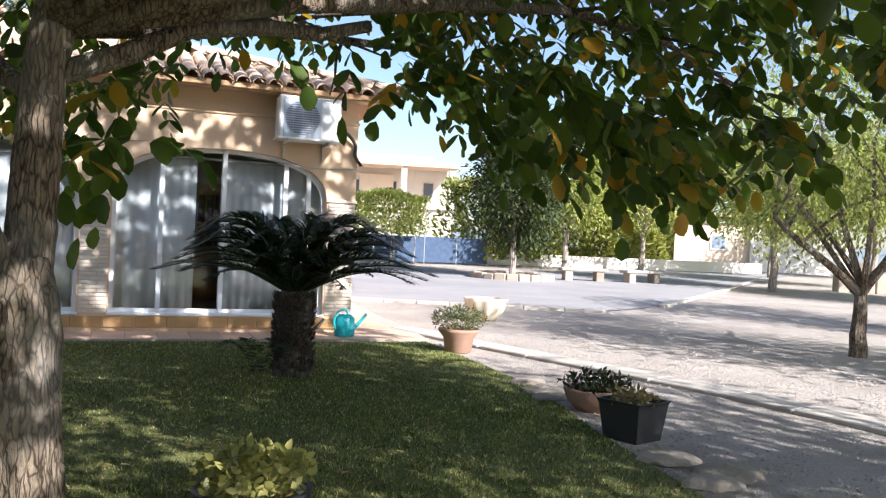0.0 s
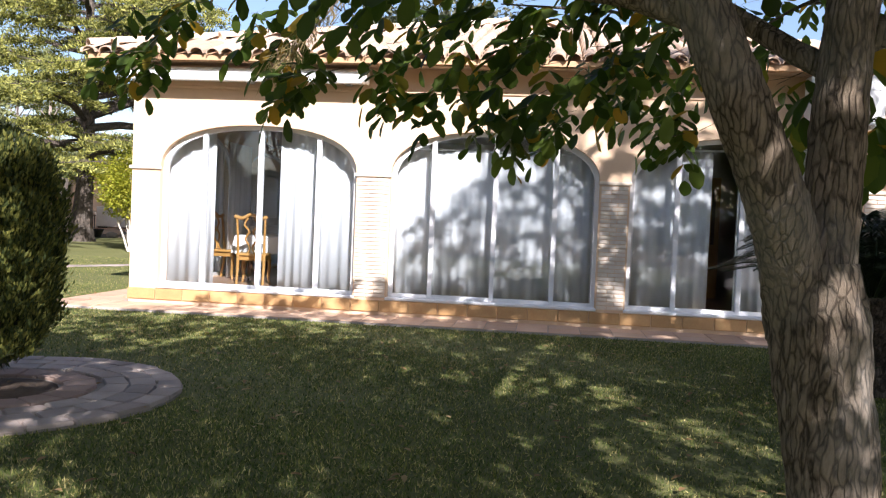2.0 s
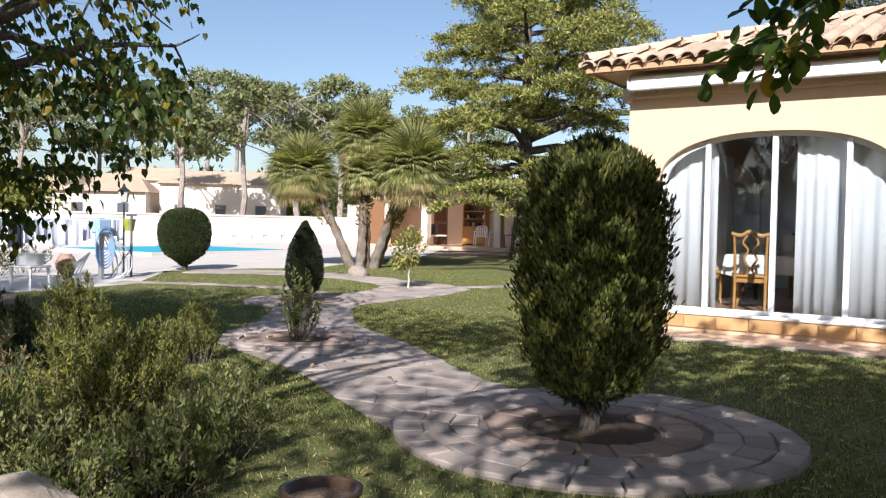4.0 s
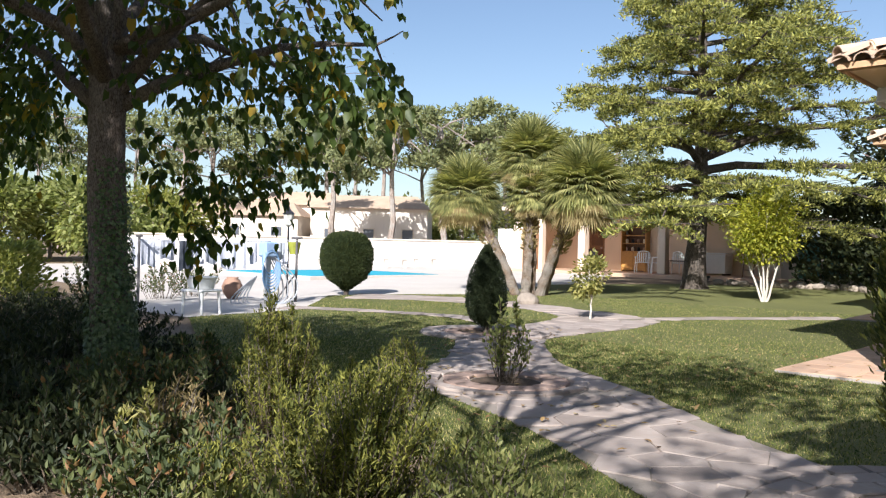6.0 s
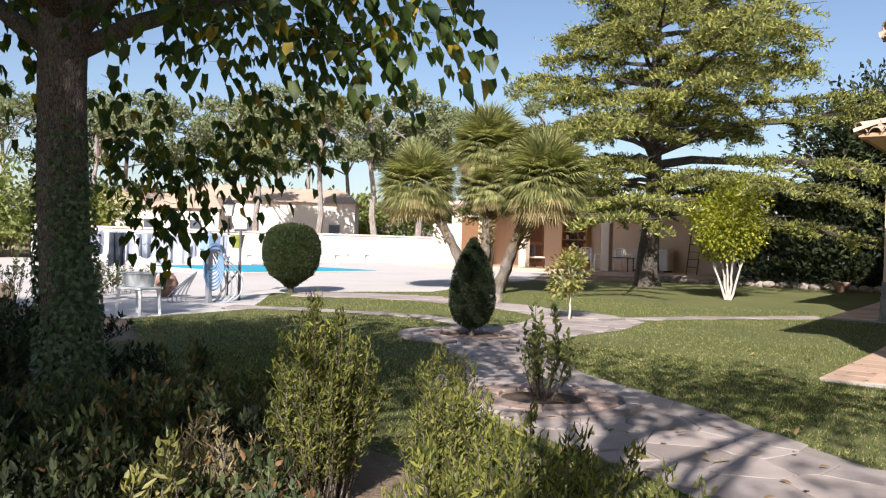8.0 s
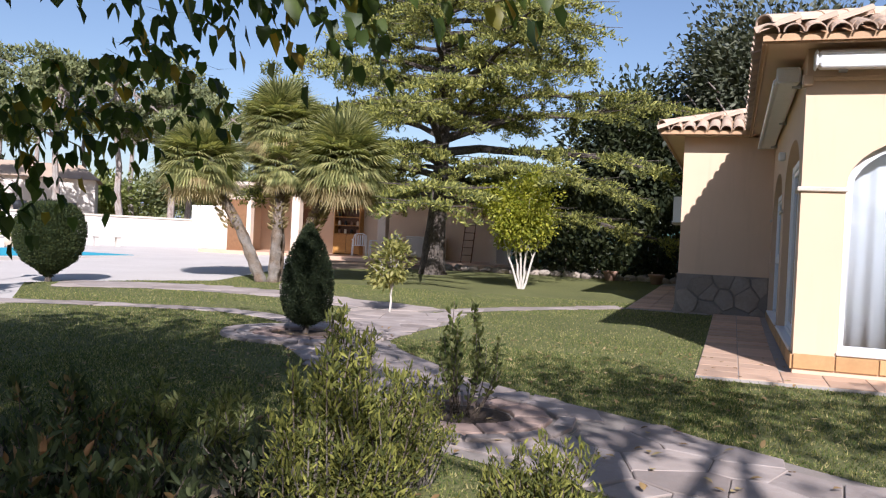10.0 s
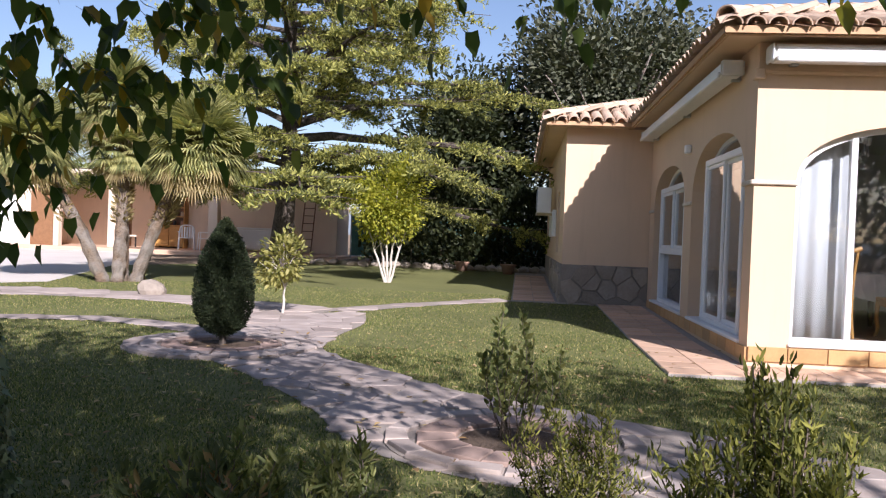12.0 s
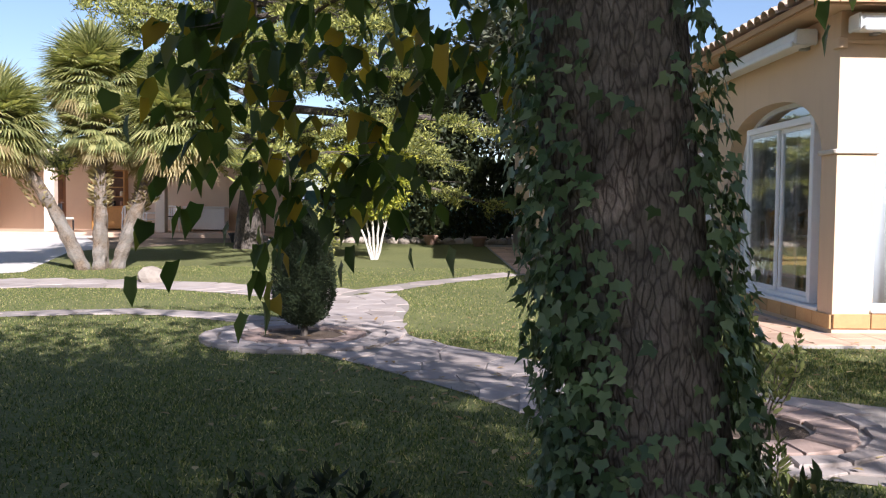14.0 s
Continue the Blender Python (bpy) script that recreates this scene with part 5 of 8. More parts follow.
def clipped_shrub(name, label, category, at, profile, n, mat, leaf, trunk=(0.05, 0.15), bark_mat=BARK_CEDAR, upright=0.7, ragged=0.06, lumps=0.05, group=""):
    """A dense evergreen in a turned outline: profile of (height, radius)."""
    root = thing(name, label, category, at, group=group)
    hs, rr = zip(*profile)
    z = RNG.uniform(hs[0], hs[-1], n * 3)
    r = np.interp(z, hs, rr)
    keep = RNG.random(len(z)) < r / max(rr) + 0.08
    z, r = z[keep][:n], r[keep][:n]
    n = len(z)
    a = RNG.uniform(0, 2 * math.pi, n)
    depth = 1 - RNG.random(n) ** 2.5 * 0.5
    lump = 1 + lumps * (np.sin(a * 5 + z * 9) + np.sin(a * 11 - z * 17 + 2) + np.sin(a * 7 + z * 31))
    q = r * depth * lump + RNG.normal(size=n) * ragged
    x = np.stack([np.cos(a), np.sin(a), np.zeros(n)], 1)
    P = x * q[:, None] + np.stack([np.zeros(n), np.zeros(n), z], 1)
    slope = np.gradient(np.interp(np.linspace(hs[0], hs[-1], 40), hs, rr)) * 39 / (hs[-1] - hs[0])
    up = upright - np.interp(z, np.linspace(hs[0], hs[-1], 40), slope) * 0.3
    D = x * 0.75 + np.stack([np.zeros(n), np.zeros(n), up], 1) + RNG.normal(size=P.shape) * 0.35
    leaves("foliage", P, D, RNG.uniform(0.6, 1.3, n) * leaf[0], RNG.uniform(0.6, 1.3, n) * leaf[1], mat, root, "", SPRIG, x + RNG.normal(size=P.shape) * 0.6)
    bm = bmesh.new()
    top = hs[0] + (hs[-1] - hs[0]) * 0.75
    tube(bm, [(0, 0, -0.03), (0.01, 0, hs[0]), (0, 0.01, top)], [trunk[0], trunk[0] * 0.85, trunk[0] * 0.4], 10)
    for k in range(10):
        b = k * 2.4
        zz = hs[0] + (hs[-1] - hs[0]) * (0.05 + 0.06 * k)
        rad = float(np.interp(zz, hs, rr)) * 0.7
        limb(bm, (0, 0, zz - 0.05), (rad * math.cos(b), rad * math.sin(b), zz + 0.25), trunk[0] * 0.5, 0.006, 0, 0.1, 3, 5)
    part("trunk", bm, bark_mat, root)
    # dark inner twigs: shade within the bush is put into their leaf colour
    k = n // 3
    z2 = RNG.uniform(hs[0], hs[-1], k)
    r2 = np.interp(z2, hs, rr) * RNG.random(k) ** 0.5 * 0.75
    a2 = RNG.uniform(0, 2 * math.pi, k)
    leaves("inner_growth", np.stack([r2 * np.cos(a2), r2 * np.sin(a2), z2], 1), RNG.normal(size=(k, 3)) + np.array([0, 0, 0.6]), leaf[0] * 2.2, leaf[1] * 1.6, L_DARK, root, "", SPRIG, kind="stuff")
    return root


clipped_shrub("cypress_bush", "tall column-shaped cypress bush with yellow-green tips", "bush", (-5.08, 6.2, 0.02), [(0.2, 0.13), (0.28, 0.29), (0.5, 0.39), (0.9, 0.44), (1.25, 0.44), (1.52, 0.4), (1.7, 0.33), (1.79, 0.22), (1.85, 0.07)], 46000, L_CYPRESS, (0.048, 0.019), (0.07, 0.2), upright=1.5, ragged=0.025, lumps=0.065)
clipped_shrub("ball_topiary", "round clipped thuja on a short stem", "bush", (-20.4, 15.6, 0.03), [(0.14, 0.1), (0.24, 0.22), (0.4, 0.46), (0.64, 0.61), (0.95, 0.66), (1.2, 0.63), (1.4, 0.53), (1.5, 0.44), (1.55, 0.32), (1.56, 0.05)], 34000, L_BALL, (0.045, 0.02), (0.07, 0.2), ragged=0.012, lumps=0.006)
clipped_shrub("cone_topiary", "dark egg-shaped dwarf conifer in a stone ring", "bush", (-12.45, 11.5, 0.03), [(0.1, 0.1), (0.18, 0.22), (0.38, 0.3), (0.62, 0.3), (0.86, 0.255), (1.06, 0.17), (1.2, 0.09), (1.29, 0.02)], 28000, L_CONE, (0.028, 0.01), (0.04, 0.1), ragged=0.008, lumps=0.008)


# cycad in front of the third window
def cycad(at):
    root = thing("cycad", "dark green cycad with a stout shaggy trunk on the lawn", "cycad", at)
    bm = bmesh.new()
    lathe(bm, [(0.2, -0.03), (0.19, 0.15), (0.17, 0.4), (0.19, 0.62), (0.21, 0.78), (0.12, 0.86), (0.0, 0.88)], 16)
    part("trunk", bm, BARK_CEDAR, root)
    n = 700
    a, z = RNG.uniform(0, 2 * math.pi, n), RNG.uniform(0.02, 0.8, n)
    x = np.stack([np.cos(a), np.sin(a), np.zeros(n)], 1)
    leaves("leaf_stubble", x * 0.17 + np.stack([0 * z, 0 * z, z], 1), x + np.array([0, 0, 0.8]), 0.09, 0.06, BARK_CEDAR, root, "", SPRIG, x, kind="stuff")
    for k in range(58):
        P, D, N, L = [], [], [], []
        stem = bmesh.new()
        a = k * 2.39996
        tier = k / 58
        lift, reach = 0.85 - 0.85 * tier, 0.75 + 0.5 * tier + random.uniform(-0.08, 0.08)
        d = Vector((math.cos(a), math.sin(a), 0))
        pts = curve_pts([d * 0.1 + Vector((0, 0, 0.84)), d * reach * 0.45 + Vector((0, 0, 1.0 + 0.55 * lift)), d * reach * 0.84 + Vector((0, 0, 1.03 + 0.68 * lift)), d * reach * 1.14 + Vector((0, 0, 0.95 + 0.62 * lift))], 8)
        tube(stem, pts, [0.014 - 0.0004 * i for i in range(len(pts))], 4)
        m = len(pts)
        for i in range(3, m):
            t = i / (m - 1)
            way = (pts[min(i + 1, m - 1)] - pts[i - 1]).normalized()
            side = way.cross(Vector((0, 0, 1))).normalized()
            for s in (-1, 1):
                for u in (0, 0.34, 0.67):
                    P.append(pts[i] - way * u * 0.05)
                    D.append(side * s * 0.8 + way * 0.75 + Vector((0, 0, 0.22)))
                    N.append(Vector((0, 0, 1)))
                    L.append(0.2 * math.sin(math.pi * (0.12 + 0.8 * t)) + 0.03)
        L = np.array(L)
        frond = leaves("frond", np.array([tuple(p) for p in P]), np.array([tuple(p) for p in D]) + RNG.normal(size=(len(P), 3)) * 0.08, L, 0.02, L_CYCAS, root, "", STRIP, np.array([tuple(p) for p in N]))
        part("stem", stem, L_CYCAS, frond)
    # small sucker at its foot
    P, D = [], []
    for k in range(7):
        a = k * 0.9
        for i in range(16):
            t = i / 16
            for s in (-1, 1):
                P.append((-0.35 + 0.4 * t * math.cos(a), -0.05 + 0.4 * t * math.sin(a), 0.05 + 0.28 * math.sin(t * 2.4)))
                D.append((math.cos(a) * 0.5 - s * math.sin(a), math.sin(a) * 0.5 + s * math.cos(a), 0.2))
    leaves("sucker", np.array(P), np.array(D), 0.1, 0.014, L_CYCAS, root, "", STRIP)


cycad((1.66, 8.4, 0))


# clump of fan palms
def fan_palm(root, foot, head, n, size):
    bm = bmesh.new()
    foot, head = Vector(foot), Vector(head)
    mid = foot.lerp(head, 0.5) + Vector(((head - foot).x * -0.08, (head - foot).y * -0.08, 0.05))
    pts = curve_pts([foot, mid, head], 9)
    tube(bm, pts, [0.135 + 0.02 * ((i % 2) - 0.5) - 0.002 * i for i in range(len(pts))], 10, 0.1)
    part("trunk", bm, BARK_PALM, root)
    c = np.array(head)
    for nm, mat, count, e0, e1, lab in (("crown", L_PALM, n, -0.55, 1.4, ""), ("dry_skirt", L_PALM_DRY, n // 6, -0.95, -0.35, "dry hanging brown fans")):
        P, D, N, L = [], [], [], []
        for k in range(count):
            az, el = k * 2.39996 + RNG.uniform(-0.3, 0.3), e0 + (e1 - e0) * (k + 0.5) / count
            d = np.array([math.cos(az) * math.cos(el), math.sin(az) * math.cos(el), math.sin(el)])
            hub = c + d * size * RNG.uniform(0.5, 0.65)
            side = np.cross(d, [0, 0, 1.0])
            side /= max(np.linalg.norm(side), 1e-6)
            up = np.cross(side, d)
            P.append(c); D.append(hub - c); N.append(up); L.append(np.linalg.norm(hub - c))
            for j in range(27):
                b = (j - 13) / 13 * 1.85
                w = d * math.cos(b) + side * math.sin(b) + up * (0.18 - 0.1 * abs(b)) + np.array([0, 0, -0.42])
                P.append(hub); D.append(w); N.append(up); L.append(size * (0.62 - 0.1 * abs(b)) * RNG.uniform(0.85, 1.1))
        L = np.array(L)
        leaves(nm, np.array(P), np.array(D), L, 0.045, mat, root, lab, STRIP, np.array(N))
    k = 260
    t = RNG.uniform(0.45, 1, k)
    a = RNG.uniform(0, 2 * math.pi, k)
    x = np.stack([np.cos(a), np.sin(a), np.zeros(k)], 1)
    base = np.array(foot)[None] * (1 - t[:, None]) + np.array(head)[None] * t[:, None]
    leaves("leaf_stubble", base + x * 0.12, x * 0.8 + np.array([0, 0, 0.5]), 0.16, 0.05, L_PALM_DRY, root, "old leaf stubs on the trunk", SPRIG, kind="stuff")


PALM = (-17.5, 19.3, rise(19.3))
palm = thing("fan_palm", "clump of leaning fan palms with shaggy trunks", "palm tree", PALM)
for f, h, n, s in (((-0.15, -0.25, -0.05), (-1.55, -0.8, 2.6), 130, 1.06), ((0.05, 0.1, -0.05), (-0.15, 0.3, 3.6), 130, 1.04), ((0.1, -0.2, -0.05), (0.1, 0.0, 2.65), 64, 0.85), ((0.3, 0.1, -0.05), (1.5, 0.3, 2.75), 140, 1.18), ((0.25, 0.3, -0.05), (0.9, 1.0, 2.4), 60, 0.85)):
    fan_palm(palm, f, h, n, s)


# cedar with level boughs
def cedar(at, height=13.8):
    root = thing("cedar_tree", "huge cedar with level tiers of green-gold boughs", "tree", at)
    bm = bmesh.new()
    tube(bm, curve_pts([(0, 0, -0.1), (0.02, 0, 0.8), (0.1, 0.05, 3), (0.05, 0.1, 7), (0, 0, height)], 5), np.interp(np.linspace(0, 1, 21), [0, 0.06, 0.3, 1], [0.55, 0.42, 0.3, 0.05]), 12, 0.06)
    part("trunk", bm, BARK_CEDAR, root)
    P, D = [], []
    for k in range(94):
        t = (k + 0.5) / 94
        z = 2.1 + (height - 2.3) * t ** 1.05
        az = k * 2.39996 + random.uniform(-0.35, 0.35)
        reach = (7.4 * (1 - t) ** 1.15 + 0.4) * random.uniform(0.72, 1.12)
        reach *= 0.9 + 0.22 * math.cos(az + 0.3)
        d = Vector((math.cos(az), math.sin(az), 0))
        tilt = random.uniform(-0.02, 0.22) if t > 0.15 else random.uniform(-0.2, 0.02)
        bm = bmesh.new()
        a, e = Vector((0.05, 0.05, z)), Vector((0.05, 0.05, z)) + d * reach + Vector((0, 0, reach * tilt))
        pts = limb(bm, a, e, 0.03 + 0.014 * reach, 0.012, 0.03 if t > 0.3 else 0.06, 0.08, 6, 6)
        side = d.cross(Vector((0, 0, 1)))
        for i in range(2, len(pts)):
            for s in (-1, 1):
                for _ in range(2):
                    ln = reach * 0.36 * random.uniform(0.4, 1.0) * (1.25 - i / len(pts) * 0.75)
                    q = pts[i] + (side * s * 0.85 + d * random.uniform(0.1, 0.8)) * ln + Vector((0, 0, random.uniform(-0.12, 0.1)))
                    limb(bm, pts[i], q, 0.022, 0.006, 0.0, 0.08, 3, 4)
                    m = int(105 * ln + 32)
                    u = RNG.random(m)[:, None]
                    p = np.array(pts[i]) * (1 - u) + np.array(q) * u
                    p = p + RNG.normal(size=(m, 3)) * np.array([0.14, 0.14, 0.03]) * (1.3 - u) - np.array([0, 0, 0.34]) * u * u
                    P.append(p)
                    D.append(np.array(q - pts[i])[None] * 0.4 + RNG.normal(size=(m, 3)) * 0.55 + np.array([0, 0, 0.42]))
            m = 70
            p = np.array(pts[i]) + RNG.normal(size=(m, 3)) * np.array([0.3, 0.3, 0.06])
            P.append(p)
            D.append(RNG.normal(size=(m, 3)) * 0.6 + np.array([0, 0, 0.42]) + np.array(d)[None] * 0.5)
        part("bough", bm, BARK_CEDAR, root)
    P, D = np.concatenate(P), np.concatenate(D)
    n = len(P)
    leaves("needles", P, D, RNG.uniform(0.09, 0.18, n), RNG.uniform(0.028, 0.05, n), L_CEDAR, root, "flat sprays of green-gold needles", SPRIG)
    return root


cedar((-16.0, 25.8, rise(25.8)))


def bushy_tree(name, label, at, trunks, crown, n, mat, leaf, bark_mat, group="", limbs=16, hollow=0.45, lumps=9, shape=SPRIG, low=None, seed=1, split=False):
    """A tree or shrub with stems, limbs and a lumpy crown; crown is (centre, radii)."""
    rr = np.random.default_rng(seed)
    root = thing(name, label, "tree", at, group=group)
    cc, cr = np.array(crown[0], float), np.array(crown[1], float)
    for foot, head, r in trunks:
        bm = bmesh.new()
        pts = limb(bm, foot, head, r, r * 0.55, 0, 0.06, 6, 9)
        for k in range(limbs):
            v = rr.normal(size=3)
            v = v / np.linalg.norm(v) * rr.uniform(0.5, 0.95)
            v[2] = abs(v[2]) * 0.8 - 0.1
            twig = bmesh.new() if split else bm
            limb(twig, pts[-1 - k % 3], tuple(cc + v * cr), r * 0.4, r * 0.07, 0.03, 0.14, 4, 5)
            if split:
                part("branch", twig, bark_mat, root)
        part("trunk", bm, bark_mat, root)
    P = []
    for k in range(lumps):
        v = rr.normal(size=3)
        v = v / np.linalg.norm(v) * rr.uniform(0.35, 0.8)
        sz = rr.uniform(0.34, 0.6)
        q = unit(rr.normal(size=(n // lumps, 3))) * (rr.random((n // lumps, 1)) ** 0.45)
        P.append((v[None] + q * sz))
    P = np.concatenate(P) * cr + cc
    P = P + rr.normal(size=P.shape) * 0.04 * cr
    if low is not None:
        P = P[P[:, 2] > low]
    out = (P - cc) / cr
    D = unit(out) + rr.normal(size=P.shape) * 0.6 + np.array([0, 0, -0.1])
    m = len(P)
    leaves("crown", P, D, rr.uniform(0.7, 1.3, m) * leaf[0], rr.uniform(0.7, 1.3, m) * leaf[1], mat, root, "", shape, np.array([0, 0, 1.0]) + rr.normal(size=P.shape) * 0.6)
    return root


# lime-green small tree with whitewashed stems
bushy_tree("small_lime_tree", "small round tree, lime green, on whitewashed stems", (-12.45, 22.15, rise(22)), [((0.02 * k, 0, -0.05), (0.2 * (k - 2), 0.12 * ((k * 2) % 3 - 1), 1.15), 0.032) for k in range(5)], ((0, 0, 1.95), (1.02, 0.9, 1.0)), 9500, L_YELLOW, (0.08, 0.06), LIMEWASH, limbs=6, lumps=22, shape=OVATE, low=0.95)
bushy_tree("young_citrus", "pale yellow-green young tree in the paving", (-12.8, 14.95, 0.03), [((0, 0, -0.02), (0.03, 0, 0.55), 0.022)], ((0, 0, 0.78), (0.42, 0.4, 0.42)), 900, L_LEMON, (0.09, 0.055), LIMEWASH, limbs=14, lumps=10, shape=OVATE, split=True)
# trees in the gravel yard and beyond
bushy_tree("young_pine", "dense dark green round tree in a stone ring", (13.0, 27.0, rise(27)), [((0, 0, -0.1), (0.05, 0, 2.2), 0.13)], ((0, 0, 3.6), (2.0, 2.0, 2.9)), 26000, L_BALL, (0.17, 0.07), BARK_PINE, limbs=24, lumps=34, low=0.9, seed=4)
bushy_tree("olive_tree", "open light-crowned olive tree standing in gravel", (10.2, 9.3, 0), [((0, 0, -0.1), (0.05, 0.05, 1.1), 0.14), ((0.04, 0.04, 0.9), (-1.3, 0.4, 2.0), 0.07), ((0.04, 0.04, 0.9), (0.9, -0.3, 2.2), 0.08)], ((0.2, 0.2, 3.2), (3.2, 2.8, 1.9)), 16000, L_OLIVE, (0.1, 0.035), BARK_WALNUT, limbs=5, lumps=24, low=1.5, seed=9)

# tall unseen trees added behind the walker: they shade the beds, the path and the gravel
for x, y, r, z, sd in ((-8.1, -2.7, 2.5, 5.4, 61), (-1.9, -2.3, 2.5, 5.4, 62), (7.6, -1.6, 3.4, 5.6, 63), (-11.6, -2.5, 2.6, 5.4, 64), (0.2, -0.8, 2.3, 5.4, 67), (-8.7, 0.1, 2.3, 5.6, 68), (-11.4, 0.3, 1.9, 5.4, 69), (4.3, -2.6, 2.4, 5.4, 74), (-15.3, 0.4, 2.7, 6.6, 75)):
    bushy_tree("garden_tree", "unseen leafy tree added to shade the lawn and path", (x, y, 0), [((0, 0, -0.1), (0.1, 0, 3.0), 0.15)], ((0, 0, z), (r, r * 0.9, 2.0)), {61: 9000, 62: 2000, 67: 4200, 74: 2600, 75: 7500, 68: 7500, 69: 5500, 63: 8000}.get(sd, 6500), L_WALNUT, (0.15, 0.1), BARK_WALNUT, "shade trees on the south lawn", 18, lumps=30, shape=OVATE, low=3.0, seed=sd)

# more unseen trees, added to throw shade across the gravel yard
for x, y, sd in ((12.5, 3.5, 71), (17.0, 9.5, 72), (25.0, 16.0, 73)):
    bushy_tree("garden_tree", "unseen leafy tree added to shade the gravel yard", (x, y, 0), [((0, 0, -0.1), (0.1, 0, 2.6), 0.15)], ((0, 0, 4.8), (3.2, 3.0, 1.8)), 5200, L_OLIVE, (0.17, 0.1), BARK_WALNUT, "shade trees beside the yard", 14, lumps=22, shape=OVATE, low=2.6, seed=sd)

# dead pine spray that hangs from the walnut's edge
spray = thing("pine_spray", "brown hanging spray of long pine needles", "branch", (-2.73, 6.0, 2.62))
part("twig", tube(bmesh.new(), curve_pts([(0.3, 0.0, 0.35), (0.1, 0, 0.05), (-0.15, 0.02, -0.2), (-0.3, 0, -0.4)], 4), [0.007] * 13, 5), BARK_PINE, spray)
n = 420
t = RNG.random(n)
P = np.column_stack([0.25 - 0.55 * t, RNG.normal(size=n) * 0.05, 0.25 - 0.62 * t + RNG.normal(size=n) * 0.04])
leaves("needles", P, np.column_stack([RNG.normal(size=n) * 0.5 - 0.3, RNG.normal(size=n) * 0.5, -0.9 + RNG.normal(size=n) * 0.3]), RNG.uniform(0.09, 0.17, n), 0.005, L_PALM_DRY, spray, "", STRIP, kind="stuff")

# unseen tree, added to dapple the west lawn with shade
bushy_tree("garden_tree", "unseen leaning tree added to shade the lawn", (-5.6, 0.0, 0), [((0, 0, -0.1), (0.0, 1.2, 4.4), 0.13)], ((0, 1.7, 5.7), (2.3, 1.9, 1.4)), 2200, L_WALNUT, (0.15, 0.1), BARK_WALNUT, "shade trees on the south lawn", 14, lumps=16, shape=OVATE, low=4.4, seed=66)


# ---- flower bed shrubs along the walk ----
def rosemary(at, high, wide, stems, label, mat=L_ROSEMARY, needle=(0.026, 0.006), per=90, name="rosemary_bush", lean=0.35, group="shrubs in the flower bed"):
    """Upright stems set thick with short narrow leaves."""
    root = thing(name, label, "bush", at, group=group)
    bm = bmesh.new()
    P, D = [], []
    for k in range(stems):
        a, q = RNG.uniform(0, 2 * math.pi), RNG.random() ** 0.5
        foot = Vector((q * wide * 0.35 * math.cos(a), q * wide * 0.35 * math.sin(a), 0))
        h = high * RNG.uniform(0.55, 1.0) * (1 - 0.35 * q * q)
        tip = foot + Vector((q * wide * lean * math.cos(a) + RNG.normal() * 0.05, q * wide * lean * math.sin(a) + RNG.normal() * 0.05, h))
        mid = foot.lerp(tip, 0.5) + Vector((RNG.normal() * 0.04, RNG.normal() * 0.04, 0.02))
        pts = curve_pts([foot, mid, tip], 4)
        tube(bm, pts, [0.006 - 0.0005 * i for i in range(len(pts))], 4)
        m = int(per * h / 0.8)
        t = RNG.uniform(0.18, 1.0, m) ** 0.8
        line = np.array([tuple(p) for p in pts])
        p = np.stack([np.interp(t, np.linspace(0, 1, len(pts)), line[:, c]) for c in range(3)], 1)
        ang = RNG.uniform(0, 2 * math.pi, m)
        rad = np.stack([np.cos(ang), np.sin(ang), np.zeros(m)], 1)
        spread = np.where(t > 0.9, 0.3, 1.0)[:, None]
        P.append(p + rad * 0.004 + RNG.normal(size=(m, 3)) * 0.012)
        D.append(rad * 0.8 * spread + np.array([0, 0, 0.75]) + RNG.normal(size=(m, 3)) * 0.25)
    tagged(part("stem_growth", bm, BARK_WALNUT, root), kind="stuff")
    P, D = np.concatenate(P), np.concatenate(D)
    n = len(P)
    leaves("foliage", P, D, RNG.uniform(0.7, 1.4, n) * needle[0], RNG.uniform(0.7, 1.3, n) * needle[1], mat, root, "", STRIP if needle[1] < 0.012 else OVATE)
    return root


RL = "upright rosemary bush with yellow-green needle leaves"
for x, y, h, w, n in ((-8.78, 4.95, 1.0, 0.38, 125), (-8.2, 5.25, 0.64, 0.32, 66), (-9.1, 6.4, 0.6, 0.32, 50), (-7.15, 4.15, 0.8, 0.62, 170), (-7.8, 4.6, 0.42, 0.36, 70), (-7.75, 3.95, 0.42, 0.4, 80)):
    rosemary((x, y, 0), h, w, n, RL, needle=(0.028, 0.0075), per=160, lean=0.28 if h > 0.95 else 0.35)
SL = "low leafy grey-green shrub with some reddish leaves"
for x, y, h, w, n in ((-8.5, 4.2, 0.4, 0.5, 60), (-7.9, 3.6, 0.5, 0.6, 80), (-9.5, 4.4, 0.62, 0.7, 90), (-10.25, 5.3, 0.62, 0.4, 40), (-9.2, 3.9, 0.5, 0.6, 70), (-10.0, 4.3, 0.55, 0.5, 50), (-9.9, 3.9, 0.42, 0.4, 40)):
    rosemary((x, y, 0), h, w, n, SL, L_SHRUB, (0.05, 0.026), 60, "leafy_shrub")
for x, y, h, w, n in ((-6.5, 4.35, 0.5, 0.5, 60), (-6.95, 4.8, 0.48, 0.4, 45), (-6.75, 3.35, 0.52, 0.7, 120), (-6.3, 3.75, 0.44, 0.6, 110), (-6.15, 3.3, 0.36, 0.45, 80)):
    rosemary((x, y, 0), h, w, n, "low spreading shrub with small pale green leaves", L_ROSE, (0.036, 0.017), 80, "leafy_shrub")
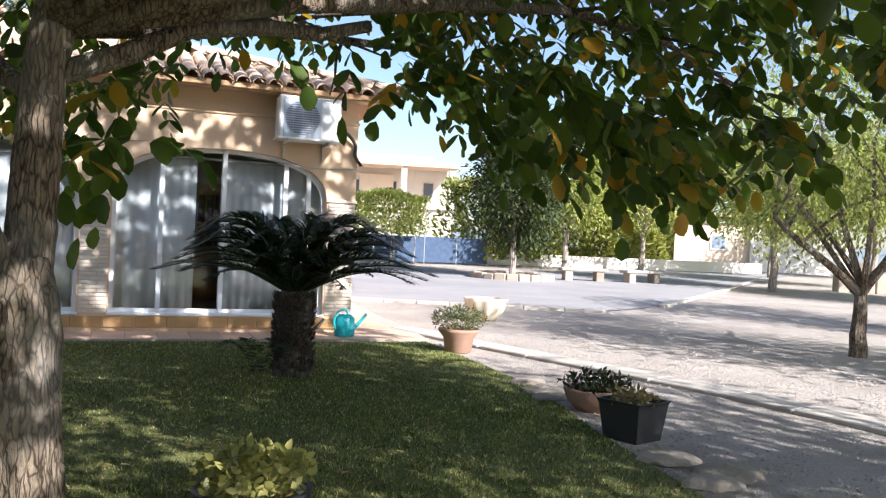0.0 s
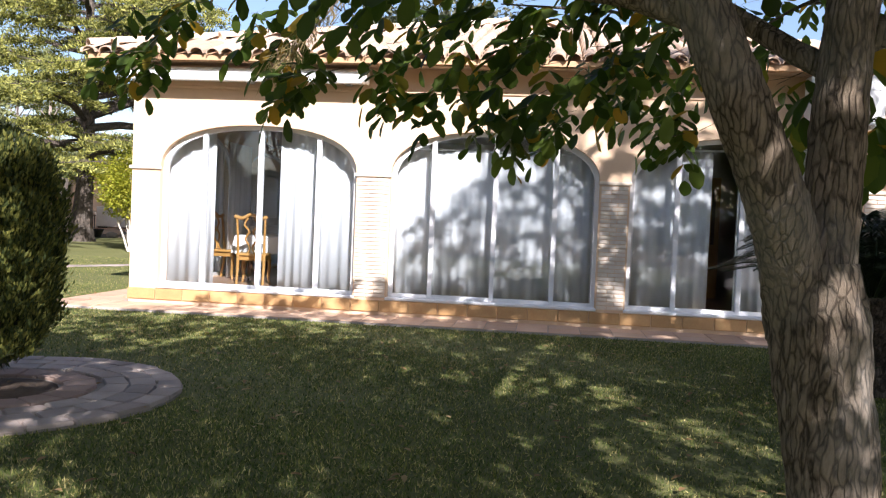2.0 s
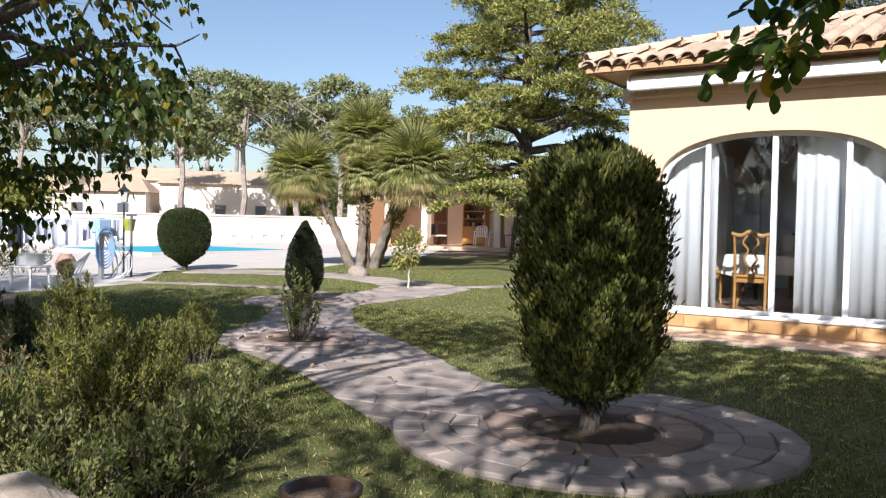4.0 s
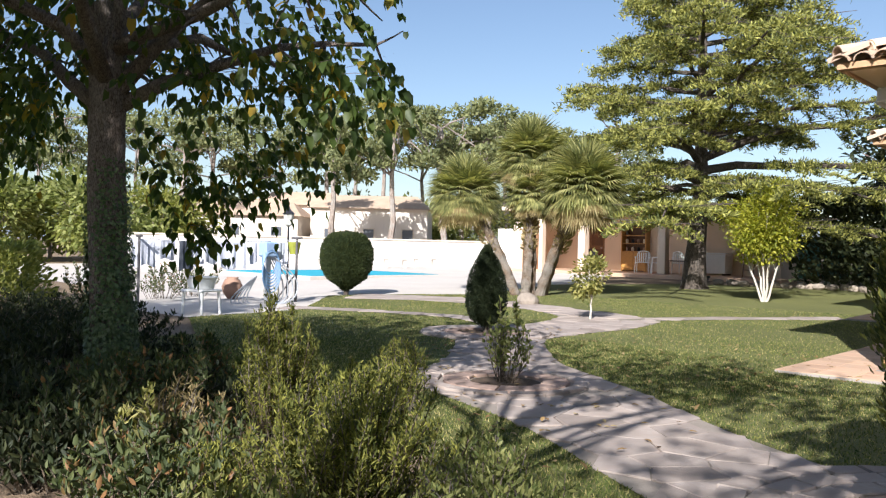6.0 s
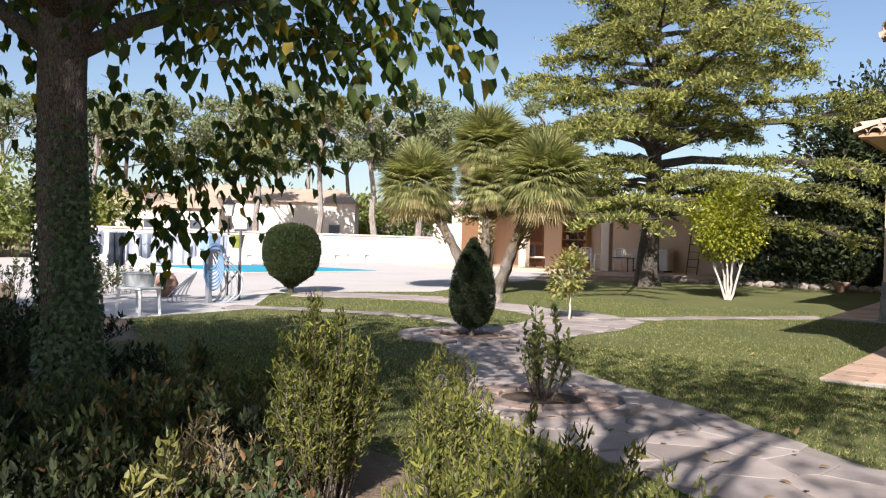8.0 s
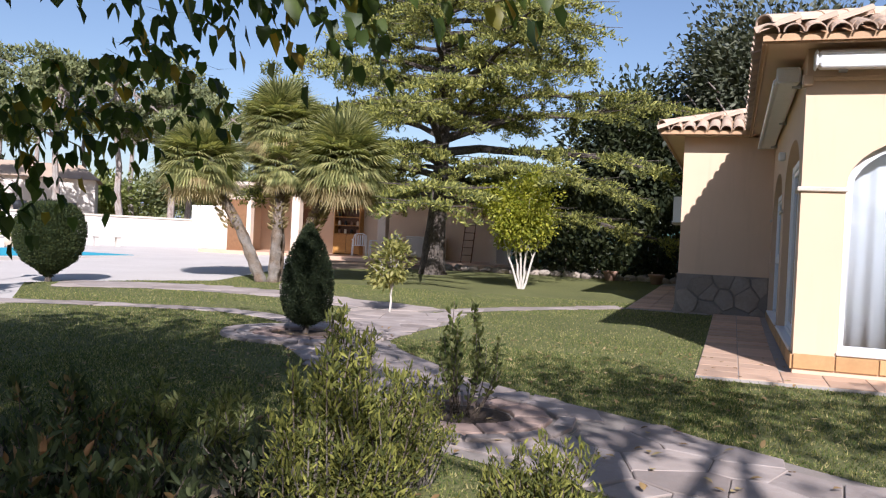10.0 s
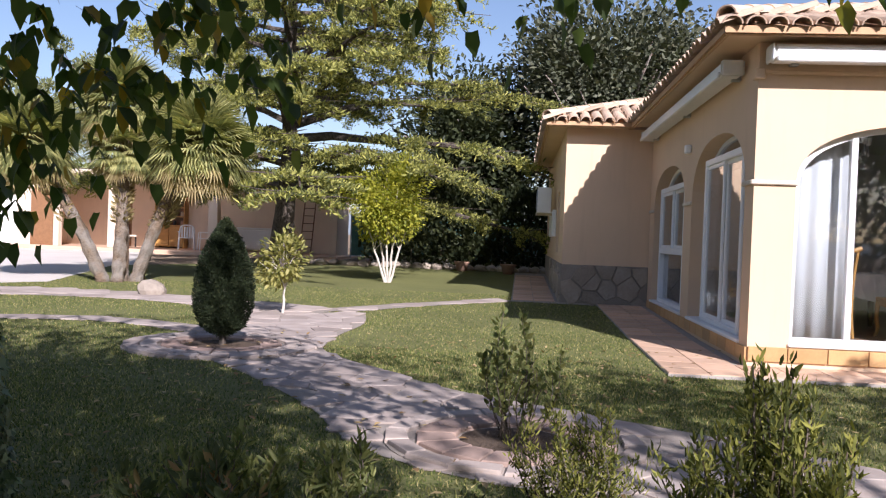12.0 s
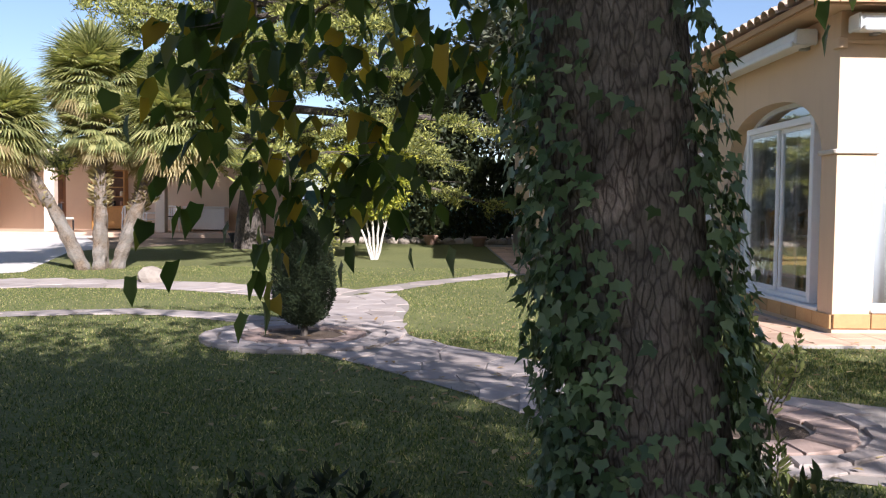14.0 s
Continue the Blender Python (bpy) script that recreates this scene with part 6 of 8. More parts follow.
for x, y, h, w, n in ((-10.42, 6.15, 0.5, 0.26, 16), (-10.05, 6.22, 0.46, 0.24, 14), (-10.7, 6.05, 0.42, 0.24, 12)):
    rosemary((x, y, 0), h, w, n, "upright leafy stems with pale green leaf whorls", L_ROSE, (0.055, 0.02), 90, "leafy_shrub")
# L_DARK puts the deep shade under the tree into the shrubs' leaf colour
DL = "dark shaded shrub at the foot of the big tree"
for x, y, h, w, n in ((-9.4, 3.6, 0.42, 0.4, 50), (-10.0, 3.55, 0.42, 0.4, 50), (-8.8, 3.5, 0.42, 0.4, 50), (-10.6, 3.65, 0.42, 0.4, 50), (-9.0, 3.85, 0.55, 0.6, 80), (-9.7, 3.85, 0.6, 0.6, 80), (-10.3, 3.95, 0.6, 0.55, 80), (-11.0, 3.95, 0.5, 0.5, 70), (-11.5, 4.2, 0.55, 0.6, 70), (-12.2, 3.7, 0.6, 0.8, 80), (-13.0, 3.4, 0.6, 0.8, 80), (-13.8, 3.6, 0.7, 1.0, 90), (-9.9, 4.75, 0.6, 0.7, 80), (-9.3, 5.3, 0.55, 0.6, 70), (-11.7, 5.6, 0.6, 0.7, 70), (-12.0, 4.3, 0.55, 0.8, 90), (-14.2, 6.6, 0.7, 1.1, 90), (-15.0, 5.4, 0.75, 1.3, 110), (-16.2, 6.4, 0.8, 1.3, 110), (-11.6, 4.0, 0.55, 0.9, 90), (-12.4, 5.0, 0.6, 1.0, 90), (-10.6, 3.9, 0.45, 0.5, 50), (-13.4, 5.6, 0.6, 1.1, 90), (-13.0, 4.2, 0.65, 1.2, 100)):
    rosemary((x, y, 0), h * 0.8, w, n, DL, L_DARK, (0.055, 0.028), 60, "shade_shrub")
rosemary((-8.75, 4.3, 0), 0.55, 0.34, 60, "dry brown twiggy shrub in the flower bed", L_PALM_DRY, (0.04, 0.01), 50, "dry_shrub")
rosemary((-8.5, 3.85, 0), 0.66, 0.15, 7, "single tall flower stalk with yellow buds", L_LEMON, (0.05, 0.02), 60, "flower_stalk")
rosemary((-9.35, 8.05, 0.02), 0.86, 0.34, 22, "thin rose bush with sparse pale leaves", L_ROSE, (0.05, 0.034), 42, "rose_bush", 0.45)
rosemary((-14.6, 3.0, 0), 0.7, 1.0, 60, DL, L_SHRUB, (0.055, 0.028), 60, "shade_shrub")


# ---- stone path ----
def band(pts):
    """The outline of a path from rows of (x, y, width)."""
    c = curve_pts([(x, y, w) for x, y, w in pts], 4)
    left, right = [], []
    for i, p in enumerate(c):
        d = c[min(i + 1, len(c) - 1)] - c[max(i - 1, 0)]
        n = Vector((-d.y, d.x)).normalized() * p.z / 2
        left.append((p.x + n.x, p.y + n.y))
        right.append((p.x - n.x, p.y - n.y))
    return left + right[::-1]


PATHS = [band([(-5.5, 6.05, 1.7), (-6.5, 6.5, 1.45), (-7.6, 7.2, 1.45), (-8.6, 7.8, 1.8), (-9.5, 8.3, 1.9), (-10.3, 9.2, 1.35), (-11.2, 10.3, 1.2), (-12.0, 11.4, 1.3), (-12.2, 12.8, 1.4), (-12.3, 14.2, 1.7), (-12.6, 15.3, 1.9)]),
         band([(-12.4, 15.2, 1.7), (-14.2, 16.1, 1.1), (-16.2, 16.6, 1.2), (-18.4, 16.4, 1.5), (-20.0, 15.4, 1.6)]),
         band([(-12.2, 15.7, 0.6), (-11.2, 17.1, 0.5), (-9.6, 18.9, 0.5)]),
         band([(-12.9, 12.6, 0.6), (-14.8, 13.4, 0.5), (-17.2, 12.6, 0.6), (-18.2, 12.0, 0.9)])]
RINGS = [((-5.05, 6.2), 0.45, 0.7, 1.3), ((-9.35, 8.05), 0.36, 0.62, 0.8), ((-12.45, 11.5), 0.42, 0.62, 1.0)]
path = thing("garden_path", "winding path of irregular pale flagstones", "path", kind="structure")
rp = np.random.default_rng(11)


def flag_place(a, b, h):
    return (a, b, 0.004 + rise(b) + h)


def on_ring(c):
    return any(math.hypot(c[0] - q[0], c[1] - q[1]) < o - 0.06 for q, _, _, o in RINGS)


def edge_in(poly, c, p):
    """Draws a stone's corner back to the path's edge."""
    lo, hi = 0.0, 1.0
    if inside(poly, [p[0]], [p[1]])[0]:
        return p
    for _ in range(7):
        mid = (lo + hi) / 2
        if inside(poly, [c[0] + (p[0] - c[0]) * mid], [c[1] + (p[1] - c[1]) * mid])[0]:
            lo = mid
        else:
            hi = mid
    lo = max(lo + 0.06, 0.25)
    return (c[0] + (p[0] - c[0]) * lo, c[1] + (p[1] - c[1]) * lo)


for i, poly in enumerate(PATHS):
    sheet("path_bed", poly, 0.006 + 0.001 * i, PATH_MORTAR, "mortar bed under the flagstones", "path")
    for c, k in cells(poly, 0.42 if i == 0 else 0.55, rp):
        if on_ring(c) or any(inside(q, [c[0]], [c[1]])[0] for q in PATHS[:i]):
            continue
        stone("flagstone", [edge_in(poly, c, p) for p in k], c, 0.015, 0.006, flag_place, FLAG, path, rp)
for (cx, cy), r0, r1, r2 in RINGS:
    ring = thing("stone_ring", "ring of flat stones round a planting hole", "paving", (cx, cy, 0), group="stone rings round the planted shrubs", kind="structure")
    bm = lathe(bmesh.new(), [(r0 - 0.02, 0.0), (r2, 0.0), (r2, 0.014), (r0 - 0.02, 0.014)], 40, closed=True)
    part("ring_bed", bm, PATH_MORTAR, ring)
    bm = lathe(bmesh.new(), [(0.0, 0.012), (r0 * 0.6, 0.03), (r0 - 0.02, 0.016)], 24)
    part("soil", bm, DARK_SOIL, ring)
    for k, (a, b, mat, step) in enumerate(((r0, r1, FLAG_ROSE, 0.2), (r1 + 0.04, r2, FLAG, 0.27))):
        rows = 1 if k == 0 else max(1, round((b - a) / 0.22))
        for j in range(rows):
            q0, q1 = a + (b - a) * j / rows, a + (b - a) * (j + 1) / rows
            m = max(8, int(2 * math.pi * (q0 + q1) / 2 / step))
            off = random.random()
            for i in range(m):
                t0, t1 = ((i + off) / m) * 2 * math.pi, ((i + 1 + off) / m) * 2 * math.pi
                w = [random.uniform(-0.015, 0.015) for _ in range(4)]
                cor = [((q0 + w[0]) * math.cos(t0), (q0 + w[0]) * math.sin(t0)), ((q1 + w[1]) * math.cos(t0), (q1 + w[1]) * math.sin(t0)), ((q1 + w[2]) * math.cos(t1), (q1 + w[2]) * math.sin(t1)), ((q0 + w[3]) * math.cos(t1), (q0 + w[3]) * math.sin(t1))]
                cen = ((q0 + q1) / 2 * math.cos((t0 + t1) / 2), (q0 + q1) / 2 * math.sin((t0 + t1) / 2))
                stone("ring_stone", cor[::-1], cen, 0.03, 0.01, lambda x, y, h: (x, y, 0.012 + h), mat, ring, rp)

# ---- grass and planting bed ----
BED = [(-6.1, 2.7), (-6.4, 3.9), (-6.7, 4.7), (-7.6, 5.3), (-8.9, 5.8), (-9.9, 5.9), (-11.3, 6.0), (-13.6, 6.4), (-14.6, 4.0), (-11.5, 2.2), (-8.5, 1.6)]
sheet("flower_bed", BED, 0.012, SOIL, "bare brown soil of the planting bed", "flower bed")
def grass(name, boxes, density, label):
    P = []
    for x0, x1, y0, y1, share in boxes:
        n = int((x1 - x0) * (y1 - y0) * density * share)
        P.append(np.stack([RNG.uniform(x0, x1, n), RNG.uniform(y0, y1, n)], 1))
    P = np.concatenate(P)
    keep = inside(LAWN_POLY, P[:, 0], P[:, 1])
    for poly in PATHS:
        keep &= ~inside(poly, P[:, 0], P[:, 1])
    for (cx, cy), _, _, r in RINGS:
        keep &= np.hypot(P[:, 0] - cx, P[:, 1] - cy) > r + 0.01
    patch = np.sin(P[:, 0] * 1.3 + 2 * np.sin(P[:, 1] * 0.7)) + np.sin(P[:, 1] * 1.9 + P[:, 0] * 0.6)
    keep &= ~inside(BED, P[:, 0], P[:, 1])
    keep &= RNG.random(len(P)) < np.clip(0.75 + 0.25 * patch, 0.25, 1)
    P = P[keep]
    z = np.where(P[:, 1] < 14, 0, 0.22 * (P[:, 1] - 14) / 13)
    n = len(P)
    leaves(name, np.column_stack([P, z]), RNG.normal(size=(n, 3)) * 0.45 + np.array([0, 0, 0.8]), RNG.uniform(0.014, 0.036, n), RNG.uniform(0.006, 0.011, n), GRASS, None, "", BLADE)
    return tagged(bpy.data.objects[name], label, "grass", kind="stuff")


grass("grass", [(-7.5, 4.2, 2.6, 6.5, 1.0), (-7.9, 4.1, 6.5, 11.1, 0.7), (-13.5, -7.5, 5.2, 12, 0.8), (-18.5, -13.5, 5.2, 12, 0.4), (-20.5, -7.9, 12, 20, 0.3)], 4200, "short blades of mown grass with dry straw among them")


# ---- fallen leaves ----
n = 420
fx = np.concatenate([RNG.uniform(-6, 3.5, n), RNG.uniform(-13, -7, n)])
fy = np.concatenate([RNG.uniform(3, 11, n), RNG.uniform(5.5, 13, n)])
leaves("fallen_leaves", np.column_stack([fx, fy, np.full(2 * n, 0.035)]), RNG.normal(size=(2 * n, 3)) * np.array([1, 1, 0.12]), 0.07, 0.045, leaf_mat("dry_leaf", (0.2, 0.12, 0.05), (0.32, 0.2, 0.08), (0.45, 0.34, 0.16), 0.1, 0.8), None, "", OVATE, np.tile([0, 0, 1.0], (2 * n, 1)))
tagged(bpy.data.objects["fallen_leaves"], "scattered dry brown leaves lying on the lawn", "leaves", kind="stuff")


# ---- gravel stones near the walk ----
n = 9000
gx, gy = RNG.uniform(3.0, 9.5, n), RNG.uniform(1.5, 12, n)
ok = ~inside(LAWN_POLY, gx, gy)
gx, gy = gx[ok], gy[ok]
PEB = (np.array([(0, 0, 0.25), (0.5, 0.1, 0), (0.1, 0.5, 0), (-0.5, 0.05, 0), (-0.05, -0.5, 0), (0.05, 0, 0.4)]), [(1, 2, 5), (2, 3, 5), (3, 4, 5), (4, 1, 5)])
sz = RNG.uniform(0.015, 0.045, len(gx))
leaves("gravel_stones", np.column_stack([gx, gy, np.full(len(gx), -0.013)]), RNG.normal(size=(len(gx), 3)) * np.array([1, 1, 0.01]), sz, sz, two_scale("loose_pebble", (0.4, 0.35, 0.3), (0.56, 0.5, 0.44), (0.3, 0.26, 0.23), 3, 40, 0.9, 0.2, 0.003, "island"), None, "", PEB, np.tile([0, 0, 1.0], (len(gx), 1)))
tagged(bpy.data.objects["gravel_stones"], "loose pale gravel stones lying in the yard", "gravel", kind="stuff")


# ---- pots and small things near the lawn ----
def pot(name, label, at, profile, mat, soil_z, soil_r, segs=24, group=""):
    root = thing(name, label, "plant pot", at, group=group)
    part("pot", lathe(bmesh.new(), profile, segs), mat, root, smooth=True)
    part("soil", lathe(bmesh.new(), [(0, soil_z + 0.01), (soil_r, soil_z), (soil_r, soil_z - 0.02), (0, soil_z - 0.02)], 16), SOIL, root)
    return root


def pot_plant(root, z, high, wide, n, mat, leaf, droop=0.0):
    a = in_ball(n) * np.array([wide, wide, high * 0.5]) + np.array([0, 0, z + high * 0.5])
    leaves("plant", a, RNG.normal(size=a.shape) + np.array([0, 0, 0.5 - droop]) + a * np.array([2, 2, 0]), leaf[0], leaf[1], mat, root, "", OVATE)
    bm = bmesh.new()
    for k in range(9):
        limb(bm, (0, 0, z - 0.02), tuple(a[k]), 0.008, 0.004, 0, 0.1, 3, 4)
    part("stems", bm, BARK_WALNUT, root)


r = pot("clay_flower_pot", "terracotta pot with a bushy grey-green plant", (4.12, 10.0, -0.01), [(0.15, 0), (0.17, 0.02), (0.2, 0.2), (0.26, 0.27), (0.27, 0.31), (0.235, 0.31), (0.22, 0.25), (0.2, 0.24)], CLAY_POT, 0.255, 0.215)
pot_plant(r, 0.26, 0.36, 0.36, 900, L_SHRUB, (0.06, 0.018))
# scalloped stone planter
bm = bmesh.new()
prof = [(0.16, 0), (0.2, 0.02), (0.34, 0.2), (0.4, 0.36), (0.41, 0.42), (0.37, 0.42), (0.32, 0.3), (0.0, 0.28)]
lathe(bm, prof, 48)
for v in bm.verts:
    rad = math.hypot(v.co.x, v.co.y)
    if rad > 0.1:
        s = 1 + 0.05 * math.cos(10 * math.atan2(v.co.y, v.co.x)) * min(1, v.co.z / 0.2)
        v.co.x *= s
        v.co.y *= s
pl = thing("stone_planter", "large scalloped cream stone planter on the gravel", "planter", (6.35, 14.2, -0.01))
part("bowl", bm, STONE_POT, pl, smooth=True)
part("soil", lathe(bmesh.new(), [(0, 0.31), (0.3, 0.3), (0.3, 0.285), (0, 0.285)], 20), SOIL, pl)
# square black pot with dead plant
bp = thing("black_planter", "square black plastic planter with dry dead leaves", "plant pot", (3.66, 5.33, -0.01), 20)
bm = bmesh.new()
for z, s in ((0, 0.15), (0.27, 0.185), (0.3, 0.2), (0.3, 0.185), (0.24, 0.17)):
    bm.verts.ensure_lookup_table()
    ring_v = [bm.verts.new((sx * s, sy * s, z)) for sx, sy in ((-1, -1), (1, -1), (1, 1), (-1, 1))]
bm.verts.ensure_lookup_table()
for i in range(4):
    for k in range(4):
        bm.faces.new([bm.verts[q] for q in (4 * i + k, 4 * i + (k + 1) % 4, 4 * i + 4 + (k + 1) % 4, 4 * i + 4 + k)])
bm.faces.new([bm.verts[q] for q in (3, 2, 1, 0)])
part("pot", bm, BLACK, bp)
part("soil", boxed(-0.165, 0.165, -0.165, 0.165, 0.235, 0.26), SOIL, bp)
pot_plant(bp, 0.26, 0.1, 0.19, 140, L_PALM_DRY, (0.07, 0.04), 0.4)
lp = pot("low_clay_bowl", "low clay bowl with a dark spreading plant", (3.95, 6.35, -0.01), [(0.16, 0), (0.24, 0.08), (0.28, 0.18), (0.27, 0.2), (0.24, 0.17), (0.2, 0.14)], CLAY_POT, 0.15, 0.23)
pot_plant(lp, 0.15, 0.2, 0.32, 420, L_DARK, (0.06, 0.035), 0.2)
wp = pot("white_flower_pot", "white bowl pot with a yellowing leafy plant", (0.62, 3.85, 0), [(0.13, 0), (0.18, 0.03), (0.24, 0.13), (0.26, 0.2), (0.27, 0.21), (0.27, 0.23), (0.24, 0.23), (0.22, 0.18)], WHITE_PLASTIC, 0.19, 0.225)
pot_plant(wp, 0.19, 0.24, 0.27, 520, L_LEMON, (0.06, 0.045), 0.2)
part("pot_rim", lathe(bmesh.new(), [(0.255, 0.21), (0.275, 0.21), (0.275, 0.245), (0.25, 0.245)], 24, closed=True), DARK_METAL, wp)
bt = pot("brown_glazed_pot", "squat brown glazed pot with pale collar, empty", (-5.3, 3.85, 0), [(0.1, 0), (0.13, 0.02), (0.165, 0.08), (0.16, 0.13), (0.15, 0.14), (0.175, 0.165), (0.18, 0.19), (0.155, 0.19), (0.14, 0.13)], plain("brown_glaze", (0.09, 0.05, 0.03), 0.3, vary=0.4), 0.145, 0.145)
part("collar", lathe(bmesh.new(), [(0.15, 0.05), (0.157, 0.05), (0.168, 0.09), (0.164, 0.12), (0.15, 0.12)], 24, closed=True), STONE_POT, bt)
# flat stones beside the black pot
for i, (x, y, s) in enumerate(((3.55, 4.7, 0.2), (3.7, 4.3, 0.22), (3.45, 4.15, 0.18), (3.9, 7.2, 0.2), (3.8, 6.9, 0.16), (3.98, 7.7, 0.18))):
    bm = bmesh.new()
    bmesh.ops.create_icosphere(bm, subdivisions=2, radius=s)
    for v in bm.verts:
        v.co = Vector((v.co.x * 1.2, v.co.y * 0.9, max(-0.02, v.co.z * 0.28))) * (1 + 0.2 * noise.noise(v.co * 6 + Vector((i, 0, 0))))
    ob = tagged(part("edging_stone", bm, RUBBLE), "flat pale edging stone between lawn and gravel", "stone", "edging stones of the lawn")
    ob.location = (x, y, 0.0)
for i, (x, y, s) in enumerate(((-15.7, 16.9, 0.24), (-12.15, 4.85, 0.14), (-11.95, 4.62, 0.12), (-12.4, 5.0, 0.12), (-6.1, 3.0, 0.22))):
    bm = bmesh.new()
    bmesh.ops.create_icosphere(bm, subdivisions=2, radius=s)
    for v in bm.verts:
        v.co = Vector((v.co.x * 1.1, v.co.y, v.co.z * 0.8)) * (1 + 0.35 * noise.noise(v.co * 3.5 + Vector((i * 3, 0, 0))))
    ob = tagged(part("garden_rock", bm, RUBBLE), "rounded brown rock lying in the garden", "rock", "rocks in the garden")
    ob.location = (x, y, s * 0.55)

# watering can
can = thing("watering_can", "teal plastic watering can on the tiled walk", "watering can", (2.95, 11.35, 0.036), 15)
part("body", lathe(bmesh.new(), [(0.13, 0), (0.145, 0.02), (0.135, 0.25), (0.09, 0.3), (0.085, 0.3), (0.12, 0.24)], 20), TEAL, can, smooth=True)
part("spout", tube(bmesh.new(), [(0.1, 0, 0.06), (0.25, 0, 0.2), (0.34, 0, 0.3)], [0.035, 0.022, 0.02], 10), TEAL, can)
part("handle", tube(bmesh.new(), curve_pts([(0.05, 0, 0.29), (0.0, 0, 0.37), (-0.12, 0, 0.33), (-0.17, 0, 0.2), (-0.13, 0, 0.08)], 4), [0.015] * 17, 8), TEAL, can)
hs = thing("black_spout_can", "dark watering pot half hidden behind the cycad", "watering can", (2.35, 11.4, 0.036), 200)
part("body", lathe(bmesh.new(), [(0.1, 0), (0.11, 0.02), (0.1, 0.2), (0.06, 0.24)], 16), BLACK, hs)
part("spout", tube(bmesh.new(), curve_pts([(-0.08, 0, 0.05), (-0.25, 0, 0.1), (-0.36, 0, 0.22)], 3), [0.03, 0.028, 0.026, 0.024, 0.022, 0.02, 0.018], 8), BLACK, hs)


# ---- pool side ----
pool = thing("swimming_pool", "blue swimming pool with pale coping stones", "pool", (-29.5, 22.8, 0.12), kind="structure")
part("water", boxed(-2.5, 2.7, -3.2, 3.1, -0.05, 0.1), WATER, pool)
for b in ((-2.9, 3.1, -3.6, -3.2), (-2.9, 3.1, 3.1, 3.5), (-2.9, -2.5, -3.2, 3.1), (2.7, 3.1, -3.2, 3.1)):
    part("coping", boxed(*b, -0.08, 0.085, 0.01), POOL_PAVE, pool)


def wall_run(name, a, b, high, thick, mat, label, base=-0.1):
    a, b = Vector((*a, 0)), Vector((*b, 0))
    d = b - a
    bm = boxed(0, d.length, -thick / 2, thick / 2, base, high, 0.01)
    ob = part(name, bm, mat)
    ob.matrix_basis = pose(a.x, a.y, 0, 0, 0, math.degrees(math.atan2(d.y, d.x)))
    return tagged(ob, label, "wall", kind="structure")


wall_run("wall_garden", (-40.7, 19.9), (-31.5, 35.6), 1.55, 0.25, WHITEWASH, "long whitewashed garden wall behind the pool")
wall_run("trim_wall_cap", (-40.7, 19.9), (-31.5, 35.6), 1.64, 0.36, TRIM, "clay coping on the white garden wall", 1.552)
wall_run("wall_garden_low", (-31.5, 35.6), (-27.6, 35.6), 2.3, 0.25, WHITEWASH, "higher whitewashed wall beside the porch")

# porch with kitchen shelves
HX0, HX1, HY0, HY1, HZ = -27.5, -16.0, 31.6, 34.8, 0.42
tagged(part("porch_floor", boxed(HX0 - 0.4, HX1 + 0.4, HY0 - 0.6, HY1, 0.0, HZ, 0.02), TERRACE), "raised tiled floor of the porch", "floor", kind="structure")
tagged(part("porch_step", boxed(-24.8, -22.0, HY0 - 1.0, HY0 - 0.61, 0.0, 0.32, 0.02), KERB), "low step up to the porch", "step", kind="structure")
bm = bmesh.new()
for x0, x1, z0, z1 in ((HX0, -25.4, HZ, 3.0), (-24.6, HX1, HZ, 3.0), (-25.4, -24.6, 2.5, 3.0)):
    box(bm, x0, x1, HY1 - 0.2, HY1, z0, z1)
tagged(part("wall_porch_back", bm, CREAM), "pinkish cream back wall of the porch", "wall", kind="structure")
tagged(part("wall_porch_left", boxed(HX0, HX0 + 0.25, HY0, HY1 - 0.2, HZ, 3.0), CREAM), "cream side wall of the porch", "wall", kind="structure")
tagged(part("wall_porch_front", boxed(HX0 + 0.25, -25.9, HY0, HY0 + 0.25, HZ, 3.0), CREAM), "cream front wall of the porch", "wall", kind="structure")
tagged(part("wall_porch_right", boxed(HX1 - 0.25, HX1, HY0 + 1.2, HY1 - 0.2, HZ, 3.0), CREAM), "cream end wall of the porch", "wall", kind="structure")
tagged(part("porch_roof", boxed(HX0 - 0.3, HX1 + 0.3, HY0 - 0.5, HY1 + 0.2, 3.0, 3.16), CREAM), "flat roof over the porch", "roof", kind="structure")
for x in (-23.9, -20.2):
    tagged(part("porch_pillar", boxed(x - 0.17, x + 0.17, HY0, HY0 + 0.34, HZ, 3.0, 0.02), CREAM), "square cream pillar of the porch", "pillar", kind="structure")
d1 = thing("door_1", "varnished wooden door in the porch wall", "door", (-25.0, HY1 - 0.19, HZ), kind="structure")
part("leaf", boxed(-0.4, 0.4, 0, 0.06, 0, 2.08, 0.006), WOOD_DOOR, d1)
for z in (0.2, 1.1):
    part("panel", boxed(-0.3, 0.3, -0.02, -0.001, z, z + 0.75, 0.01), WOOD_DARK, d1)
part("door_handle", tube(bmesh.new(), [(0.32, -0.05, 1.0), (0.22, -0.05, 1.0)], [0.012] * 2, 6), GREY_METAL, d1)
d2 = thing("door_2", "wooden door in the white outer wall", "door", (-26.5, HY0 - 0.02, HZ), kind="structure")
part("leaf", boxed(-0.42, 0.42, -0.05, 0.0, 0, 2.05, 0.006), WOOD_DOOR, d2)
sh = thing("kitchen_dresser", "open wooden dresser with shelves and crockery", "shelf", (-22.9, HY1 - 0.22, HZ))
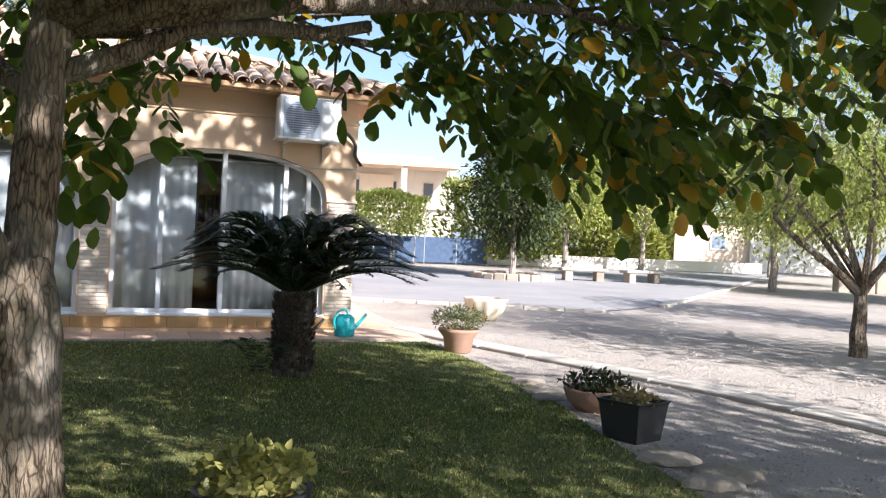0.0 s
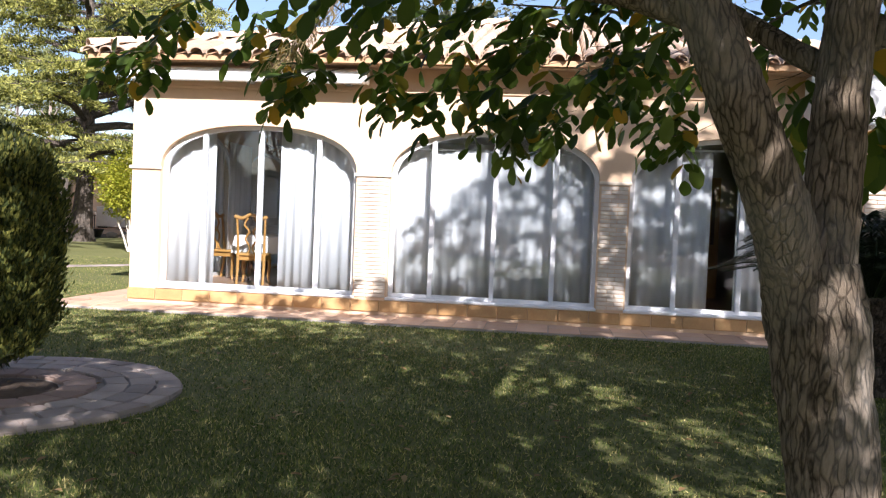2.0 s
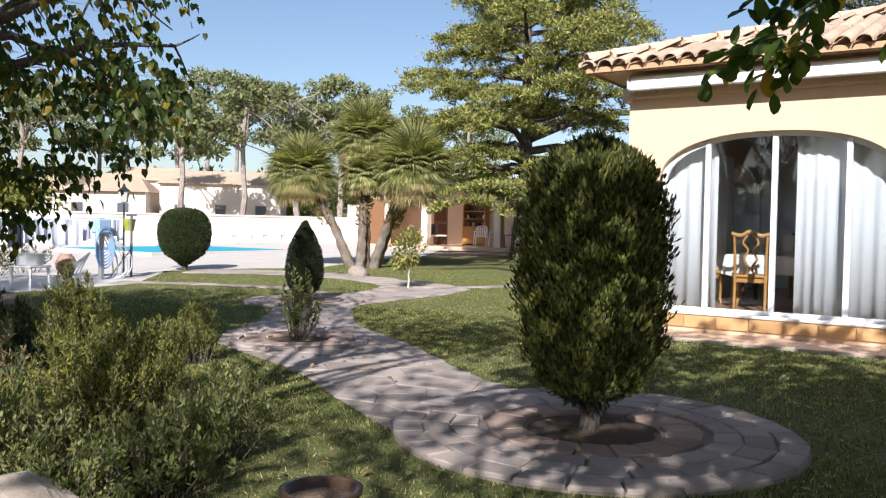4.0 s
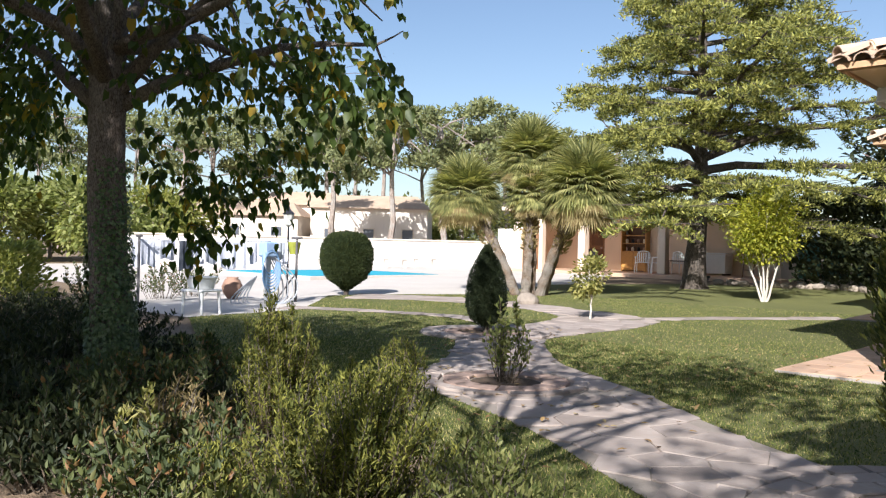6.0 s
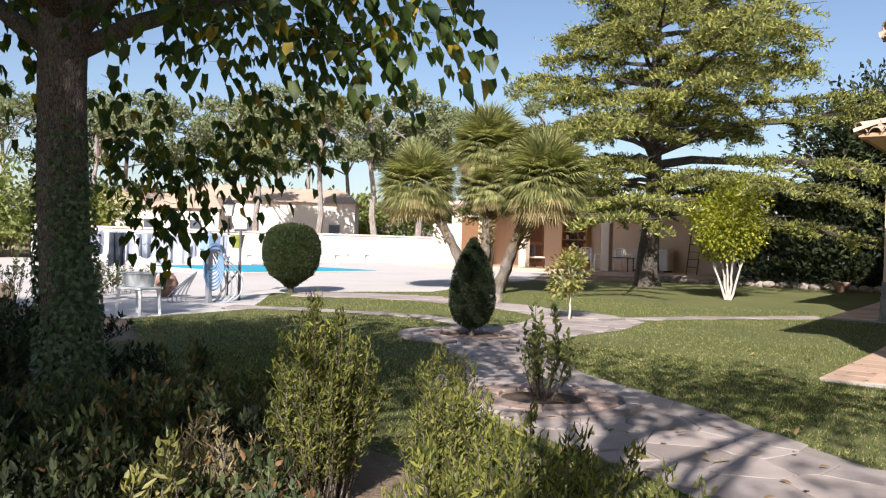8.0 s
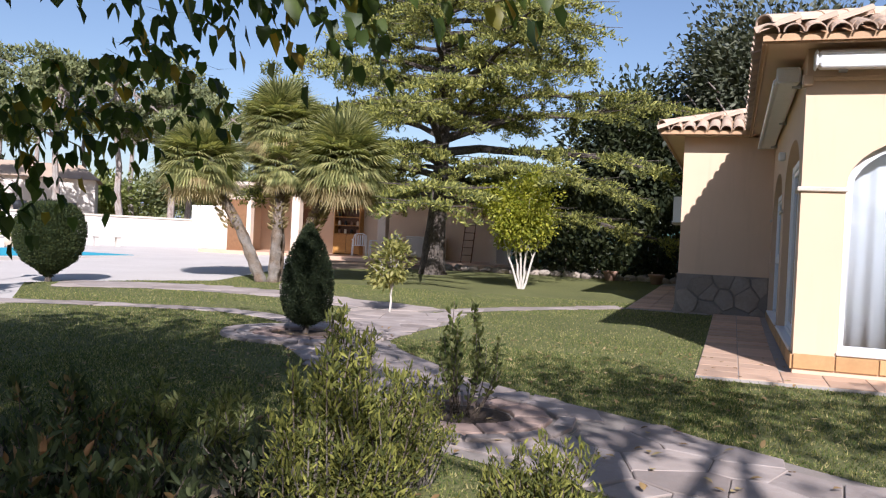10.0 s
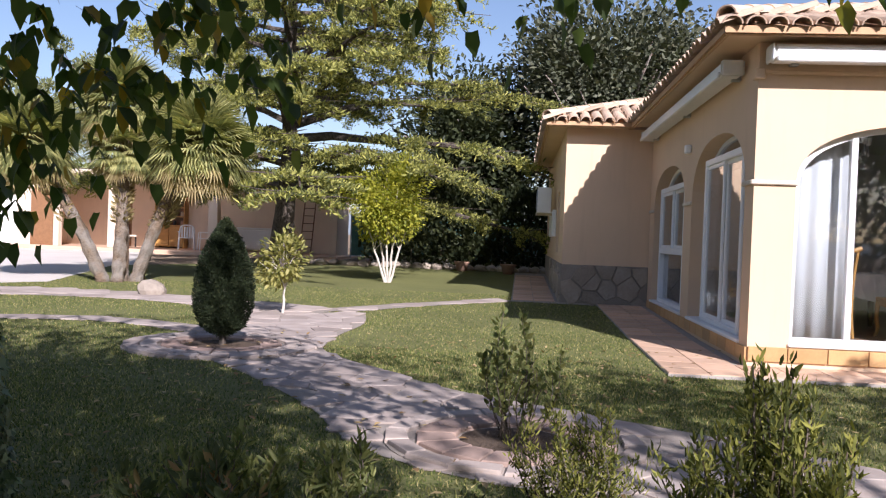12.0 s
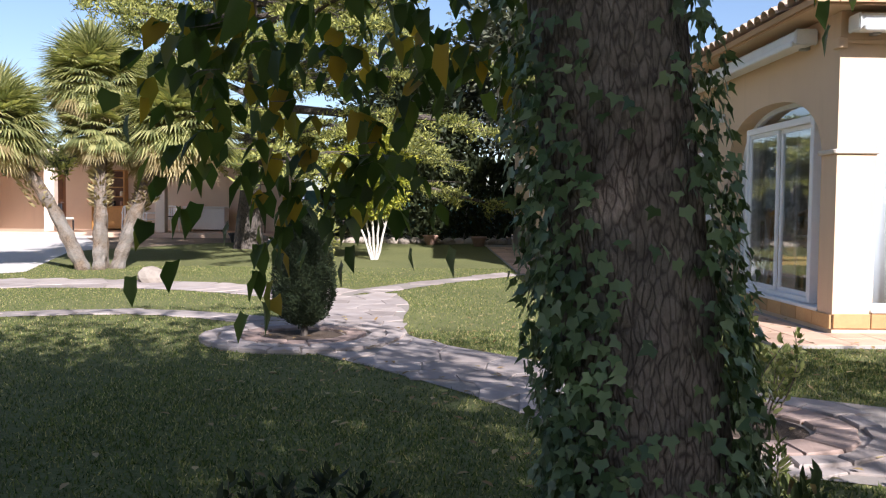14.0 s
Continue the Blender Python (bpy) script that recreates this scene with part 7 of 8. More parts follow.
part("side_panel", boxed(-0.6, -0.56, -0.4, 0, 0, 2.2), WOOD_HONEY, sh)
part("side_panel", boxed(0.56, 0.6, -0.4, 0, 0, 2.2), WOOD_HONEY, sh)
part("back_panel", boxed(-0.56, 0.56, -0.03, 0, 0, 2.2), WOOD_DARK, sh)
for z in (0.05, 0.85, 1.2, 1.55, 1.9, 2.16):
    part("shelf", boxed(-0.56, 0.56, -0.38, -0.03, z, z + 0.035), WOOD_HONEY, sh)
for k in (-0.28, 0.28):
    part("door", boxed(k - 0.27, k + 0.27, -0.41, -0.385, 0.09, 0.84, 0.006), WOOD_HONEY, sh)
for i in range(9):
    x, z = -0.42 + 0.28 * (i % 4), (0.885, 1.235, 1.585)[i // 4 if i < 8 else 2]
    j = tagged(part("jar", lathe(bmesh.new(), [(0.05, 0), (0.06, 0.02), (0.06, 0.14), (0.035, 0.18)], 10), (CLAY_POT, STONE_POT, DARK_METAL)[i % 3]), "small crockery jar on the dresser", "jar", "crockery on the dresser")
    j.location = (-22.9 + x, HY1 - 0.42, HZ + z + 0.002)
fz = thing("chest_freezer", "white chest freezer on the porch", "freezer", (-19.3, HY1 - 0.7, HZ))
part("body", boxed(-0.75, 0.75, -0.35, 0.35, 0.06, 0.82, 0.02), WHITE_PLASTIC, fz)
part("lid", boxed(-0.76, 0.76, -0.36, 0.36, 0.825, 0.9, 0.02), WHITE_PLASTIC, fz)
for k in (-0.65, 0.65):
    part("foot", boxed(k - 0.05, k + 0.05, -0.3, 0.3, 0, 0.06), BLACK, fz)


def plastic_chair(at, turn):
    root = thing("plastic_chair", "white plastic garden armchair on the porch", "chair", at, turn, "white plastic garden chairs")
    part("seat", boxed(-0.24, 0.24, -0.24, 0.24, 0.42, 0.45, 0.01), WHITE_PLASTIC, root)
    for k in range(5):
        part("back_slat", boxed(-0.2 + 0.09 * k, -0.15 + 0.09 * k, 0.22, 0.245, 0.45, 0.84), WHITE_PLASTIC, root)
    part("top_rail", tube(bmesh.new(), curve_pts([(-0.25, 0.2, 0.6), (-0.22, 0.235, 0.84), (0, 0.25, 0.9), (0.22, 0.235, 0.84), (0.25, 0.2, 0.6)], 4), [0.022] * 17, 6), WHITE_PLASTIC, root)
    for sx in (-1, 1):
        part("armrest", tube(bmesh.new(), [(sx * 0.27, 0.22, 0.66), (sx * 0.28, -0.2, 0.65)], [0.025] * 2, 6), WHITE_PLASTIC, root)
        for y, t in ((-0.22, 0.65), (0.22, 0.66)):
            part("leg", tube(bmesh.new(), [(sx * 0.25, y, t), (sx * 0.28, y * 1.15, 0)], [0.022, 0.02], 6), WHITE_PLASTIC, root)
    return root


pc = plastic_chair((-21.5, 32.5, HZ), 20)
copy_thing(pc, pose(-20.7, 32.3, HZ, 0, 0, -60))
copy_thing(pc, pose(-20.2, 33.3, HZ, 0, 0, 170))
bench = thing("dark_bench", "dark metal armchair with cushions on the porch", "chair", (-24.2, 33.2, HZ), 150)
part("seat", boxed(-0.4, 0.4, -0.25, 0.25, 0.38, 0.46, 0.02), STONE_POT, bench)
part("backrest", boxed(-0.4, 0.4, 0.22, 0.27, 0.46, 0.95, 0.01), DARK_METAL, bench)
for sx in (-0.38, 0.38):
    for sy in (-0.22, 0.22):
        part("leg", boxed(sx - 0.02, sx + 0.02, sy - 0.02, sy + 0.02, 0, 0.38), DARK_METAL, bench)
tb = thing("porch_table", "low dark metal table standing by the chairs", "table", (-19.9, 32.3, HZ))
part("tabletop", boxed(-0.5, 0.5, -0.3, 0.3, 0.52, 0.55, 0.006), DARK_METAL, tb)
for sx in (-0.46, 0.46):
    for sy in (-0.26, 0.26):
        part("leg", boxed(sx - 0.015, sx + 0.015, sy - 0.015, sy + 0.015, 0, 0.52), DARK_METAL, tb)
lad = thing("garden_ladder", "dark wooden ladder leaning on the porch wall", "ladder", (-17.0, HY0 + 0.9, HZ))
for sx in (-0.2, 0.2):
    part("rail", tube(bmesh.new(), [(sx, -0.3, 0), (sx, 0.25, 1.9)], [0.025] * 2, 6), WOOD_DARK, lad)
for k in range(6):
    part("rung", tube(bmesh.new(), [(-0.2, -0.22 + 0.085 * k, 0.28 * (k + 1)), (0.2, -0.22 + 0.085 * k, 0.28 * (k + 1))], [0.015] * 2, 6), WOOD_DARK, lad)

# rubble edging of the far bed with a few pots
for i in range(26):
    x = -16.5 + i * 0.33
    bm = bmesh.new()
    bmesh.ops.create_icosphere(bm, subdivisions=2, radius=0.17)
    for v in bm.verts:
        v.co = Vector((v.co.x * 1.1, v.co.y, v.co.z * 0.7)) * (1 + 0.4 * noise.noise(v.co * 5 + Vector((i * 2, 1, 0))))
    ob = tagged(part("border_stone", bm, RUBBLE), "rough stone edging the far flower bed", "stone", "stones edging the far bed")
    ob.location = (x, 28.6 + 0.25 * math.sin(i * 1.7), rise(28.6) + 0.07)
for x, y in ((-11.1, 28.1), (-16.9, 28.3), (-9.7, 27.5)):
    pot("clay_flower_pot", "small terracotta pot beside the far bed", (x, y, rise(y) - 0.01), [(0.14, 0), (0.2, 0.22), (0.24, 0.26), (0.24, 0.3), (0.2, 0.3), (0.18, 0.24)], CLAY_POT if x > -12 else BLACK, 0.25, 0.19)

# mesh fence, hedge and dark trees at the back
fence = thing("mesh_fence", "green screened wire fence behind the flower bed", "fence", (-15.6, 33.4, rise(33.4)))
for i in range(6):
    part("post", tube(bmesh.new(), [(i * 1.7, 0, -0.05), (i * 1.7, 0, 1.7)], [0.03] * 2, 8), GREY_METAL, fence)
for i in range(5):
    part("screen", boxed(i * 1.7 + 0.02, i * 1.7 + 1.68, -0.01, 0.01, 0.1, 1.6), plain("green_shade_net", (0.09, 0.2, 0.17), 0.8, vary=0.25), fence)
    part("top_wire", tube(bmesh.new(), [(i * 1.7, 0, 1.65), (i * 1.7 + 1.7, 0, 1.65)], [0.008] * 2, 5), GREY_METAL, fence)


def hedge(name, label, a, b, high, thick, n, mat, leaf, bottom=0.05, seed=2, wave=0.12):
    """A long leafy hedge, uneven along its top."""
    root = thing(name, label, "hedge", (a[0], a[1], rise(a[1])), math.degrees(math.atan2(b[1] - a[1], b[0] - a[0])))
    rr = np.random.default_rng(seed)
    ln = math.hypot(b[0] - a[0], b[1] - a[1])
    x, y, z = rr.uniform(0, ln, n), rr.uniform(-1, 1, n), rr.random(n)
    shell = rr.random(n)
    y = np.where(shell < 0.55, np.sign(y) * (1 - 0.15 * rr.random(n)), y)
    z = np.where(shell > 0.75, 1 - 0.12 * rr.random(n), z)
    top = high * (1 + wave * (np.sin(x * 1.1) + 0.6 * np.sin(x * 2.7 + 1)))
    P = np.column_stack([x, y * thick / 2 * (1 + 0.2 * np.sin(x * 2.3 + z * 4)), bottom + z * (top - bottom)])
    D = np.column_stack([rr.normal(size=n) * 0.6, y, 0.4 + z * 0.6 + rr.normal(size=n) * 0.5])
    leaves("foliage", P, D, rr.uniform(0.7, 1.3, n) * leaf[0], rr.uniform(0.7, 1.3, n) * leaf[1], mat, root, "", SPRIG)
    bm = bmesh.new()
    k = max(2, int(ln / 0.9))
    for i in range(k):
        xx = ln * (i + 0.5) / k
        limb(bm, (xx, 0, -0.05), (xx + random.uniform(-0.2, 0.2), 0, high * 0.7), 0.035, 0.012, 0, 0.06, 3, 5)
    tagged(part("stem_growth", bm, BARK_PINE, root), kind="stuff")
    return root


# the hedge's shaded look is put into its dark leaf tone
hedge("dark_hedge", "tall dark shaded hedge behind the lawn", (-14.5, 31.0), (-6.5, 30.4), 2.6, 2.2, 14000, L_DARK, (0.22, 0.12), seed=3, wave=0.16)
hedge("garden_hedge", "clipped hedge with sunlit top beside the drying place", (-19.0, 6.8), (-34, 10.5), 1.15, 1.6, 16000, L_HEDGE, (0.11, 0.06), seed=5, wave=0.04)
hedge("garden_hedge", "clipped sunlit hedge at the garden's edge", (-17.4, 4.6), (-30, 5.4), 1.0, 1.5, 11000, L_HEDGE, (0.11, 0.06), seed=6, wave=0.05)
bushy_tree("holm_oak", "big grey-green holm oak behind the house", (-6.2, 35.0, 0.3), [((0, 0, -0.1), (0.2, 0, 4.0), 0.35)], ((0, 0, 6.3), (4.2, 3.6, 4.3)), 42000, L_OAK, (0.24, 0.13), BARK_PINE, limbs=24, lumps=46, seed=12)
# shade behind the hedge is part of this tree's dark leaf colour
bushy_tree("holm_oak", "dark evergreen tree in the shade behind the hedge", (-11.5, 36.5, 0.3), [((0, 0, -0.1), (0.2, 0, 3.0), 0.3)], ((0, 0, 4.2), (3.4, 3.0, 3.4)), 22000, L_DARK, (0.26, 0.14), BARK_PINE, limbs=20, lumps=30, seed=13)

# ---- drying place ----
def post_t(at, high, label):
    root = thing("clothes_post", label, "post", at)
    part("pole", tube(bmesh.new(), [(0, 0, -0.05), (0, 0, high)], [0.03, 0.028], 8), RUST, root)
    part("crossbar", tube(bmesh.new(), [(-0.3, 0.1, high), (0.3, -0.1, high)], [0.025] * 2, 8), RUST, root)
    part("brace", tube(bmesh.new(), [(-0.35, -0.3, 0.0), (0, 0, high * 0.45)], [0.018] * 2, 6), RUST, root)
    return root


PA, PB = Vector((-20.3, 10.0, 0)), Vector((-19.45, 13.3, 0))
post_t((PB.x, PB.y, 0), 1.42, "rusty steel clothes-line post with a crossbar")
post_t((PA.x, PA.y, 0), 1.38, "thin leaning clothes-line post")
line = thing("clothes_line", "wires of the clothes line between two posts", "clothes line", (PA.x, PA.y, 1.34))
for k in (-0.2, 0.0, 0.2):
    part("wire", tube(bmesh.new(), [Vector((k, 0, 0)), (PB - PA) / 2 + Vector((k, 0, -0.05)), PB - PA + Vector((k, 0, 0.03))], [0.004] * 3, 4), GREY_METAL, line)
CLOTH = [plain("laundry_" + n, c, 0.9, vary=0.1) for n, c in (("white", (0.6, 0.62, 0.68)), ("pale_blue", (0.3, 0.42, 0.6)), ("dark", (0.07, 0.08, 0.1)), ("grey", (0.42, 0.45, 0.5)))]
LN = [("white shirt", 0, 0.5, 0.55), ("white towel", 0, 0.42, 0.4), ("dark trousers", 2, 0.3, 0.6), ("white cloth", 0, 0.5, 0.5), ("grey shirt", 3, 0.35, 0.45), ("white sheet", 0, 0.6, 0.55), ("pale blue towel", 1, 0.4, 0.5), ("white vest", 0, 0.35, 0.45), ("grey cloth", 3, 0.3, 0.35), ("white towel", 0, 0.35, 0.5)]
for i, (what, m, w, h) in enumerate(LN):
    t = (i + 0.6) / (len(LN) + 0.4)
    c = PA.lerp(PB, t) + Vector((0.2 * ((i % 3) - 1), 0, 1.325 - 0.04 * math.sin(t * 3.1)))
    v, f = [], []
    for a in range(9):
        for b in range(6):
            u = a / 8 - 0.5
            k = 1 + (0.25 if what.endswith("shirt") and b == 0 else 0) - 0.12 * (b / 5) * random.random()
            v.append((u * w * k, 0.03 * math.sin(a * 1.7 + i) * (0.4 + b / 5), -h * b / 5 * (1 + 0.06 * math.sin(a + i))))
    for a in range(8):
        for b in range(5):
            f.append((a * 6 + b, a * 6 + b + 1, a * 6 + b + 7, a * 6 + b + 6))
    ob = mesh_ob("laundry", v, f, CLOTH[m])
    ob.modifiers.new("cloth", "SOLIDIFY").thickness = 0.006
    d = PB - PA
    ob.matrix_basis = pose(c.x, c.y, c.z, 0, 0, math.degrees(math.atan2(d.y, d.x)))
    tagged(ob, what + " hanging on the clothes line", "laundry", "laundry on the clothes line")
HOSE = plain("blue_grey_hose", (0.16, 0.27, 0.42), 0.5)
hp = thing("hose_stand", "grey post with a coiled blue hose and pipes", "hose stand", (-19.2, 12.35, 0))
part("pole", boxed(-0.05, 0.05, -0.05, 0.05, -0.05, 1.35, 0.01), GREY_METAL, hp)
part("drum", boxed(-0.14, 0.14, -0.16, 0.16, 1.0, 1.32, 0.03), CLOTH[1], hp)
for k in range(7):
    bm = bmesh.new()
    r = 0.24 + 0.012 * k
    pts = [(0.07 + 0.012 * k, r * 0.75 * math.sin(a), 0.98 + r * 1.4 * math.cos(a) - 0.05 * k) for a in np.linspace(0, 2 * math.pi, 17)]
    part("hose_coil", tube(bm, pts, [0.016] * 17, 6), HOSE, hp)
for k in range(5):
    bm = bmesh.new()
    tube(bm, curve_pts([(0.05 * k - 0.1, 0.1, 1.0), (0.08 * k, 0.25 + 0.07 * k, 0.5), (0.1 * k - 0.1, 0.3, 0.03), (-0.3, -0.3 - 0.1 * k, 0.03), (-0.1, -0.2, 0.6)], 5), [0.015] * 21, 6)
    part("loose_hose", bm, GREY_METAL, hp)
lan = thing("lantern_post", "slim dark lantern post beside the drying place", "street lamp", (-20.7, 14.0, 0))
part("pole", tube(bmesh.new(), [(0, 0, -0.05), (0, 0, 1.7)], [0.028, 0.022], 8), DARK_METAL, lan)
part("lantern", lathe(bmesh.new(), [(0.03, 1.7), (0.09, 1.74), (0.13, 2.0), (0.05, 2.02)], 6), plain("frosted_lantern_glass", (0.5, 0.5, 0.46), 0.3), lan)
part("cap", lathe(bmesh.new(), [(0.16, 2.0), (0.05, 2.1), (0.02, 2.18), (0.0, 2.2)], 6), DARK_METAL, lan)
yb = thing("yellow_bucket", "yellow-green bucket hung on the clothes post", "bucket", (PB.x - 0.22, PB.y + 0.1, 1.05))
part("pail", lathe(bmesh.new(), [(0.1, 0), (0.15, 0.28), (0.14, 0.28), (0.09, 0.02)], 14), plain("olive_plastic", (0.3, 0.32, 0.05), 0.5), yb)
part("bail", tube(bmesh.new(), curve_pts([(-0.14, 0, 0.27), (0, 0, 0.38), (0.14, 0, 0.27)], 4), [0.006] * 9, 5), GREY_METAL, yb)
gt = thing("garden_table", "low white plastic table on the paving", "table", (-17.7, 9.85, 0), 15)
part("tabletop", boxed(-0.26, 0.26, -0.26, 0.26, 0.4, 0.44, 0.012), WHITE_PLASTIC, gt)
for sx in (-0.21, 0.21):
    for sy in (-0.21, 0.21):
        part("leg", tube(bmesh.new(), [(sx, sy, 0.4), (sx * 1.1, sy * 1.1, 0)], [0.03, 0.022], 6), WHITE_PLASTIC, gt)
bas = tagged(part("laundry_basket", lathe(bmesh.new(), [(0.2, 0), (0.22, 0.01), (0.26, 0.2), (0.28, 0.21), (0.28, 0.225), (0.245, 0.22), (0.21, 0.03), (0.0, 0.02)], 24), WHITE_PLASTIC), "white plastic laundry basin on the table", "basin")
bas.location = (-17.7, 9.85, 0.441)
jar = pot("clay_jar", "big bellied clay jar by the drying place", (-20.9, 12.6, 0), [(0.1, 0), (0.21, 0.14), (0.24, 0.28), (0.18, 0.42), (0.13, 0.46), (0.14, 0.49), (0.11, 0.49), (0.1, 0.42)], CLAY_POT, 0.41, 0.105)
for x, y in ((-21.6, 11.2), (-22.3, 12.4), (-21.2, 9.5)):
    rosemary((x, y, 0), 0.9, 1.0, 26, "twiggy rose shrub behind the drying place", L_SHRUB, (0.06, 0.035), 40, "rose_shrub", group="shrubs by the drying place")
# pool furniture and potted palm
cp = pot("potted_palm", "small potted palm beside the pool", (-33.6, 27.2, rise(27.2)), [(0.2, 0), (0.28, 0.3), (0.3, 0.34), (0.25, 0.34), (0.22, 0.28)], STONE_POT, 0.3, 0.22)
P = np.tile([0, 0, 0.32], (60, 1)) + RNG.normal(size=(60, 3)) * 0.02
leaves("fronds", P, RNG.normal(size=(60, 3)) * np.array([1, 1, 0.3]) + np.array([0, 0, 0.6]), 0.75, 0.06, L_PALM, cp, "", STRIP)
for x, y in ((-33.0, 25.6), (-32.8, 29.4), (-32.4, 31.0)):
    st = thing("pool_bench", "low white bench by the garden wall", "bench", (x, y, rise(y)), 60, "benches by the pool")
    part("seat", boxed(-0.6, 0.6, -0.2, 0.2, 0.38, 0.44, 0.01), POOL_PAVE, st)
    for s in (-0.45, 0.45):
        part("leg", boxed(s - 0.08, s + 0.08, -0.15, 0.15, 0, 0.38), POOL_PAVE, st)


# ---- neighbouring houses ----
def villa(name, label, at, turn, blocks, mat, roof_mat=ROOF_TILE):
    """A far house of blocks (x0, x1, y0, y1, height), with windows, doors and low roofs."""
    root = thing(name, label, "house", at, turn)
    for x0, x1, y0, y1, h in blocks:
        part("wall", boxed(x0, x1, y0, y1, -1.0, h), mat, root)
        bm = bmesh.new()
        o = 0.3
        mid = (y0 + y1) / 2
        vs = [bm.verts.new(p) for p in ((x0 - o, y0 - o, h), (x1 + o, y0 - o, h), (x1 + o, y1 + o, h), (x0 - o, y1 + o, h), (x0 + 1, mid, h + 1.1), (x1 - 1, mid, h + 1.1))]
        for q in ((0, 1, 5, 4), (1, 2, 5), (2, 3, 4, 5), (3, 0, 4), (3, 2, 1, 0)):
            bm.faces.new([vs[i] for i in q])
        part("roof", bm, roof_mat, root)
        n = max(1, int((x1 - x0) / 2.6))
        for i in range(n):
            cx = x0 + (x1 - x0) * (i + 0.5) / n
            for z in ((1.0, 2.2) if h < 4 else (1.0, 2.2, 4.0, 5.2))[::2]:
                w = part("window", boxed(cx - 0.45, cx + 0.45, y0 - 0.05, y0 + 0.02, z, z + 1.2), TRIM, root)
                part("pane", boxed(cx - 0.37, cx + 0.37, y0 - 0.07, y0 - 0.051, z + 0.08, z + 1.12), plain("far_window_glass", (0.1, 0.11, 0.13), 0.2), w)
    return root


villa("neighbour_villa", "pale neighbouring villa with clay tiled roofs", (-51.5, 38.0, 0.3), 40, [(-9, 0, 0, 6, 2.9), (-4.5, 2.5, 4.5, 9, 3.9), (0.6, 9, 1.5, 7.5, 3.6)], PLASTER_PALE)
villa("neighbour_house", "cream neighbouring house above the hedge", (19.0, 62.0, 0.8), -12, [(-7, 4.5, 0, 8, 6.5)], PLASTER_PALE)
po = thing("porch_block", "covered balcony of the neighbouring house", "balcony", (19.0, 60.5, 0.8), -12)
part("balcony_floor", boxed(-3.5, 4.4, -1.8, 1.2, 3.0, 3.2), PLASTER_PALE, po)
part("balcony_roof", boxed(-3.5, 4.6, -1.9, 1.2, 6.1, 6.4), ROOF_TILE, po)
part("base", boxed(-3.3, 4.2, -1.5, 1.2, -0.8, 3.0), PLASTER_PALE, po)
for x in (-3.3, 0.5, 4.1):
    part("column", boxed(x - 0.2, x + 0.2, -1.7, -1.3, 3.2, 6.1), PLASTER_PALE, po)
part("recess", boxed(-2.6, 0.0, 1.21, 1.3, 3.3, 5.6), CREAM, po)
BLUE_NET = plain("dark_blue_net", (0.05, 0.08, 0.14), 0.8, vary=0.3)
# garage
ga = thing("garage", "small pink plastered garage with a window", "garage", (36.5, 42.0, 0.5), -24)
part("wall", boxed(-4.6, 0, 0, 5.5, -0.2, 2.9), CREAM, ga)
part("front_wall", boxed(0.002, 6.0, -0.3, 5.5, -0.2, 3.3), WHITEWASH, ga)
part("roof", boxed(-4.9, 6.3, -0.6, 5.8, 3.3, 3.5), ROOF_TILE, ga)
wd = part("window", boxed(-2.4, -1.4, -0.05, 0.0, 1.2, 2.2), ALU, ga)
part("pane", boxed(-2.3, -1.5, -0.07, -0.051, 1.3, 2.1), plain("garage_window_glass", (0.25, 0.3, 0.36), 0.2), wd)
tent = thing("dark_shelter", "dark sloping awning sheltering tools beside the garage", "shelter", (33.0, 44.8, 0.5), -24)
bm = bmesh.new()
vs = [bm.verts.new(p) for p in ((-3.6, 0, 0), (-0.6, 0, 2.9), (-0.6, 0, 0), (-3.6, 3, 0), (-0.6, 3, 2.9), (-0.6, 3, 0))]
for q in ((0, 2, 1), (3, 4, 5), (0, 1, 4, 3), (1, 2, 5, 4), (0, 3, 5, 2)):
    bm.faces.new([vs[i] for i in q])
part("cover", bm, BLACK, tent)
# stone ring, benches and low wall round the yard tree
ringw = thing("stone_tree_ring", "rough stone ring round the yard tree", "stonework", (13.0, 27.0, rise(27)), kind="structure")
for k in range(22):
    a = k * 2 * math.pi / 22
    ob = part("ring_block", boxed(-0.2, 0.2, -0.13, 0.13, -0.05, random.uniform(0.17, 0.24), 0.03), RUBBLE, ringw)
    ob.matrix_basis = pose(1.4 * math.cos(a), 1.4 * math.sin(a), 0, 0, 0, math.degrees(a) + 90)
for x, y, t in ((15.8, 26.8, -10), (18.2, 26.6, 8)):
    sb2 = thing("stone_bench", "rough stone bench in the gravel yard", "bench", (x, y, rise(y)), t, "stone benches in the yard")
    part("seat", boxed(-0.9, 0.9, -0.25, 0.25, 0.36, 0.48, 0.03), KERB, sb2)
    for s in (-0.6, 0.6):
        part("leg", boxed(s - 0.15, s + 0.15, -0.2, 0.2, -0.05, 0.36, 0.02), RUBBLE, sb2)
lowst = thing("low_stone_wall", "low dry stone wall at the yard's end", "wall", (26.0, 25.0, rise(25)), -20, kind="structure")
for k in range(10):
    part("block", boxed(k * 0.5, k * 0.5 + 0.47, -0.25, 0.25, -0.05, random.uniform(0.5, 0.75), 0.04), RUBBLE, lowst)
tagged(part("wall_yard", boxed(4, 34, 38.0, 38.25, 0.0, 1.0), WHITEWASH), "low white wall behind the yard", "wall", kind="structure")
screen = thing("screen_fence", "dark blue screened fence behind the yard hedge", "fence", (3.4, 36.4, rise(36.4)))
for i in range(9):
    part("post", tube(bmesh.new(), [(i * 1.6, 0, -0.05), (i * 1.6, 0, 1.35)], [0.03] * 2, 8), GREY_METAL, screen)
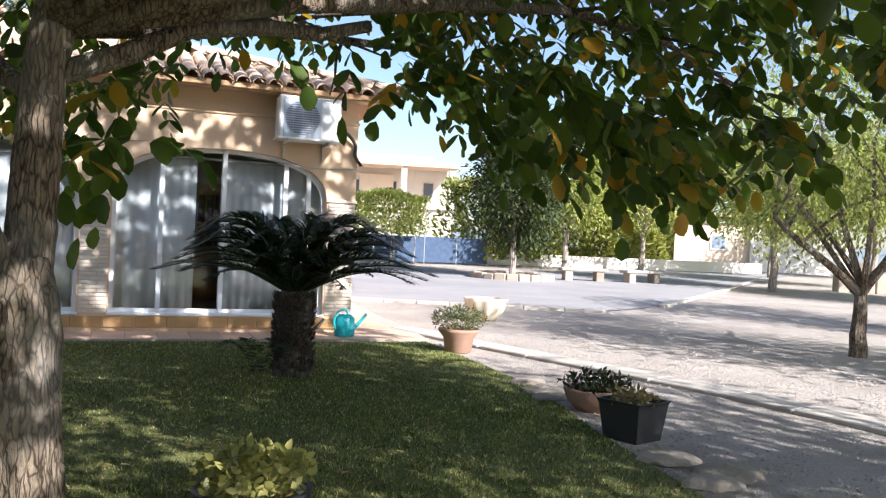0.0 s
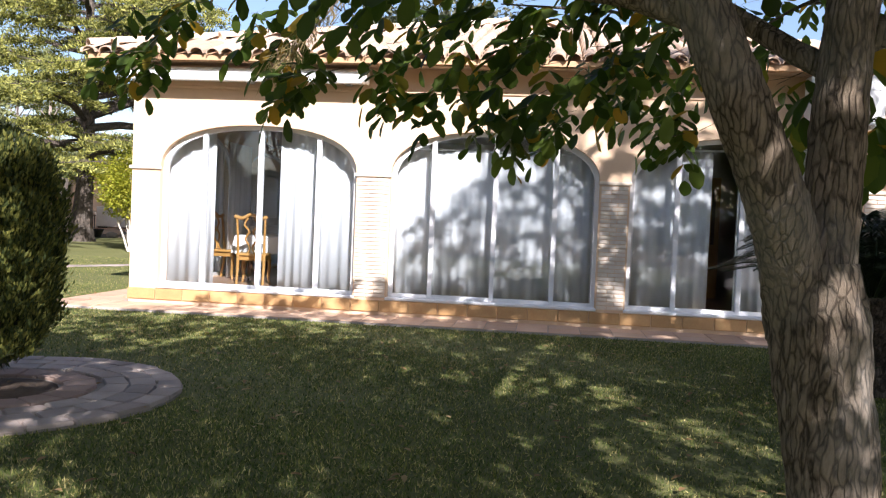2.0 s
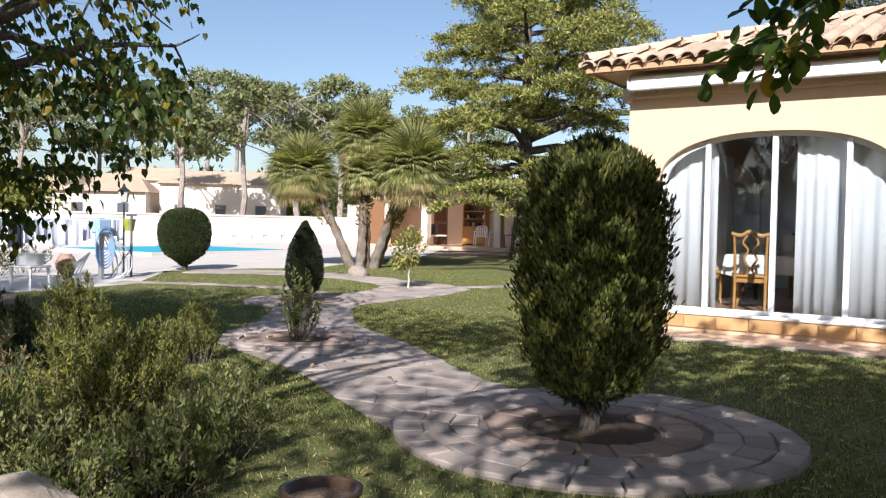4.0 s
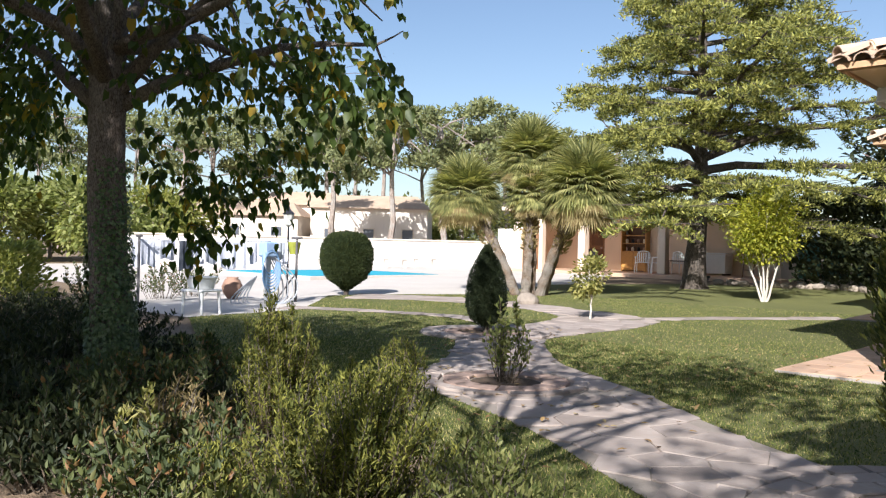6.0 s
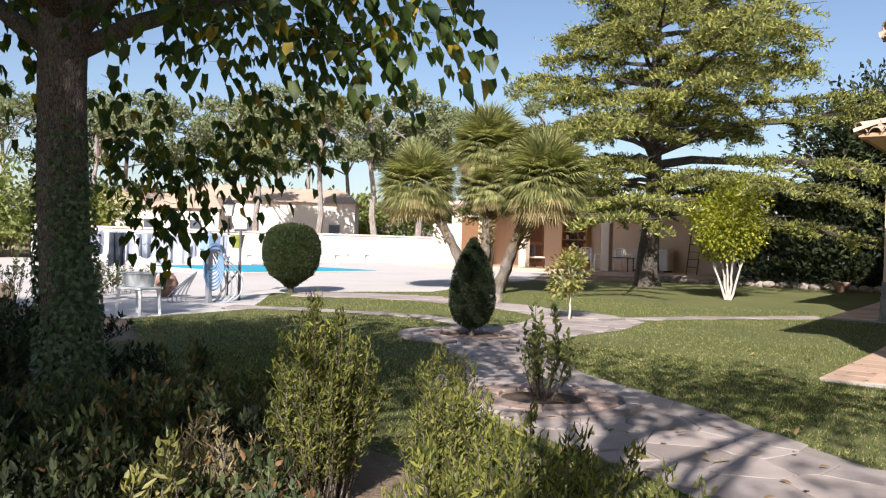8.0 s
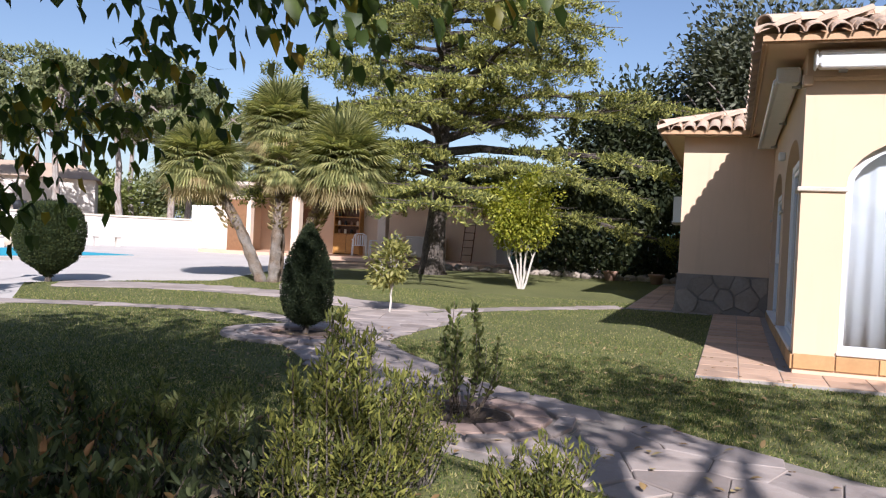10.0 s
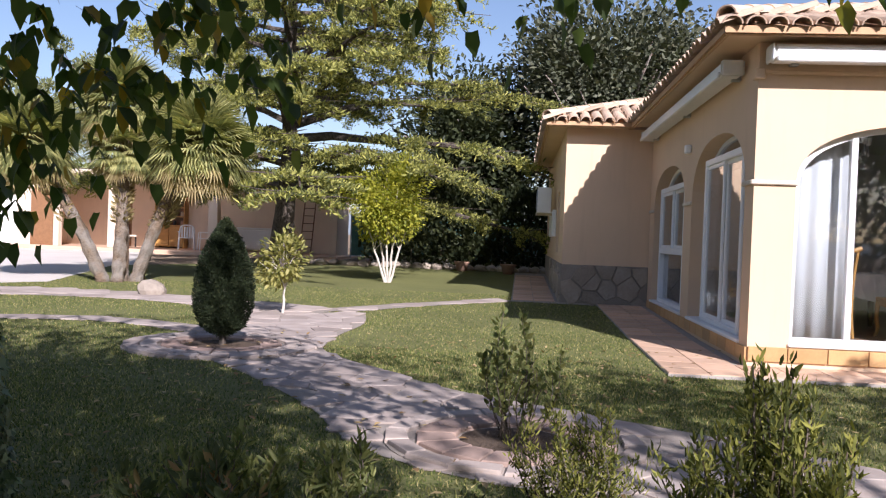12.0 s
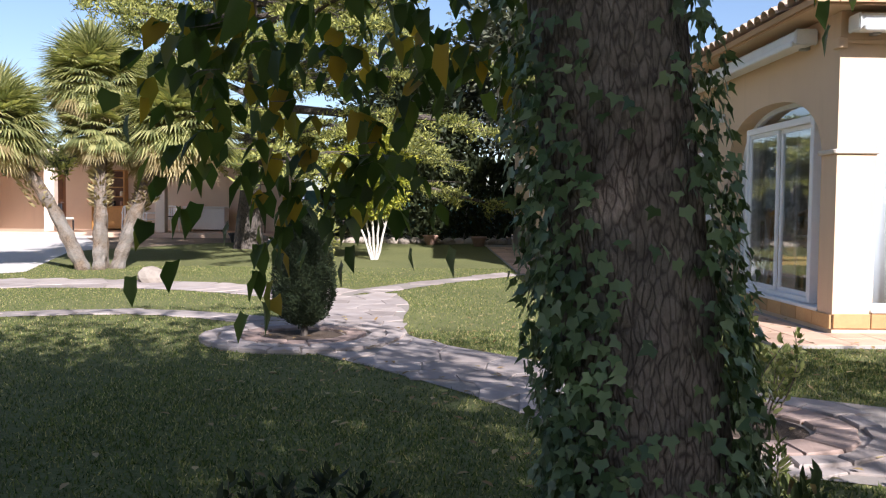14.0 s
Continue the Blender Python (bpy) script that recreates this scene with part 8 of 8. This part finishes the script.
for i in range(8):
    part("screen", boxed(i * 1.6 + 0.03, i * 1.6 + 1.57, -0.015, 0.015, 0.08, 1.25), BLUE_NET, screen)
og = thing("wooden_gate_post", "orange varnished timber frame by the olive tree", "gate", (15.9, 13.0, 0), -30)
for s in (0, 0.7):
    part("post", boxed(s - 0.06, s + 0.06, -0.06, 0.06, -0.05, 2.0, 0.01), WOOD_HONEY, og)
for z in (0.1, 0.95, 1.85):
    part("rail", boxed(0.06, 0.64, -0.03, 0.03, z, z + 0.12), WOOD_HONEY, og)
for k in range(5):
    part("board", boxed(0.08 + 0.11 * k, 0.17 + 0.11 * k, 0.031, 0.05, 0.1, 1.9), WOOD_HONEY, og)
hedge("yard_hedge", "tall hedge behind the yard, bare at its foot", (3.5, 35.0), (12.5, 35.2), 3.0, 1.3, 14000, L_OLIVE, (0.2, 0.09), 1.3, 21, 0.04)
hedge("yard_hedge", "bright leafy shrubs at the yard's end", (15.0, 37.0), (33.0, 46.0), 3.4, 3.0, 22000, L_HEDGE, (0.3, 0.13), 0.3, 22, 0.22)
for x, y, r, h, sd, m in ((19, 34, 3.0, 6.5, 31, L_OLIVE), (24.5, 36, 3.6, 7.5, 32, L_OLIVE), (31, 34, 3.8, 7.5, 33, L_OLIVE), (22, 24, 3.0, 6.8, 34, L_OLIVE), (29, 26, 3.4, 7.2, 35, L_OLIVE), (9.5, 47, 2.4, 5.2, 36, L_HEDGE), (26, 17, 3.5, 6.5, 37, L_OLIVE), (40, 34, 4, 8, 38, L_OLIVE)):
    bushy_tree("yard_tree", "tall light green tree behind the gravel yard", (x, y, rise(y)), [((0, 0, -0.1), (0.1, 0, h * 0.4), 0.16)], ((0, 0, h * 0.62), (r, r, h * 0.4)), 13000, L_YARD if m is L_OLIVE else m, (0.2, 0.09), BARK_PINE, "trees behind the gravel yard", 16, lumps=26, seed=sd)


# ---- pine wood and distance ----
def far_pine(at, height, spread, sd, mat=L_PINE):
    rr = np.random.default_rng(sd)
    root = thing("pine_tree", "tall umbrella pine with bare pale trunk", "tree", at, group="pine wood beyond the garden wall")
    bm = bmesh.new()
    lean = rr.uniform(-0.6, 0.6)
    pts = limb(bm, (0, 0, -0.2), (lean, 0, height * 0.82), 0.24, 0.1, 0, 0.05, 6, 7)
    tops = []
    for k in range(13):
        v = np.array([rr.normal() * spread * 0.55, rr.normal() * spread * 0.55, rr.uniform(0.55, 0.97) * height])
        limb(bm, pts[-1 - k % 3], tuple(v), 0.07, 0.02, 0.05, 0.1, 4, 5)
        tops.append(v)
    part("trunk", bm, BARK_PINE, root)
    P = np.concatenate([t + in_ball(230, 0.3) * np.array([spread * 0.3, spread * 0.3, height * 0.05]) for t in tops])
    leaves("crown", P, rr.normal(size=P.shape) + np.array([0, 0, 0.6]), rr.uniform(0.22, 0.45, len(P)), rr.uniform(0.1, 0.2, len(P)), mat, root, "", SPRIG)


rr = np.random.default_rng(40)
for k, (x, y, h) in enumerate(((-45.5, 36.0, 9.4), (-42.8, 38.6, 10.0), (-40.2, 41.0, 10.4), (-38.4, 43.0, 9.6))):
    far_pine((x, y, 0.3), h, 3.2, 140 + k)
for k in range(26):
    a = radians(118 + 62 * (k + 0.5) / 26 + rr.uniform(-1, 1))
    d = rr.uniform(56, 84)
    far_pine((-8 + d * math.cos(a), 4 + d * math.sin(a), 0.3), rr.uniform(10.5, 15.5), rr.uniform(3.2, 4.6), 50 + k)
for k in range(12):
    a = radians(150 + 40 * (k + 0.5) / 12)
    d = rr.uniform(38, 52)
    bushy_tree("wood_edge_tree", "bushy grey-green tree at the wood's edge", (-6 + d * math.cos(a), 3 + d * math.sin(a), 0), [((0, 0, -0.1), (0.1, 0, 1.6), 0.12)], ((0, 0, 2.6), (3.2, 3.0, 2.2)), 4200, L_OLIVE if k % 2 else L_HEDGE, (0.34, 0.17), BARK_PINE, "trees at the wood's edge", 10, lumps=14, seed=80 + k)
for k in range(11):
    a = radians(116 + 36 * (k + 0.5) / 11)
    d = rr.uniform(64, 76)
    bushy_tree("wood_edge_tree", "bushy grey-green tree at the wood's edge", (-6 + d * math.cos(a), 3 + d * math.sin(a), 0.3), [((0, 0, -0.1), (0.1, 0, 2.2), 0.14)], ((0, 0, 2.9), (4.0, 3.8, 2.4)), 3000, L_OLIVE if k % 3 else L_PINE, (0.45, 0.24), BARK_PINE, "trees at the wood's edge", 10, lumps=14, seed=110 + k)
# low far hills, the blue haze of distance mixed into their colour
hill = thing("far_hills", "low hills on the horizon, blue haze in their colour", "hills", (0, 0, -3), kind="structure")
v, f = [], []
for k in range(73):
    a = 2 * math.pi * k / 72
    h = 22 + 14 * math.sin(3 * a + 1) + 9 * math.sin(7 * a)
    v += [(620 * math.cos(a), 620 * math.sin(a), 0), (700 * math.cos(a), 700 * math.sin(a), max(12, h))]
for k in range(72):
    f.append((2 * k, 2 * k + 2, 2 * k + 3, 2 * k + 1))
mesh_ob("hill_slope", v, f, two_scale("haze_tinted_hill", (0.16, 0.2, 0.22), (0.22, 0.25, 0.26), (0.2, 0.23, 0.26), 0.02, 0.3, 1.0, 0.0), hill)
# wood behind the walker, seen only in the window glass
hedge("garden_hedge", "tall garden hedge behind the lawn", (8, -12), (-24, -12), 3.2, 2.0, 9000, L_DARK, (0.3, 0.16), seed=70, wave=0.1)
